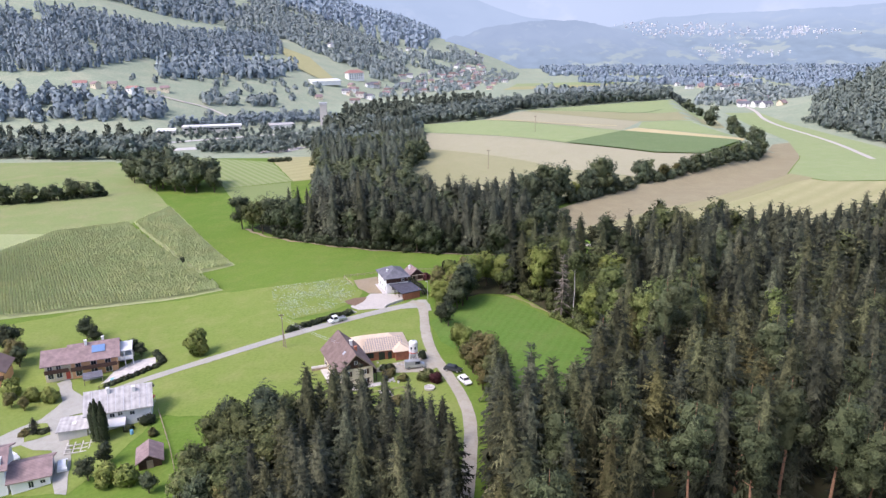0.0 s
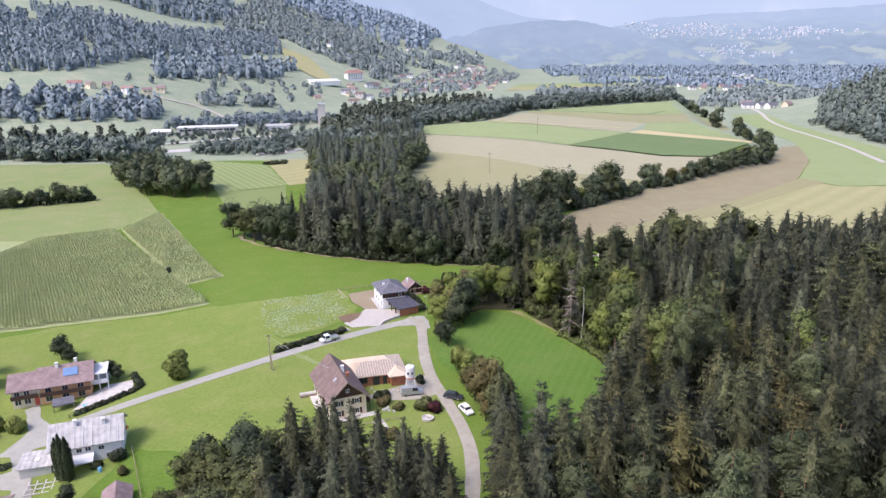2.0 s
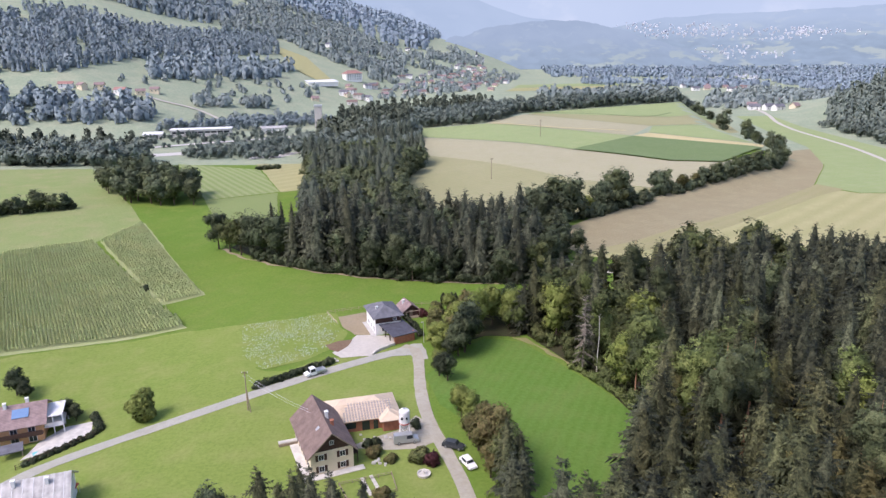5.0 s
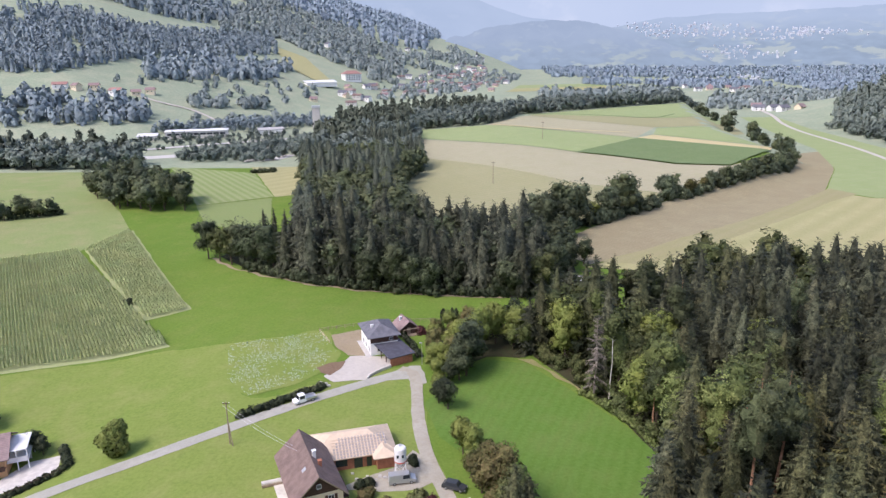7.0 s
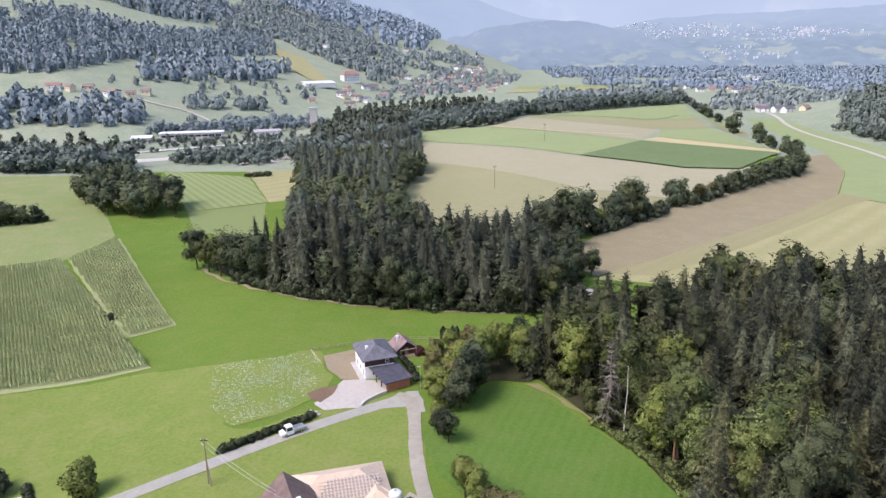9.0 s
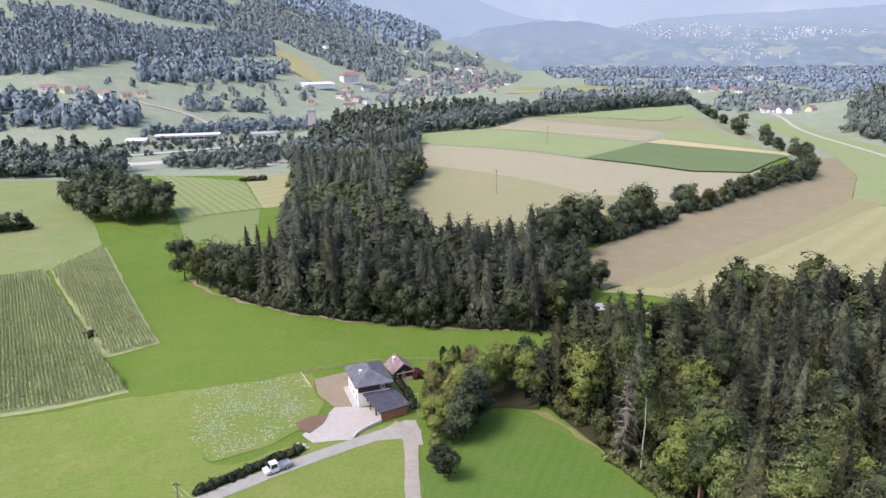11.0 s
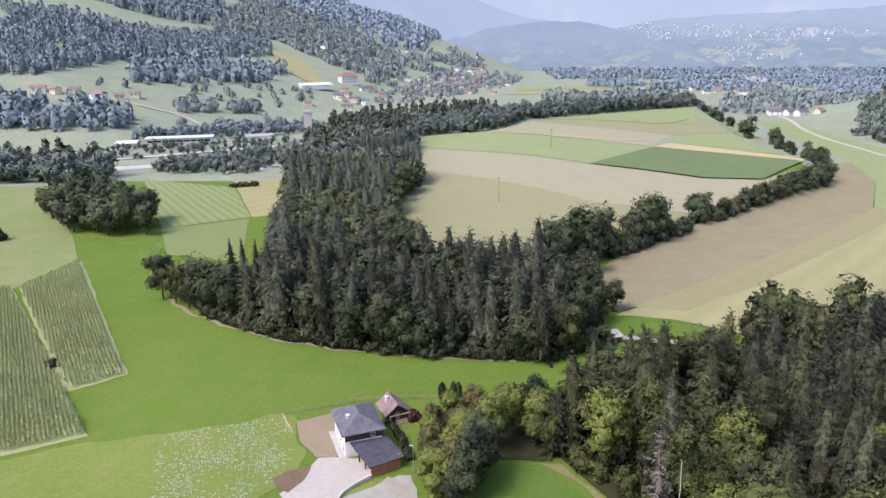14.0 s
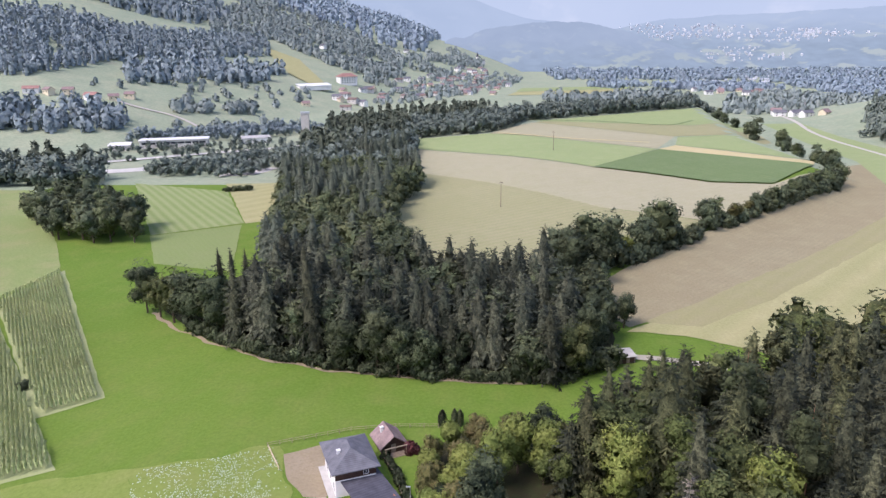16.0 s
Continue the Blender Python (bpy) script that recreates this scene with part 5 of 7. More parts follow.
h = thing("garden_hut", pose(-17.6, 217.6, -1, 0, 0, 26), "wooden garden hut with brown tiled roof and porch", "hut")
part("wall", gable_walls(4.6, 5.2, 2.3, 3.9), WOOD_DARK, h)
for s in gable_roof(4.6, 5.2, 2.3, 4.1, 0.7):
    part("roof_slope", s, ROOF_PURPLE, h)
part("porch", joined(block(0, -1.8, -0.3, 4.6, -0.02, 0.12), block(0.1, -1.7, 0.12, 0.24, -1.56, 2.1), block(4.36, -1.7, 0.12, 4.5, -1.56, 2.1), block(0, -1.8, 2.1, 4.6, -1.5, 2.25)), WOOD, h)
chimney(h, 1.2, 3.6, 3.2, 0.9)
part("door", block(1.8, -0.08, 0.12, 2.8, -0.02, 2.0), WOOD, h)

# farmhouse
h = thing("farmhouse", pose(-27.9, 137.0, -1.3, 0, 0, 25), "cream farmhouse with large brown tiled gable roof", "house")
part("wall", gable_walls(8.2, 15, 5.2, 8.8), CREAM, h)
for s in gable_roof(8.2, 15, 5.2, 9.0, 0.8):
    part("roof_slope", s, ROOF_BROWN, h)
part("gable_boards", ([(0.5, -0.06, 5.2), (7.7, -0.06, 5.2), (4.1, -0.06, 8.45), (0.5, 0.02, 5.2), (7.7, 0.02, 5.2), (4.1, 0.02, 8.45)], [(0, 1, 2), (5, 4, 3), (0, 3, 4, 1), (1, 4, 5, 2), (2, 5, 3, 0)]), WOOD_DARK, h, "dark timber gable boards")
part("barge_board", joined(slab(((-0.8, -0.87, 4.48), (-0.8, -0.81, 4.48), (4.1, -0.81, 9.04), (4.1, -0.87, 9.04)), 0.3), slab(((4.1, -0.87, 9.04), (4.1, -0.81, 9.04), (9.0, -0.81, 4.48), (9.0, -0.87, 4.48)), 0.3)), WOOD, h)
for x in (1.5, 5.6):
    for z in (0.9, 3.3):
        window(h, x + 0.5, 0, z, 1.1, 1.25, 0, WOOD_DARK)
window(h, 4.1, -0.06, 6.2, 0.8, 0.9, 0)
for y in (2.5, 6, 9.5, 13):
    window(h, 0, y, 1.0, 1.1, 1.2, 3, WOOD_DARK), window(h, 8.2, y, 1.0, 1.1, 1.2, 1, WOOD_DARK)
chimney(h, 4.9, 6.6, 8.3, 1.2)
chimney(h, 5.4, 4.4, 7.8, 0.9, BRICK)
part("skylight", slab(((2.0, 4.0, 7.05), (2.9, 4.0, 7.9), (2.9, 4.9, 7.9), (2.0, 4.9, 7.05)), 0.12), STEEL, h)
part("terrace", block(-1.6, -1.6, -0.4, 10.0, 0, 0.5, 0.03), STONE, h)
part("side_path", block(-1.7, 0, -0.4, 0, 14, 0.5, 0.03), STONE, h)
part("balcony", joined(block(8.2, 1, 2.5, 9.4, 6, 2.65), block(9.32, 1, 2.65, 9.4, 6, 3.6), block(9.2, 1, -0.4, 9.35, 1.15, 2.5), block(9.2, 5.85, -0.4, 9.35, 6, 2.5)), WOOD_DARK, h)

# annex under construction
ANN = pose(-28.4, 151.2, -1.1, 0, 0, 17)
h = thing("unfinished_house", ANN, "unfinished block house with bare boarded hip roof", "house")
part("wall", joined(block(0, 0, -0.6, 15.6, 0.3, 2.9), block(0, 8.7, -0.6, 15.6, 9, 2.9), block(0, 0.3, -0.6, 0.3, 8.7, 2.9), block(15.3, 0.3, -0.6, 15.6, 8.7, 2.9), block(12.2, -1.6, -0.6, 15.6, 0, 2.9)), BRICK, h)
for s in hip_roof(15.6, 9, 3.0, 5.6, 0.7):
    part("roof_slope", s, BOARD, h)
for s in hip_roof(3.6, 5.2, 3.02, 4.15, 0.5):
    part("wing_slope", ([(x + 11.9, y - 2.0, z) for x, y, z in s[0]], s[1]), BOARD, h)
rise = 2.6 / 5.2 * 0.96
for i in range(17):
    x = 4.2 + i * 0.62
    part("felt_strip", slab(((x, -0.62, 3.10), (x + 0.36, -0.62, 3.10), (x + 0.36, 3.3 - max(0, 2 - i) * 0.9, 5.06 - max(0, 2 - i) * 0.46), (x, 3.3 - max(0, 2 - i) * 0.9, 5.06 - max(0, 2 - i) * 0.46)), 0.05), MEMBRANE, h)
for i in range(7):
    y = -0.35 + i * 0.55
    part("batten", slab(((3.9, y, 3.17 + (y + 0.7) * 0.5), (14.8, y, 3.17 + (y + 0.7) * 0.5), (14.8, y + 0.09, 3.215 + (y + 0.7) * 0.5), (3.9, y + 0.09, 3.215 + (y + 0.7) * 0.5)), 0.05), BOARD, h)
# dark panels on the solid wall paint the unlit inside of empty openings
for x, w, z0, z1 in ((2.2, 1.8, 0.9, 2.3), (5.6, 2.2, 0.9, 2.3), (8.8, 1.6, 0.2, 2.3), (10.9, 1.0, 0.0, 2.2)):
    part("opening", block(x - w / 2, -0.03, z0, x + w / 2, 0.0, z1), GLASS, h, "dark panel standing in for an unlit empty window opening")
part("floor_slab", block(-0.8, -2.4, -0.7, 16.4, 9.6, -0.05), CONCRETE, h)

# mixer silo on legs
h = thing("silo", pose(-11.6, 150.8, -0.95, 0, 0, 10) @ Matrix.Diagonal((0.86, 0.86, 0.86, 1)), "white mortar silo on a steel leg frame", "silo")
part("tank", lathe(((0.25, 2.6), (1.25, 4.0), (1.3, 4.2), (1.3, 7.2), (1.15, 7.5), (0.5, 7.75), (0.02, 7.8)), 18), METAL, h)
part("ring", lathe(((1.33, 4.1), (1.36, 4.15), (1.36, 4.35), (1.33, 4.4)), 18), REDPAINT, h)
part("hatch", lathe(((0.3, 7.7), (0.3, 7.95), (0.02, 8.0)), 10), STEEL, h)
part("panel", joined(block(-0.9, -1.36, 5.6, -0.45, -1.2, 6.2), block(0.2, -1.4, 5.6, 0.65, -1.25, 6.2)), GLASS, h)
for sx in (-1, 1):
    for sy in (-1, 1):
        part("leg", beam((1.3 * sx, 1.3 * sy, 0), (0.95 * sx, 0.95 * sy, 4.3), 0.09), METAL, h)
for s in (-1, 1):
    part("brace", joined(beam((-1.3, 1.3 * s, 0.2), (1.0, 1.0 * s, 3.6), 0.05), beam((1.3, 1.3 * s, 0.2), (-1.0, 1.0 * s, 3.6), 0.05)), METAL, h)
    part("brace", joined(beam((1.3 * s, -1.3, 0.2), (1.0 * s, 1.0, 3.6), 0.05), beam((1.3 * s, 1.3, 0.2), (1.0 * s, -1.0, 3.6), 0.05)), METAL, h)
part("mixer", block(-0.4, -2.2, 0.3, 0.4, -0.5, 1.2, 0.1), REDPAINT, h)

# orange house with pool
h = thing("orange_house", pose(-100.2, 150.8, -5.3, 0, 0, 24), "orange and cream house with plum roof and balconies", "house")
part("wall", gable_walls(10.8, 9.2, 5.1, 7.4, "x"), ORANGE, h)
part("wing_wall", gable_walls(6.2, 8.2, 4.9, 6.9, "x")[0] and ([(x - 6.2, y + 0.4, z) for x, y, z in gable_walls(6.2, 8.2, 4.9, 6.9, "x")[0]], gable_walls(6.2, 8.2, 4.9, 6.9, "x")[1]), CREAM, h)
for s in gable_roof(10.8, 9.2, 5.1, 7.7, 0.9, "x"):
    part("roof_slope", s, ROOF_PURPLE, h)
for s in gable_roof(6.2, 8.2, 4.9, 7.1, 0.8, "x"):
    part("wing_roof_slope", ([(x - 6.25, y + 0.4, z) for x, y, z in s[0]], s[1]), ROOF_PURPLE, h)
part("balcony", joined(block(0, -1.5, 2.5, 10.8, 0, 2.65), block(0, -1.5, 2.65, 10.8, -1.42, 3.6)), WOOD_DARK, h, "dark timber balcony")
part("wing_balcony", joined(block(-6.2, -0.8, 2.4, -0.6, 0.4, 2.55), block(-6.2, -0.8, 2.55, -0.6, -0.72, 3.5)), WOOD_DARK, h, "dark timber balcony")
for x in (1.6, 5.2, 8.6):
    window(h, x, 0, 0.5, 1.6, 1.6, 0), window(h, x, 0, 2.75, 1.4, 1.8, 0)
for x in (-5.0, -3.0):
    window(h, x, 0.4, 0.6, 1.4, 1.4, 0), window(h, x, 0.4, 2.7, 1.2, 1.8, 0)
part("door", block(-1.5, 0.3, 0, -0.5, 0.42, 2.1), REDPAINT, h)
part("solar_panel", slab(((5.0, 1.2, 6.0), (8.2, 1.2, 6.0), (8.2, 3.2, 7.12), (5.0, 3.2, 7.12)), 0.1), SOLAR, h, "blue glass solar panel")
chimney(h, 3.6, 4.0, 7.4, 1.1), chimney(h, 7.6, 5.6, 7.2, 1.1)
part("conservatory", joined(block(10.8, 1, 2.6, 14.6, 8, 2.8), block(10.9, 1.1, 5.0, 14.6, 8, 5.2), block(14.4, 1.1, -0.8, 14.6, 1.3, 5.0), block(14.4, 7.8, -0.8, 14.6, 8, 5.0), block(12.5, 1.1, -0.8, 12.7, 1.3, 5.0), block(10.9, 1.1, 2.8, 14.6, 1.2, 3.6)), METAL, h, "white two-storey terrace frame")
part("terrace_back", block(10.85, 5.5, -0.8, 14.3, 5.7, 2.6), GREYWALL, h)
h = thing("pool", pose(-87.0, 150.2, -4.62, 0, 0, 40), "turquoise swimming pool with stone rim", "pool")
part("rim", joined(block(-2.9, -1.6, -0.3, 2.9, -1.3, 0.08), block(-2.9, 1.3, -0.3, 2.9, 1.6, 0.08), block(-2.9, -1.3, -0.3, -2.6, 1.3, 0.08), block(2.6, -1.3, -0.3, 2.9, 1.3, 0.08)), STONE, h)
part("water", block(-2.6, -1.3, -0.2, 2.6, 1.3, 0.0), WATER, h)
h = thing("carport", pose(-95.0, 146.4, -5.3, 0, 0, 30), "low carport with dark grey sheet roof", "carport")
part("roof", slab(((0, 0, 1.9), (4.6, 0, 1.9), (4.6, 3.2, 2.3), (0, 3.2, 2.3)), 0.15), ROOF_SLATE, h)
for x, y in ((0.2, 0.2), (4.4, 0.2), (0.2, 3.0), (4.4, 3.0)):
    part("post", block(x - 0.08, y - 0.08, -0.6, x + 0.08, y + 0.08, 2.0), WOOD, h)
part("wall", block(0.2, 3.0, -0.6, 4.4, 3.1, 1.9), GREYWALL, h)

# barn house with pale sheet roof
h = thing("barn_house", pose(-79.9, 121.2, -3.2, 0, 0, 22), "white barn-like house with pale sheet roof", "house")
part("wall", gable_walls(12.8, 9.0, 4.6, 7.4, "x", 2), WHITE, h)
for s in gable_roof(12.8, 9.0, 4.6, 7.6, 0.6, "x"):
    part("roof_slope", s, ROOF_GREY, h)
for i in range(8):
    x = 1.0 + 1.6 * i
    part("roof_seam", slab(((x, -0.6, 4.32), (x + 0.1, -0.6, 4.32), (x + 0.1, 4.45, 7.64), (x, 4.45, 7.64)), 0.1), STEEL, h)
for x, z in ((1.6, 2.7), (5.0, 2.7), (6.6, 2.8), (9.0, 2.6), (10.2, 0.7), (4.0, 0.7)):
    window(h, x, 0, z, 1.1, 1.0, 0)
part("lean_to", joined(slab(((1.6, -2.8, 1.9), (7.6, -2.8, 1.9), (7.6, 0, 2.5), (1.6, 0, 2.5)), 0.15), block(1.7, -2.7, -0.8, 1.85, -2.55, 1.8), block(7.35, -2.7, -0.8, 7.5, -2.55, 1.8)), WHITE, h, "white porch roof")
chimney(h, 4.4, 3.6, 7.2, 0.9), chimney(h, 9.6, 3.2, 7.0, 0.8)
h = thing("barn_annex", pose(-85.6, 119.4, -4.2, 0, 0, 18), "low annex with grey sheet roof", "shed")
part("wall", block(0, 0, -0.8, 5.6, 5, 2.2), GREYWALL, h)
part("roof", slab(((-0.4, -0.4, 2.3), (6.0, -0.4, 2.3), (6.0, 5.4, 2.8), (-0.4, 5.4, 2.8)), 0.18), ROOF_GREY, h)
part("skylight", slab(((2.4, 1.8, 2.62), (3.2, 1.8, 2.62), (3.2, 2.8, 2.72), (2.4, 2.8, 2.72)), 0.1), METAL, h)
h = thing("garden_shed", pose(-61.4, 105.4, -1.9, 0, 0, 24), "dark wooden garden shed with plum tiled roof", "shed")
part("wall", gable_walls(4.2, 5.4, 2.0, 3.1), WOOD_DARK, h)
for s in gable_roof(4.2, 5.4, 2.0, 3.3, 0.5):
    part("roof_slope", s, ROOF_PURPLE, h)
part("door", block(1.5, -0.06, -0.2, 2.7, -0.01, 1.9), WOOD, h)
# white house beside the drive
h = thing("drive_house", pose(-84.0, 100.8, -4.0, 0, 0, 25), "white low house with plum tiled roof", "house")
part("wall", gable_walls(6.6, 7.6, 2.6, 3.8, "x", 1.5), WHITE, h)
for s in gable_roof(6.6, 7.6, 2.7, 4.1, 0.6, "x"):
    part("roof_slope", s, ROOF_PURPLE, h)
window(h, 3.4, 0, 0.4, 1.0, 1.5, 0), window(h, 5.4, 0, 0.9, 1.0, 0.8, 0)
part("main_wall", gable_walls(8, 9, 5.4, 7.0, "x", 1.5)[0] and ([(x - 8.6, y + 0.6, z) for x, y, z in gable_walls(8, 9, 5.4, 7.0, "x", 1.5)[0]], gable_walls(8, 9, 5.4, 7.0, "x", 1.5)[1]), WHITE, h)
for s in gable_roof(8, 9, 5.5, 7.4, 0.7, "x"):
    part("main_roof_slope", ([(x - 8.6, y + 0.6, z) for x, y, z in s[0]], s[1]), ROOF_PURPLE, h)
chimney(h, -2.4, 6.6, 7.0, 0.8)
part("dormer", joined(block(-3.0, 1.2, 5.2, -1.0, 3.6, 6.6, 0.05)), METAL, h)
h = thing("edge_house", pose(-121.5, 144.5, -5.6, 0, 0, 20), "orange rendered house with brown roof", "house")
part("wall", gable_walls(6.4, 8, 4.6, 6.4, "y"), ORANGE, h)
for s in gable_roof(6.4, 8, 4.6, 6.6, 0.8):
    part("roof_slope", s, ROOF_BROWN, h)
part("balcony", block(0, -1.2, 2.2, 6.4, 0, 3.1), WOOD_DARK, h)

# small white building behind the forest
h = thing("field_shed", pose(36.0, 259.5, float(height(36.0, 259.5)), 0, 0, 12), "small pale shed at the field edge", "shed")
part("wall", block(0, 0, -0.5, 6, 4, 1.9), WOOD, h)
part("roof", slab(((-0.4, -0.4, 1.95), (6.4, -0.4, 1.95), (6.4, 4.4, 2.3), (-0.4, 4.4, 2.3)), 0.15), CONCRETE, h)
for x in (0.9, 3.0, 5.1):
    part("door", block(x - 0.6, -0.06, -0.1, x + 0.6, 0.0, 1.7), WOOD_DARK, h)


# ---- vehicles ----
def vehicle(name, m, L, W, H, paint, label, style="car"):
    """Sills, bonnet, cabin with glass, wheels and lamps; the nose points along +x."""
    c = thing(name, m, label, "car" if style == "car" else "van", "parked vehicles")
    k = 0.42 * H
    b = W / 2
    if style == "car":
        prof = ((-L / 2, 0.3), (-L / 2, k + 0.18), (-L / 2 + 0.25, k + 0.3), (L / 2 - 1.0, k + 0.26), (L / 2 - 0.1, k + 0.02), (L / 2, 0.32))
        cab = ((-L / 2 + 0.2, k + 0.28), (-L / 2 + 0.75, H), (L * 0.12, H), (L / 2 - 1.25, k + 0.27))
    elif style == "van":
        prof = ((-L / 2, 0.35), (-L / 2, k + 0.25), (L / 2 - 0.9, k + 0.25), (L / 2 - 0.05, k), (L / 2, 0.38))
        cab = ((-L / 2 + 0.02, k + 0.25), (-L / 2 + 0.1, H), (L * 0.24, H), (L / 2 - 0.95, k + 0.25))
    else:
        prof = ((-L * 0.02, 0.4), (-L * 0.02, k + 0.2), (L / 2 - 0.9, k + 0.2), (L / 2 - 0.05, k), (L / 2, 0.4))
        cab = ((-L * 0.02, k + 0.2), (-L * 0.0, H), (L * 0.26, H), (L / 2 - 0.95, k + 0.2))
    def loft(p, w0, w1):
        top = max(z for _, z in p)
        low = min(z for _, z in p)
        n = len(p)
        w = [w0 + (w1 - w0) * (z - low) / (top - low) for _, z in p]
        v = [(x, -q, z) for (x, z), q in zip(p, w)] + [(x, q, z) for (x, z), q in zip(p, w)]
        return v, [tuple(range(n)), tuple(range(2 * n - 1, n - 1, -1))] + [(i, i + n, (i + 1) % n + n, (i + 1) % n) for i in range(n)]
    part("body", loft(prof, b, b * 0.97), paint, c)
    part("cabin", loft(cab, b * 0.95, b * 0.78), paint, c)
    mid = lambda f: tuple(((cab[0][0] + (cab[3][0] - cab[0][0]) * f), 0))
    z0, z1 = k + 0.34, H - 0.12
    x2, x3 = cab[2][0], cab[3][0]
    part("windscreen", slab(((x2 + 0.12, -b * 0.72, z1), (x2 + 0.12, b * 0.72, z1), (x3 + 0.02, b * 0.84, z0 - 0.02), (x3 + 0.02, -b * 0.84, z0 - 0.02)), 0.03), GLASS, c)
    left = cab[1][0] + 0.25 if style != "van" else L * 0.02
    for s in (-1, 1):
        part("side_window", ([(left, s * b * 0.82, z1), (x2, s * b * 0.82, z1), (x3 - 0.25, s * b * 0.955, z0), (left - 0.1, s * b * 0.955, z0), (left, s * b * 0.6, z1), (x2, s * b * 0.6, z1)], [(0, 1, 2, 3), (0, 4, 5, 1)]), GLASS, c)
        part("headlight", block(L / 2 - 0.16, s * b * 0.72 - 0.16, k - 0.22, L / 2 + 0.01, s * b * 0.72 + 0.16, k - 0.02), STEEL, c)
        for x in (-L * 0.31, L * 0.31):
            w = part("wheel", ([(px + x, (py) + s * (b - 0.1), pz + 0.32) for px, pz, py in lathe(((0.02, -0.1), (0.32, -0.1), (0.33, 0), (0.32, 0.1), (0.02, 0.1)), 14)[0]], lathe(((0.02, -0.1), (0.32, -0.1), (0.33, 0), (0.32, 0.1), (0.02, 0.1)), 14)[1]), RUBBER, c)
            part("rim", ([(px + x, (py) + s * (b + 0.015), pz + 0.32) for px, pz, py in lathe(((0.02, -0.01), (0.2, -0.01), (0.2, 0.01), (0.02, 0.01)), 10)[0]], lathe(((0.02, -0.01), (0.2, -0.01), (0.2, 0.01), (0.02, 0.01)), 10)[1]), STEEL, w)
    if style == "pickup":
        part("bed", joined(block(-L / 2, -b, 0.62, -L * 0.03, b, 0.78), block(-L / 2, -b, 0.78, -L * 0.03, -b + 0.06, 1.12), block(-L / 2, b - 0.06, 0.78, -L * 0.03, b, 1.12), block(-L / 2, -b + 0.06, 0.78, -L / 2 + 0.06, b - 0.06, 1.12)), STEEL, c, "open grey load bed")
    return c


vehicle("pickup_truck", on_ground(-36.2, 179.2, 217, 0.2), 5.3, 1.95, 2.0, CARWHITE, "white flatbed pickup truck on the lane", "pickup")
vehicle("delivery_van", on_ground(-11.2, 149.2, 14, 0.18), 5.1, 1.95, 1.95, CARSILVER, "silver delivery van beside the silo", "van")
vehicle("estate_car", on_ground(-1.5, 147.4, -20, 0.18), 4.5, 1.8, 1.5, CARDARK, "dark estate car by the gravel track")
vehicle("hatchback_car", on_ground(1.4, 141.4, -60, 0.1), 4.2, 1.75, 1.5, CARWHITE, "white hatchback under the trees")
vehicle("parked_car", on_ground(-78.6, 108.8, 118, 0.2), 4.4, 1.8, 1.5, CARWHITE, "white car parked on the paved drive")
vehicle("small_car", on_ground(-92.5, 113.5, 150, 0.2), 4.2, 1.75, 1.5, CARWHITE, "white car beside the plum-roofed house")


# ---- fences, poles and garden things ----
def fence(name, line, h, mat, label, rails=2, gap=2.4):
    c = thing(name, pose(0, 0, 0), label, "fence")
    pts = densed(line, gap, 0.0, False)
    for x, y in pts:
        z = float(height(x, y))
        part("post", block(x - 0.06, y - 0.06, z - 0.3, x + 0.06, y + 0.06, z + h, 0.02), mat, c)
    for (ax, ay), (bx, by) in zip(pts, pts[1:]):
        for k in range(rails):
            u = h * (0.9 - 0.42 * k)
            part("rail", beam((ax, ay, float(height(ax, ay)) + u), (bx, by, float(height(bx, by)) + u), 0.05, 4), mat, c)
    return c


fence("wooden_fence", ((-41.2, 220.2), (-25.3, 226.5), (-16, 228), (-7, 228.2)), 1.1, WOOD, "weathered wooden rail fence behind the house")
fence("garden_fence", ((-41.2, 220.2), (-36.8, 212.2)), 0.9, BOARD, "new pale timber fence at the plot")
fence("hedge_fence", ((-12.2, 203), (-14.2, 210), (-17, 215.5)), 1.0, WOOD, "weathered slatted fence beside the garage")
fence("pool_fence", ((-89.5, 143.6), (-79.2, 154.6)), 1.2, WOOD_DARK, "dark slatted fence below the pool terrace", 3)
fence("boundary_fence", ((-67.6, 128.5), (-58, 112), (-49.5, 96), (-45, 88)), 1.2, WOOD, "weathered boundary fence beside the copse")
fence("bed_fence", ((-22.3, 134.4), (-13, 138), (-11.5, 133), (-19.2, 128.3), (-22.3, 134.4)), 0.8, WOOD, "low wooden fence round the vegetable garden", 2, 2.0)

h = thing("retaining_wall", pose(0, 0, 0), "low pale curved stone wall at the forecourt", "wall")
pts = ((-23.4, 190.8), (-22.9, 192.4), (-21.6, 194.2), (-20.0, 196.0), (-18.4, 197.5))
for (ax, ay), (bx, by) in zip(pts, pts[1:]):
    d = Vector((bx - ax, by - ay, 0)).normalized()
    n = Vector((-d.y, d.x, 0)) * 0.22
    part("coping_stone", slab(((ax + n.x, ay + n.y, -0.35), (ax - n.x, ay - n.y, -0.35), (bx - n.x, by - n.y, -0.2), (bx + n.x, by + n.y, -0.2)), 0.8), STONE, h)


h = thing("power_pole", on_ground(-47.5, 161.6), "grey wooden power pole beside the lane", "pole")
part("mast", beam((0, 0, -0.5), (0, 0, 9.6), 0.16, 8, 0.11), WOOD, h)
part("stay", beam((0.9, -0.9, -0.3), (0.1, -0.1, 5.2), 0.12, 7, 0.09), WOOD, h)
part("crossarm", block(-0.7, -0.06, 9.1, 0.7, 0.06, 9.25), WOOD_DARK, h)
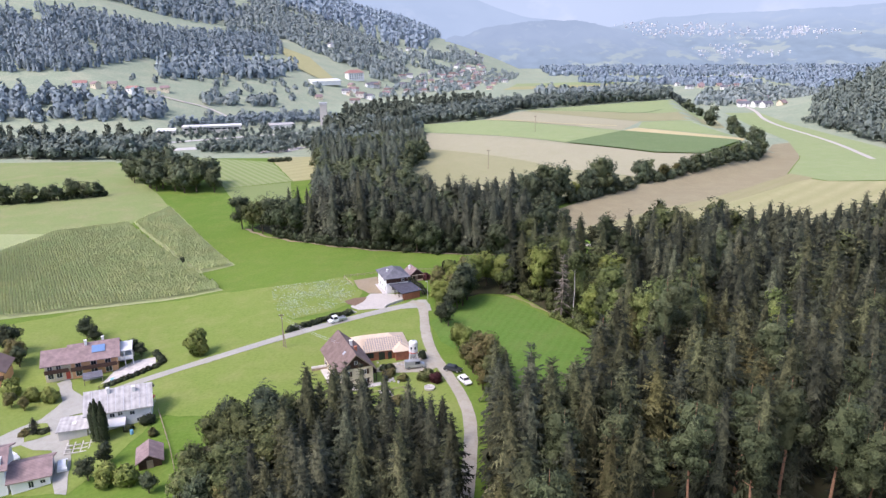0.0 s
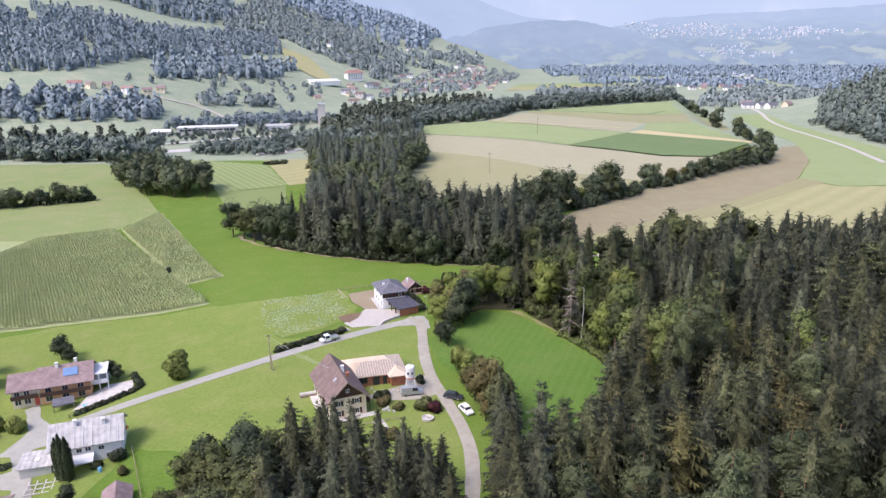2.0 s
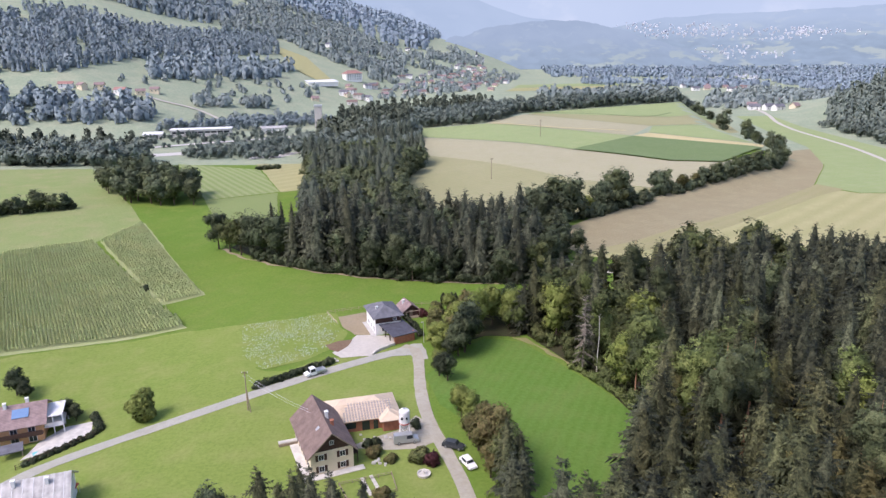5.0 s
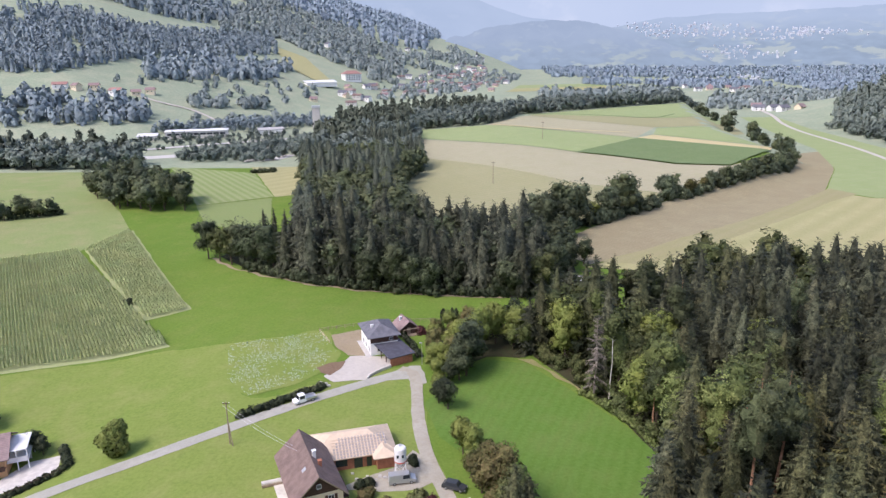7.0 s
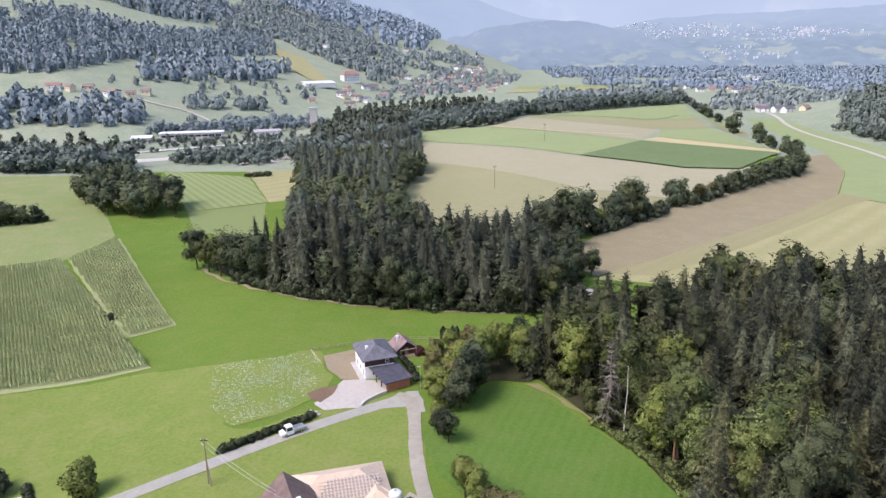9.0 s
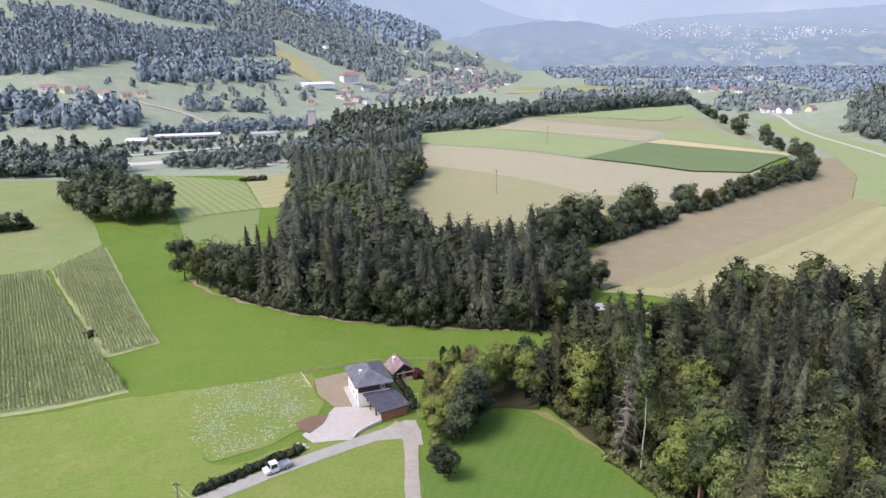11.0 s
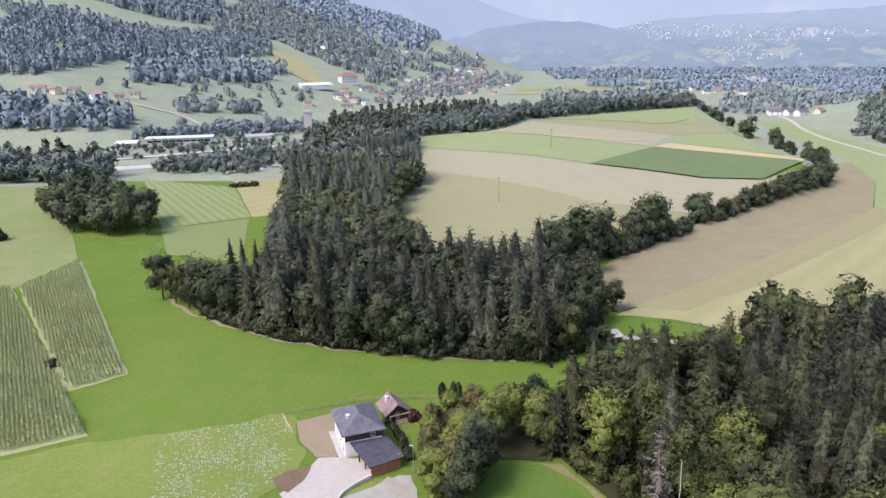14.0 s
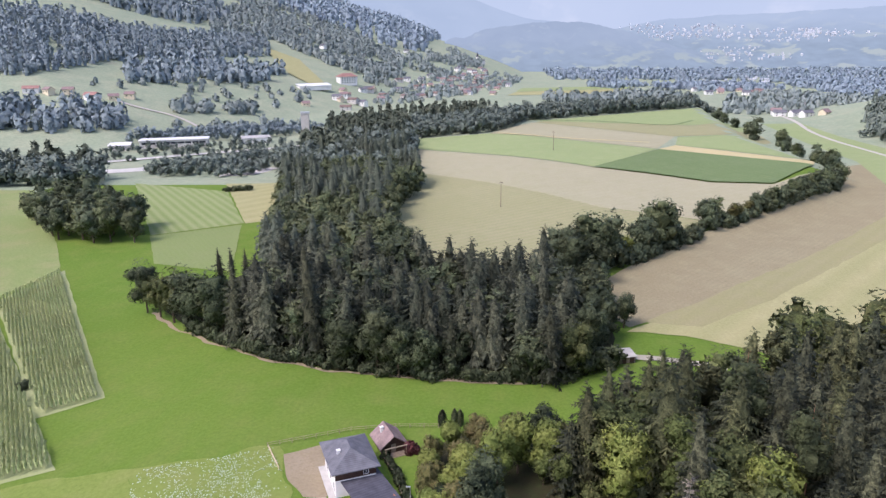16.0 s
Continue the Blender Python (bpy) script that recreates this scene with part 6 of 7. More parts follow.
for x in (-0.6, 0.6):
    part("insulator", lathe(((0.05, 9.25), (0.08, 9.32), (0.08, 9.42), (0.02, 9.5)), 8), METAL, h).location.x = x
h = thing("power_cable", pose(0, 0, 0), "thin sagging power cables", "cable")
for s in (-0.6, 0.6):
    a, b = Vector((-47.5 + s, 161.6, 7.6)), Vector((-27.0 + s, 146.0, 6.6))
    pts = [a.lerp(b, u / 10) - Vector((0, 0, 4 * 0.9 * (u / 10) * (1 - u / 10))) for u in range(11)]
    part("wire", joined(*[beam(p, q, 0.025, 4) for p, q in zip(pts, pts[1:])]), STEEL, h)
h = thing("street_lamp", on_ground(-10.6, 199.0), "slim grey street lamp at the junction", "lamp")
part("mast", beam((0, 0, -0.3), (0, 0, 6.0), 0.07, 8, 0.05), STEEL, h)
part("lamp_head", block(-0.7, -0.12, 5.95, 0.1, 0.12, 6.1, 0.03), STEEL, h)
for x, y, z in ((16, 432, 13), (62, 600, 14)):
    h = thing("field_mast", pose(x, y, float(height(x, y))), "thin grey wooden mast in the fields", "mast")
    part("mast", beam((0, 0, -0.5), (0, 0, z), 0.2, 6, 0.12), WOOD, h)
    part("crossarm", block(-1.0, -0.08, z - 0.8, 1.0, 0.08, z - 0.6), WOOD_DARK, h)


def bush(x, y, w, hh, mat, label, name="bush", cat="bush", clumps=420, up=-0.1):
    c = thing(name, on_ground(x, y, 0, up), label, cat)
    part("stems", joined(*[beam((0, 0, -0.2), (0.3 * w * math.cos(a), 0.3 * w * math.sin(a), hh * 0.6), 0.06, 5, 0.02) for a in (0.3, 2.4, 4.5)]), BARK, c)
    part("foliage", leaf_crown(hh, w, 0.05, 6, clumps, min(0.5, 0.28 + 0.06 * w)), mat, c)
    return c


def column_tree(x, y, w, hh, mat, label):
    c = thing("cypress", on_ground(x, y), label, "tree", "columnar trees")
    part("trunk", beam((0, 0, -0.3), (0, 0, hh * 0.5), 0.12, 6, 0.05), BARK, c)
    v, f = [], []
    for i in range(int(900 * min(1, hh / 9))):
        u = rng.random() ** 0.8
        a = rng.uniform(0, 6.28)
        q = w * (math.sin(min(1, (1 - u) * 2.4) * 1.57)) * rng.uniform(0.75, 1.05)
        p = np.array((q * math.cos(a), q * math.sin(a), hh * u))
        e, t = np.array((-math.sin(a), math.cos(a), 0)) * 0.22, np.array((0.1 * math.cos(a), 0.1 * math.sin(a), 0.55))
        k = len(v)
        v += [tuple(p - e), tuple(p + e), tuple(p + t + rng.normal(0, 0.08, 3))]
        f.append((k, k + 1, k + 2))
    core = lathe(((w * 0.5, 0.1), (w * 0.8, hh * 0.25), (w * 0.7, hh * 0.6), (0.05, hh * 0.96)), 9)
    part("foliage", joined((v, f), core), mat, c)


bush(-70.5, 159.8, 3.3, 7.2, BROAD_YELLOW, "round bright green tree beside the lane", "broadleaf_tree", "tree", 1300)
for x, y, s in ((-77.2, 119.0, 8.5), (-75.9, 118.2, 9.6), (-74.6, 118.0, 9.0)):
    column_tree(x, y, 0.95, s, BROAD_DARK, "tall dark green columnar cypress beside the barn house")
column_tree(-6.2, 229.0, 0.9, 3.4, SPRUCE_DARK, "small bluish columnar conifer by the fence")
column_tree(-3.6, 229.2, 0.7, 3.6, BROAD_DARK, "slim dark columnar cypress by the fence")
column_tree(-2.4, 229.2, 0.7, 3.4, BROAD_DARK, "slim dark columnar cypress by the fence")
for x, y, k, s in ((-110, 176, 1, 0.6), (-106.5, 174, 1, 0.42), (-90.5, 164, 1, 0.42), (-87.5, 162.5, 1, 0.35), (-121, 160, 3, 0.6), (-119, 158, 1, 0.5), (-126, 166, 1, 0.75), (-70.5, 103.5, 1, 0.42), (-66, 101.5, 0, 0.4), (-61.5, 101, 0, 0.42), (-69.8, 108.6, 2, 0.32), (-99, 138.5, 0, 0.38), (-104, 139.5, 0, 0.36), (-107, 136, 3, 0.35), (-103, 134.5, 3, 0.3), (-111, 142, 0, 0.42), (-56, 98, 1, 0.35)):
    if k == 0:
        bush(x, y, 5.6 * s, 10.5 * s, BROAD_YELLOW, "rounded yellow-green garden shrub", clumps=420)
    else:
        plant(BROADS[k], x, y, s, wide=1.15)
plant(SPRUCES[3], -93.7, 123.7, 0.22, wide=1.6)
# trees along the gravel track and beside the junction
for x, y, k, s in ((-3.5, 176.5, 1, 0.62), (-5.6, 179, 1, 0.5), (-6, 183.5, 0, 0.42), (0, 158.5, 0, 0.66), (2.4, 155, 0, 0.6), (-0.8, 162, 0, 0.5), (1.6, 151, 0, 0.5), (6.4, 143, 3, 1.05), (3.4, 146.5, 3, 0.8), (8.6, 138, 0, 0.75), (5.6, 137.5, 3, 0.62),
                   (0.6, 193, 1, 1.05), (2.0, 198, 2, 0.85), (-3.2, 188.5, 1, 0.5), (-4.5, 193.5, 0, 0.62), (-1, 190.5, 1, 0.85), (0.5, 198, 0, 0.85), (-3.5, 201.5, 0, 0.68), (-6.5, 205, 3, 0.55), (-1.5, 206, 0, 0.78), (4.5, 207, 0, 0.9), (-2.5, 212, 3, 0.6), (3, 213.5, 3, 0.78), (8.5, 212, 0, 0.85), (8, 218, 3, 0.8), (13.5, 211, 0, 0.95), (14.5, 218, 1, 0.9), (18, 213, 3, 0.85),  (-5.5, 198.5, 1, 0.55), (-7.6, 196, 0, 0.6), (-7.2, 202, 3, 0.75), (-8.2, 208, 0, 0.6), (-7.5, 214, 3, 0.55), (-4, 218, 0, 0.6), (-2, 196, 3, 0.8), (-6.3, 189.5, 0, 0.5), (1, 219, 3, 0.7)):
    plant(YELLOWS[int(x * 3) % 2] if y > 150 and k == 0 else BROADS[k], x, y, s, wide=0.98)
# dead spruce and slim birch at the forest edge
d = thing("dead_spruce", on_ground(27.0, 165.5 + 14), "dead grey-brown spruce with bare twigs", "tree")
part("trunk", trunk_shape(20, 0.22), DEADTWIG, d)
dv, df, dn = spruce_crown(20.5, 1.9, 22, 4, 4, 0.16, 0.5, 0.45, 0.05)
part("dry_crown", (dv, df, dn), DEADTWIG, d)
d.matrix_basis = on_ground(29.6, 181.5)
b = thing("birch", on_ground(33, 181), "slim birch with pale trunk and small crown", "tree")
part("trunk", trunk_shape(19, 0.15, 3, 0.9, 0.75, 0.15), BIRCHBARK, b)
part("crown", leaf_crown(21, 2.0, 15, 5, 320, 0.5), BROAD, b)
# garden shrubs, hedges
for x, y in densed(((-88.5, 145.0), (-80, 154.4), (-79.2, 157.5), (-84, 164)), 1.5, 0.2, False):
    bush(x, y, 0.85, 1.0, BROAD_DARK, "clipped dark hedge bush round the terrace", "hedge_bush", clumps=160)
for x, y in densed(((-48.2, 170.8), (-41, 177.2), (-33.5, 184.2)), 1.7, 0.3, False):
    bush(x - 0.4, y + 1.4, 1.15, 1.5, BROAD_DARK, "low dark roadside hedge bush", "hedge_bush", clumps=170)
for x, y in densed(((-13.2, 204), (-15.4, 211), (-18.4, 217)), 1.8, 0.3, False):
    bush(x + 1.4, y, 0.95, 1.3, BROAD_DARK, "dark green garden bush beside the garage", clumps=150)
bush(-12, 219.2, 1.5, 2.2, REDLEAF, "dark purple-leaved bush by the hut")
bush(-5.6, 141.6, 1.5, 2.3, REDLEAF, "wine-red leaved garden bush")
bush(-8.2, 142.6, 2.1, 2.4, BROAD, "rounded green garden bush")
bush(-17.2, 144.6, 1.6, 1.7, BROAD_GOLD, "yellowing garden bush by the yard")
bush(-13.6, 142.6, 1.1, 1.2, BROAD_GOLD, "yellowing garden bush by the rocks")
bush(-18.8, 147.5, 0.9, 1.4, BROAD_DARK, "dark small conifer bush by the yard"), bush(-17.2, 148.2, 1.0, 1.5, BROAD_DARK, "dark small conifer bush by the yard")
bush(-9.6, 155.0, 1.0, 1.8, BROAD_DARK, "dark bush behind the silo")
bush(-14.2, 131, 1.6, 1.6, BROAD_GOLD, "rambling brownish garden bush"), bush(-16, 127.5, 1.4, 1.6, BROAD, "green garden bush by the fence")
bush(-64.5, 118.5, 0.9, 1.5, BROAD_GOLD, "yellow flowering garden bush"), bush(-68.2, 124.2, 1.6, 1.8, BROAD_DARK, "dark green bush beside the barn house"), bush(-71.4, 121.8, 1.0, 1.2, BROAD, "green bush under the white wall")
bush(-95.8, 123.4, 1.2, 0.9, BROAD_GOLD, "low shrub on the planted island"), bush(-91.6, 123.9, 1.1, 0.8, BROAD_DARK, "low shrub on the planted island")
bush(-33.6, 151.8, 0.7, 0.9, BROAD_DARK, "small round bush on the lawn")
bush(-113, 253, 1.6, 2.0, BROAD_DARK, "dark bush between the corn fields")


def rocks(name, x, y, n, spread, size, mat, label, cat, up=0.1):
    c = thing(name, on_ground(x, y, 0, up), label, cat)
    for _ in range(n):
        px, py, s = rng.normal(0, spread), rng.normal(0, spread * 0.6), size * rng.uniform(0.5, 1.3)
        part("stone", block(px - s, py - s * 0.7, -0.1, px + s, py + s * 0.7, s * 0.9, s * 0.3), mat, c)
    return c


h = thing("clipped_hedge", on_ground(-137, 500, 20), "dark clipped hedge at the stubble corner", "hedge")
for i in range(4):
    part("foliage", tuple(q + (np.array((i * 4.2 - 6.3, 0, 0)) if n == 0 else 0) for n, q in enumerate(leaf_crown(3.2, 2.9, 0.1, 5, 110, 0.5))), BROAD_DARK, h)
rocks("rock_garden", -15.2, 142.4, 14, 1.3, 0.35, CONCRETE, "grey rock bed in the farm garden", "rocks")
rocks("stone_pile", -33.4, 187.6, 9, 0.8, 0.3, STONE, "pale stone pile beside the hedge", "rocks", 0.15)
rocks("rubble_pile", -7.4, 209.0, 12, 1.0, 0.35, METAL, "white sacks and rubble under the trees", "rubble")
rocks("building_rubble", -17, 150.2, 12, 1.6, 0.28, CONCRETE, "building rubble in the yard", "rubble")
h = thing("fountain", on_ground(-6.9, 138.0, 0, 0.1), "round pale stone garden basin", "fountain")
part("basin", lathe(((0.9, 0), (1.25, 0.05), (1.3, 0.5), (1.05, 0.5), (1.0, 0.25), (0.02, 0.22)), 18), STONE, h)
part("column", lathe(((0.25, 0.2), (0.12, 0.5), (0.12, 0.9), (0.35, 1.0), (0.02, 1.05)), 12), STONE, h)
h = thing("garden_path", on_ground(-16.8, 134.5, 25, 0.12), "pale stone slab path in the vegetable garden", "path")
for i in range(5):
    part("slab", block(-0.9, -3 + i * 1.2, 0, -0.2, -1.9 + i * 1.2, 0.08, 0.02), STONE, h)
    part("slab", block(0.9, -3 + i * 1.2, 0, 1.6, -1.9 + i * 1.2, 0.08, 0.02), STONE, h)
h = thing("parasol", on_ground(-17.5, 121.5), "white garden parasol among the trees", "parasol")
part("pole", beam((0, 0, 0), (0, 0, 2.6), 0.04), STEEL, h)
part("canopy", lathe(((1.7, 2.1), (0.9, 2.5), (0.02, 2.8)), 10), METAL, h)
h = thing("log_pile", on_ground(-34.6, 147.6, 22, 0.1), "stack of pale sawn boards beside the farmhouse", "timber")
for i in range(4):
    part("board", block(-2.2, i * 0.32, 0, 2.2, i * 0.32 + 0.28, 0.5, 0.03), WOOD, h)
for i in range(3):
    part("board", block(-2.2, 0.16 + i * 0.32, 0.5, 2.2, i * 0.32 + 0.44, 0.8, 0.03), STONE, h)
h = thing("kitchen_garden", on_ground(-79.0, 116.2, 20, 0.1), "vegetable beds with pale slab borders", "garden bed")
for i in range(4):
    for j in range(3):
        part("border", joined(block(-3 + i * 1.5, -2 + j * 1.6, 0, -1.7 + i * 1.5, -1.75 + j * 1.6, 0.18), block(-3 + i * 1.5, -1.75 + j * 1.6, 0, -2.8 + i * 1.5, -0.6 + j * 1.6, 0.18)), STONE, h)
h = thing("red_umbrella", on_ground(-72.2, 133.6, 0, 0.2), "folded red cloth awning behind the barn house", "awning")
part("cloth", slab(((-1.5, -0.6, 1.6), (1.5, -0.6, 1.6), (1.5, 0.6, 1.9), (-1.5, 0.6, 1.9)), 0.06), REDPAINT, h)
for x in (-1.4, 1.4):
    part("post", beam((x, 0.5, -0.2), (x, 0.5, 1.8), 0.05), STEEL, h)
h = thing("blue_barrel", on_ground(-69.8, 120.0, 0, 0.05), "blue plastic water barrel in the garden", "barrel")
part("barrel", lathe(((0.3, 0), (0.36, 0.1), (0.38, 0.5), (0.36, 0.9), (0.3, 1.0), (0.02, 1.0)), 12), BLUEPAINT, h)

# white blossom in the meadow strip
bl = ((-65, 213), (-51, 216), (-40, 220), (-34, 207), (-36, 197), (-40, 190), (-50, 182), (-58, 191))
x, y = scatter(bl, 0.42, seed=91)
keep = np.array([0.5 * noise.noise((a * 0.16, b * 0.16, 3.0)) + 0.7 * noise.noise((a * 0.9, b * 1.5, 1.0)) + 0.3 * noise.noise((a * 2.3, b * 3.1, 5.0)) for a, b in zip(x, y)]) > 0.03
many("meadow_blossom", [([(0.28, 0, 0.35), (0, 0.22, 0.42), (-0.26, 0, 0.36), (0, -0.2, 0.3), (0, 0, 0.05)], [(0, 1, 2), (0, 2, 3), (0, 4, 1), (2, 4, 3)])], x[keep], y[keep], FLOWER, "patch of white meadow blossom", "blossom", 0.35, 0.75, 92, 0.0)


# ---- river works and villages ----
def village_house(L, W, e, r, roof, wall, label, group):
    c = thing("village_house", pose(0, -900, 0), label, "house", group)
    part("wall", gable_walls(L, W, e, r, "x", 3), wall, c)
    for s in gable_roof(L, W, e, r, 0.7, "x"):
        part("roof_slope", s, roof, c)
    for x in (L * 0.25, L * 0.7):
        part("window", block(x - 0.7, -0.06, 1.0, x + 0.7, 0.0, 2.3), GLASS, c)
        if e > 4.8:
            part("window", block(x - 0.7, -0.06, 3.4, x + 0.7, 0.0, 4.6), GLASS, c)
    return c


VG = "houses of the village"
KINDS = [village_house(12, 10, 5.4, 8.6, ROOF_PURPLE, WHITE, "white village house with brown gable roof", VG), village_house(14, 9, 5.2, 8.2, ROOF_SLATE, WHITE, "white village house with grey gable roof", VG),
         village_house(11, 9, 3.2, 6.6, ROOF_PURPLE, CREAM, "cream village house with plum-brown gable roof", VG), village_house(16, 10, 4.9, 7.6, ROOF_BROWN, GREYWALL, "grey rendered farmhouse with brown roof", VG)]
r = np.random.default_rng(5)
vx, vy = scatter(((-268, 1040), (-250, 1150), (-214, 1302), (-112, 1677), (-30, 2000), (30, 2250), (110, 1950), (60, 1420), (-120, 1340), (-187, 1130)), 42, 0.8, 51)
for x, y in zip(vx, vy):
    copy_thing(KINDS[int(r.integers(4))], on_ground(float(x), float(y), r.uniform(-40, 40), 0.5))
for x, y in ((-330, 1700), (-360, 1850), (-240, 1950), (-300, 2100), (-420, 1950), (-250, 1780), (-420, 1750), (-180, 2150)):
    copy_thing(KINDS[int(r.integers(4))], on_ground(x, y, r.uniform(-40, 40), 0.5))
vx, vy = scatter(((352, 960), (392, 850), (430, 890), (460, 1030), (400, 1060)), 34, 0.8, 52)
for x, y in zip(vx, vy):
    copy_thing(KINDS[int(r.integers(4))], on_ground(float(x), float(y), r.uniform(-40, 40), 0.3))
vx, vy = scatter(((440, 1300), (560, 1290), (640, 1900), (460, 1700)), 55, 0.9, 53)
for x, y in zip(vx, vy):
    copy_thing(KINDS[int(r.integers(4))], on_ground(float(x), float(y), r.uniform(-40, 40), 0.3))
# red-roofed farms on the slope
RED = [village_house(16, 9, 4.9, 7.6, ROOF_RED, WHITE, "large farm with red tiled roof on the slope", "red-roofed farms"), village_house(11, 8, 4.2, 6.8, ROOF_PURPLE, CREAM, "small farmhouse with plum tiled roof", "red-roofed farms")]
for x, y, a, k in ((-493, 866, 20, 0), (-474, 872, -30, 1), (-456, 880, 15, 1), (-432, 878, -15, 0), (-414, 900, 30, 1), (-408, 925, 10, 1)):
    copy_thing(RED[k], on_ground(x, y, a, 1.0))
# works hall, silo tower, sheds
h = thing("works_hall", on_ground(-300, 722, 16, 0), "long pale works hall with flat roof", "hall")
part("wall", block(0, 0, -2, 60, 16, 7.0), GREYWALL, h)
part("roof", block(-0.8, -0.8, 7.0, 60.8, 16.8, 7.8, 0.2), METAL, h)
for i in range(9):
    part("window_band", block(2 + i * 6.3, -0.12, 3.6, 7.4 + i * 6.3, 0, 5.4), GLASS, h)
h = thing("works_shed", on_ground(-322, 708, 16, 0), "low works shed with pale roof", "shed")
part("wall", block(0, 0, -2, 18, 12, 4.6), GREYWALL, h)
part("roof", slab(((-0.6, -0.6, 4.8), (18.6, -0.6, 4.8), (18.6, 12.6, 6.2), (-0.6, 12.6, 6.2)), 0.4), METAL, h)
h = thing("works_annex", on_ground(-214, 752, 22, 0), "pale works annex with sheet roof", "shed")
part("wall", block(0, 0, -2, 26, 14, 5.4), WHITE, h)
part("roof", slab(((-0.6, -0.6, 5.6), (26.6, -0.6, 5.6), (26.6, 14.6, 6.6), (-0.6, 14.6, 6.6)), 0.4), ROOF_GREY, h)
h = thing("silo_tower", on_ground(-168, 800, 10, 0), "tall pale concrete silo tower", "tower")
part("shaft", block(0, 0, -3, 8, 8, 24, 0.3), CONCRETE, h)
part("head", block(-0.5, -0.5, 24, 8.5, 8.5, 26, 0.2), STEEL, h)
h = thing("long_shed", on_ground(-268, 1228, 38, 0), "long white livestock hall with pale roof", "hall")
part("wall", block(0, 0, -3, 56, 14, 4.5), WHITE, h)
part("roof", slab(((-1, -1, 4.6), (57, -1, 4.6), (57, 15, 8.0), (-1, 15, 8.0)), 0.5), METAL, h)
h = thing("manor", on_ground(-225, 1358, 38, 0), "large white three-storey manor with red roof", "house")
part("wall", block(0, 0, -3, 34, 16, 13), WHITE, h)
for s in hip_roof(34, 16, 13.1, 19, 1.2):
    part("roof_slope", s, ROOF_RED, h)
for i in range(6):
    for z in (2, 6, 9.6):
        part("window", block(3 + i * 5, -0.15, z, 5 + i * 5, 0, z + 1.9), GLASS, h)
h = thing("chapel", on_ground(40, 2330, 20, 0), "small white chapel with pointed spire", "church")
part("nave", gable_walls(20, 10, 8, 13, "x", 4), WHITE, h)
for s in gable_roof(20, 10, 8, 13, 0.6, "x"):
    part("roof_slope", s, ROOF_SLATE, h)
part("steeple", block(-7, 2, -4, -1, 8, 20), WHITE, h)
part("spire", ([(-7.3, 1.7, 20), (-0.7, 1.7, 20), (-0.7, 8.3, 20), (-7.3, 8.3, 20), (-4, 5, 36)], [(0, 1, 4), (1, 2, 4), (2, 3, 4), (3, 0, 4), (3, 2, 1, 0)]), ROOF_DARK, h)
ribbon("road_farm_lane", ((-405, 905), (-380, 900), (-340, 905), (-300, 880), (-290, 860)), 5, GRAVEL, "pale lane across the slope meadow", up=0.9)
patch("field_slope_gold", ((-393, 1526), (-330, 1500), (-232, 1290), (-262, 1280), (-310, 1330), (-390, 1490)), STRAW, "pale mown hillside meadow", up=1.5, gap=20)
patch("field_valley_gold", ((75, 1388), (332, 1453), (350, 1580), (250, 1560), (99, 1500)), STRAW, "pale stubble field in the valley", up=0.6, gap=20)
patch("field_valley_green", ((99, 1510), (250, 1570), (350, 1590), (350, 1713), (120, 1640)), GREENF, "green field in the valley", up=0.6, gap=20)


# ---- far mountains: a plain glowing backdrop, haze in its colours ----
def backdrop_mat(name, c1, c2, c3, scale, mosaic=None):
    """Slope that emits its colour, haze painted in; mosaic: woods, meadows, and the heights between which they fade
    into the haze.
    """
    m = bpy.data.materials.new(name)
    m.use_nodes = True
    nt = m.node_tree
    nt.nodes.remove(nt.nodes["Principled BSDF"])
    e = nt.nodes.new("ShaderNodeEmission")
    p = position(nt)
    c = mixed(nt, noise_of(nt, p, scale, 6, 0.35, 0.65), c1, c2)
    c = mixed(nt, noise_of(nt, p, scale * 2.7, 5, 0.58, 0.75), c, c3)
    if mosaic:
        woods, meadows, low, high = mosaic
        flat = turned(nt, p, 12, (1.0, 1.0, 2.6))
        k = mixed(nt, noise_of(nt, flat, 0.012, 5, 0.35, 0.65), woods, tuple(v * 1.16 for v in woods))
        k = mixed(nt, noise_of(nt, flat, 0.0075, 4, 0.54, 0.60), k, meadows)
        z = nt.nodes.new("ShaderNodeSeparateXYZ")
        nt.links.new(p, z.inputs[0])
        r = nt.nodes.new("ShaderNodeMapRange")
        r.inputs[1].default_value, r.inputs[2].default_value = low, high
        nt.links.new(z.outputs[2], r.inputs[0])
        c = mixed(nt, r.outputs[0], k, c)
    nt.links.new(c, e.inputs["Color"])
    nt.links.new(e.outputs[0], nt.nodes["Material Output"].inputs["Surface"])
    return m


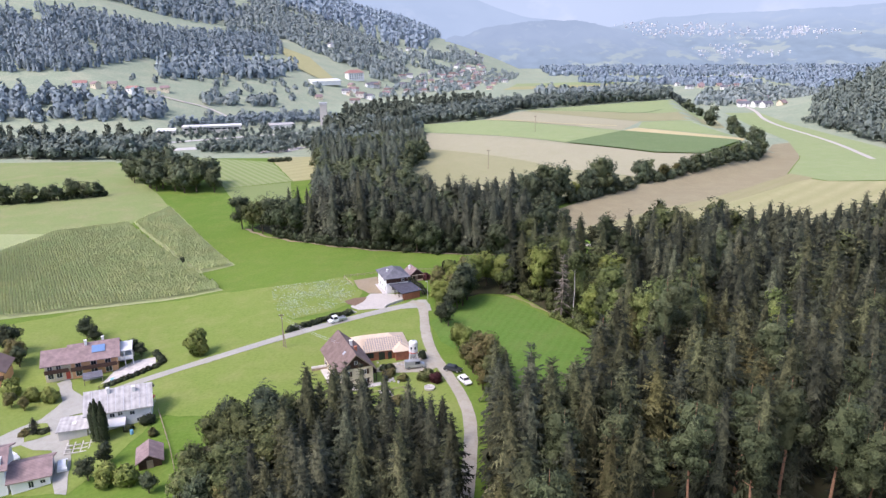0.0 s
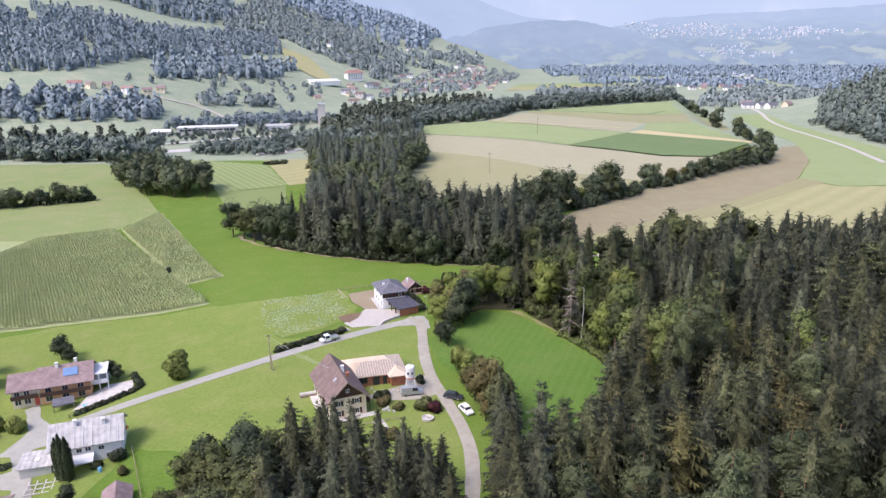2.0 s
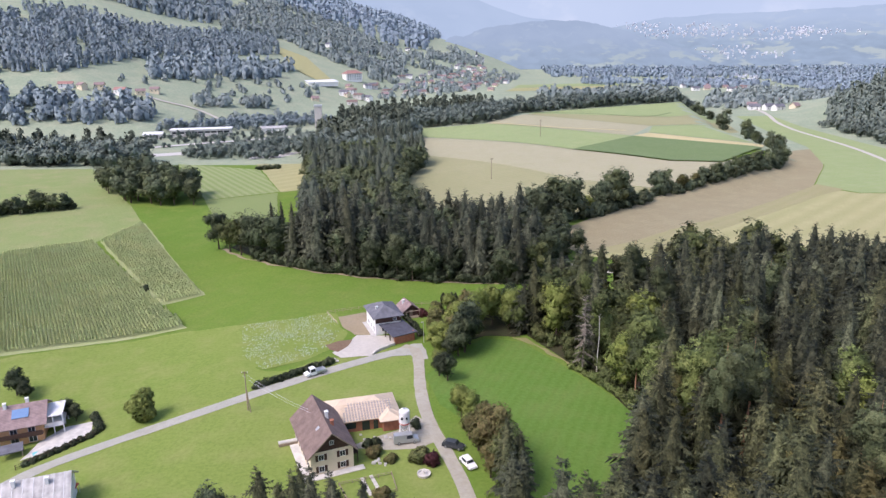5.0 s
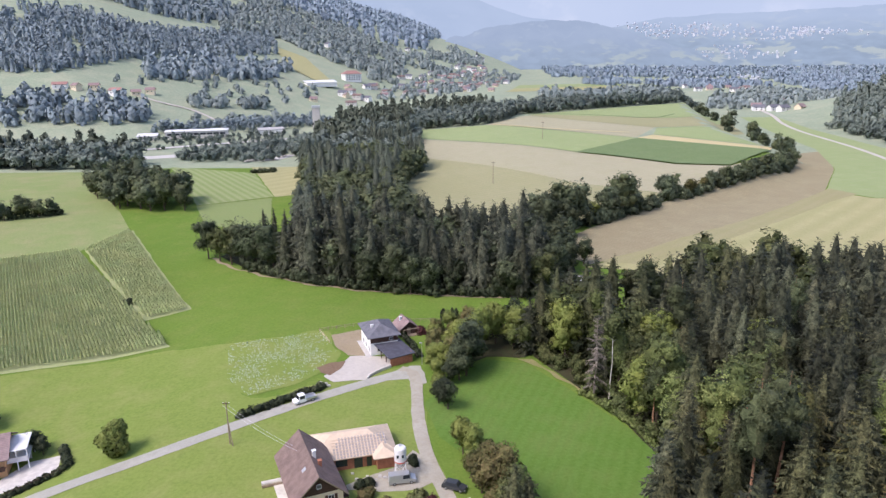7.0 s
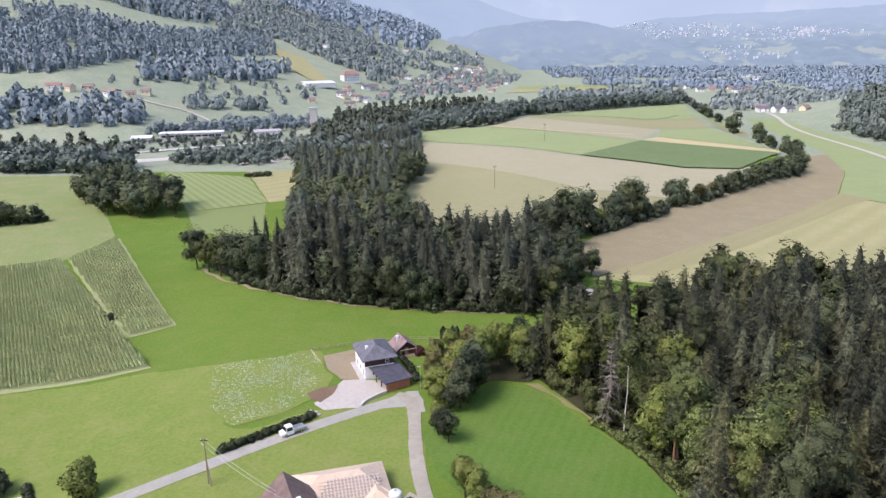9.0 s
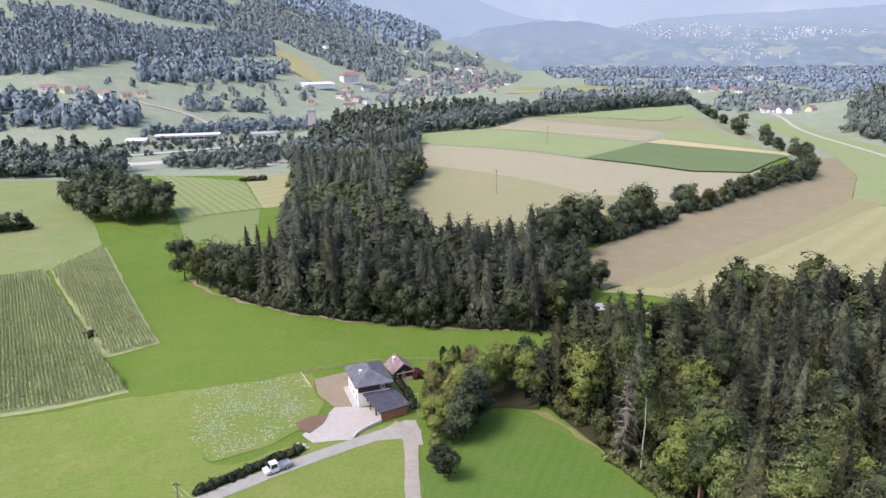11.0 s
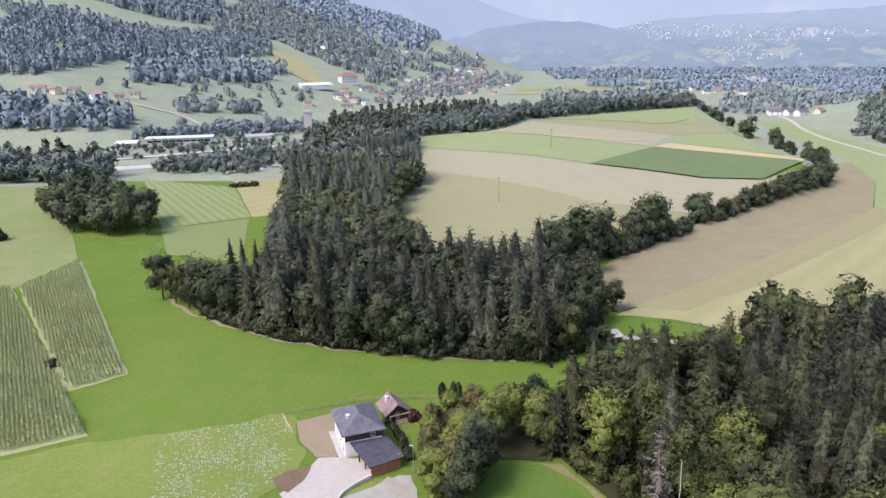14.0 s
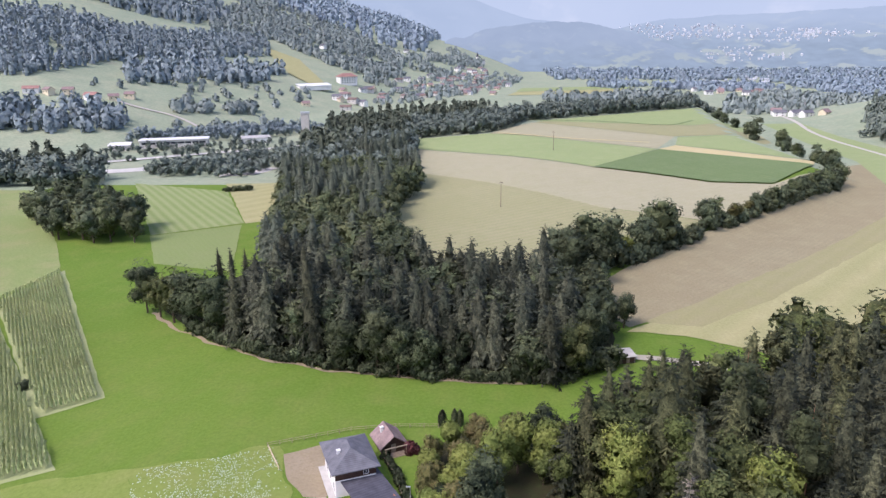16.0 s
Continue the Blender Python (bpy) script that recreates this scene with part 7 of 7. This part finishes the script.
def ridge(name, r0, r1, a0, a1, tops, mat, label, seed, rough=22):
    """A mountain flank on an arc, rising from r0 to r1; tops: heights at even bearings."""
    n, m = 150, 14
    v, f = [], []
    for i in range(n + 1):
        a = radians(a0 + (a1 - a0) * i / n)
        u = i / n * (len(tops) - 1)
        k = min(int(u), len(tops) - 2)
        q = ease(0, 1, np.float64(u - k))
        top = tops[k] * (1 - q) + tops[k + 1] * q + rough * noise.noise((i * 0.12, seed, 0)) + 3 * noise.noise((i * 0.5, seed, 3))
        for j in range(m + 1):
            s = j / m
            rr = r0 + (r1 - r0) * s + 60 * noise.noise((i * 0.12, s * 3, seed)) * s * (1 - s) * 4
            v.append((rr * math.sin(a), rr * math.cos(a), -14 + (top + 14) * s ** 1.15 + 22 * noise.noise((i * 0.2, s * 5, seed + 5)) * s * (1 - s) * 4))
    f = [(i * (m + 1) + j, (i + 1) * (m + 1) + j, (i + 1) * (m + 1) + j + 1, i * (m + 1) + j + 1) for i in range(n) for j in range(m)]
    return tagged(new(name, mesh_of(name, v, f, mat)), label, "mountains", kind="structure")


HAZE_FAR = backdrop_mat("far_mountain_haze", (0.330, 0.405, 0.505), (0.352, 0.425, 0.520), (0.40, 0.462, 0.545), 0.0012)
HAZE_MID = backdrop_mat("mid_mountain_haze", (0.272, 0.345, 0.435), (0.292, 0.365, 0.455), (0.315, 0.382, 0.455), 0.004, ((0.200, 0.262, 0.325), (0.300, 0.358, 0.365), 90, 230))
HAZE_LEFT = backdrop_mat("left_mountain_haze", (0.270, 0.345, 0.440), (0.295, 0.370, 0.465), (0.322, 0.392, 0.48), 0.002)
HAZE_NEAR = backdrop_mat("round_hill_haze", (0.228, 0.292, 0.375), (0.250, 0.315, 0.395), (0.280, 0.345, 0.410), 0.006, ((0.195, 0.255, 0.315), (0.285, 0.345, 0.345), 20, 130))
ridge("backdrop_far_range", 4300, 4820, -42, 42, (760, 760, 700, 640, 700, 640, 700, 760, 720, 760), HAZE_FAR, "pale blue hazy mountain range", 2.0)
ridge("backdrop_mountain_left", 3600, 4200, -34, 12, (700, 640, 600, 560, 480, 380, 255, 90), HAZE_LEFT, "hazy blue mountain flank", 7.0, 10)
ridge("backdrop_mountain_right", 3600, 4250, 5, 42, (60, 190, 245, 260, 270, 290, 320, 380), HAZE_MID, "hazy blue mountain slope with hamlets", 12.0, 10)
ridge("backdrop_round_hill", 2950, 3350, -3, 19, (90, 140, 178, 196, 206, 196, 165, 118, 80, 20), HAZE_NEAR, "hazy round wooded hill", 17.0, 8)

# far town: tiny pale houses, haze in their colour, over the plain and the lower slopes
HUT = joined(block(0, 0, -6, 13, 10, 7), ([(-1, -1, 7), (14, -1, 7), (14, 11, 7), (-1, 11, 7), (-1, 5, 11), (14, 5, 11)], [(0, 1, 5, 4), (2, 3, 4, 5), (1, 2, 5), (3, 0, 4)]))


def town(name, a0, a1, e0, e1, r0, r1, n, seed, label):
    """Houses at bearings a0 to a1, on a slope seen under elevations e0 to e1."""
    r = np.random.default_rng(seed)
    v, f = [], []
    for _ in range(n):
        if not v or r.random() < 0.09:
            u, q0 = r.random(), r.random()
        a = radians(a0 + (a1 - a0) * u + r.normal(0, 0.9))
        q = min(1.0, max(0.0, q0 + r.normal(0, 0.13)))
        rr = r0 + (r1 - r0) * q
        z = 75 + math.tan(radians(e0 + (e1 - e0) * q)) * rr
        s, t, k = r.uniform(0.32, 0.68), r.uniform(-0.6, 0.6), len(v)
        v += [(rr * math.sin(a) + s * (x * math.cos(t) - y * math.sin(t)), rr * math.cos(a) + s * (x * math.sin(t) + y * math.cos(t)), z + s * h) for x, y, h in HUT[0]]
        f += [tuple(i + k for i in g) for g in HUT[1]]
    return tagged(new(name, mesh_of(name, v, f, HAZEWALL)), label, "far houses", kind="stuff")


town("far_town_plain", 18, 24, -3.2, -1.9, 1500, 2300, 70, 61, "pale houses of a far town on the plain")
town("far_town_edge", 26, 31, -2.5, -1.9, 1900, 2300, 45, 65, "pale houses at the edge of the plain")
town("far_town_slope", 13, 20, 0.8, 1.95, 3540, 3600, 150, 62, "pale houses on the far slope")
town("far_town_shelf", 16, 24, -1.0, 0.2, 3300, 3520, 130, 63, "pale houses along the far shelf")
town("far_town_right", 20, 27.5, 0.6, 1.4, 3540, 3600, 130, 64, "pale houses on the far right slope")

# the first tree and house of each kind stand in the forest's near end and in the village
for i, kind in enumerate(SPRUCES + LARCHES + PINES + BROADS + LIGHTS + FAR_TREES + YELLOWS):
    x, y = 12 + 5.6 * (i % 10), 47 + 6.5 * (i // 10)
    kind.matrix_world = on_ground(x, y, 37 * i, -0.1)
for kind, x, y in zip(KINDS + RED, (-150, -62, 22, -205, -720, -690), (1285, 1568, 1905, 1245, 930, 948)):
    kind.matrix_world = on_ground(x, y, 15, 0.5)
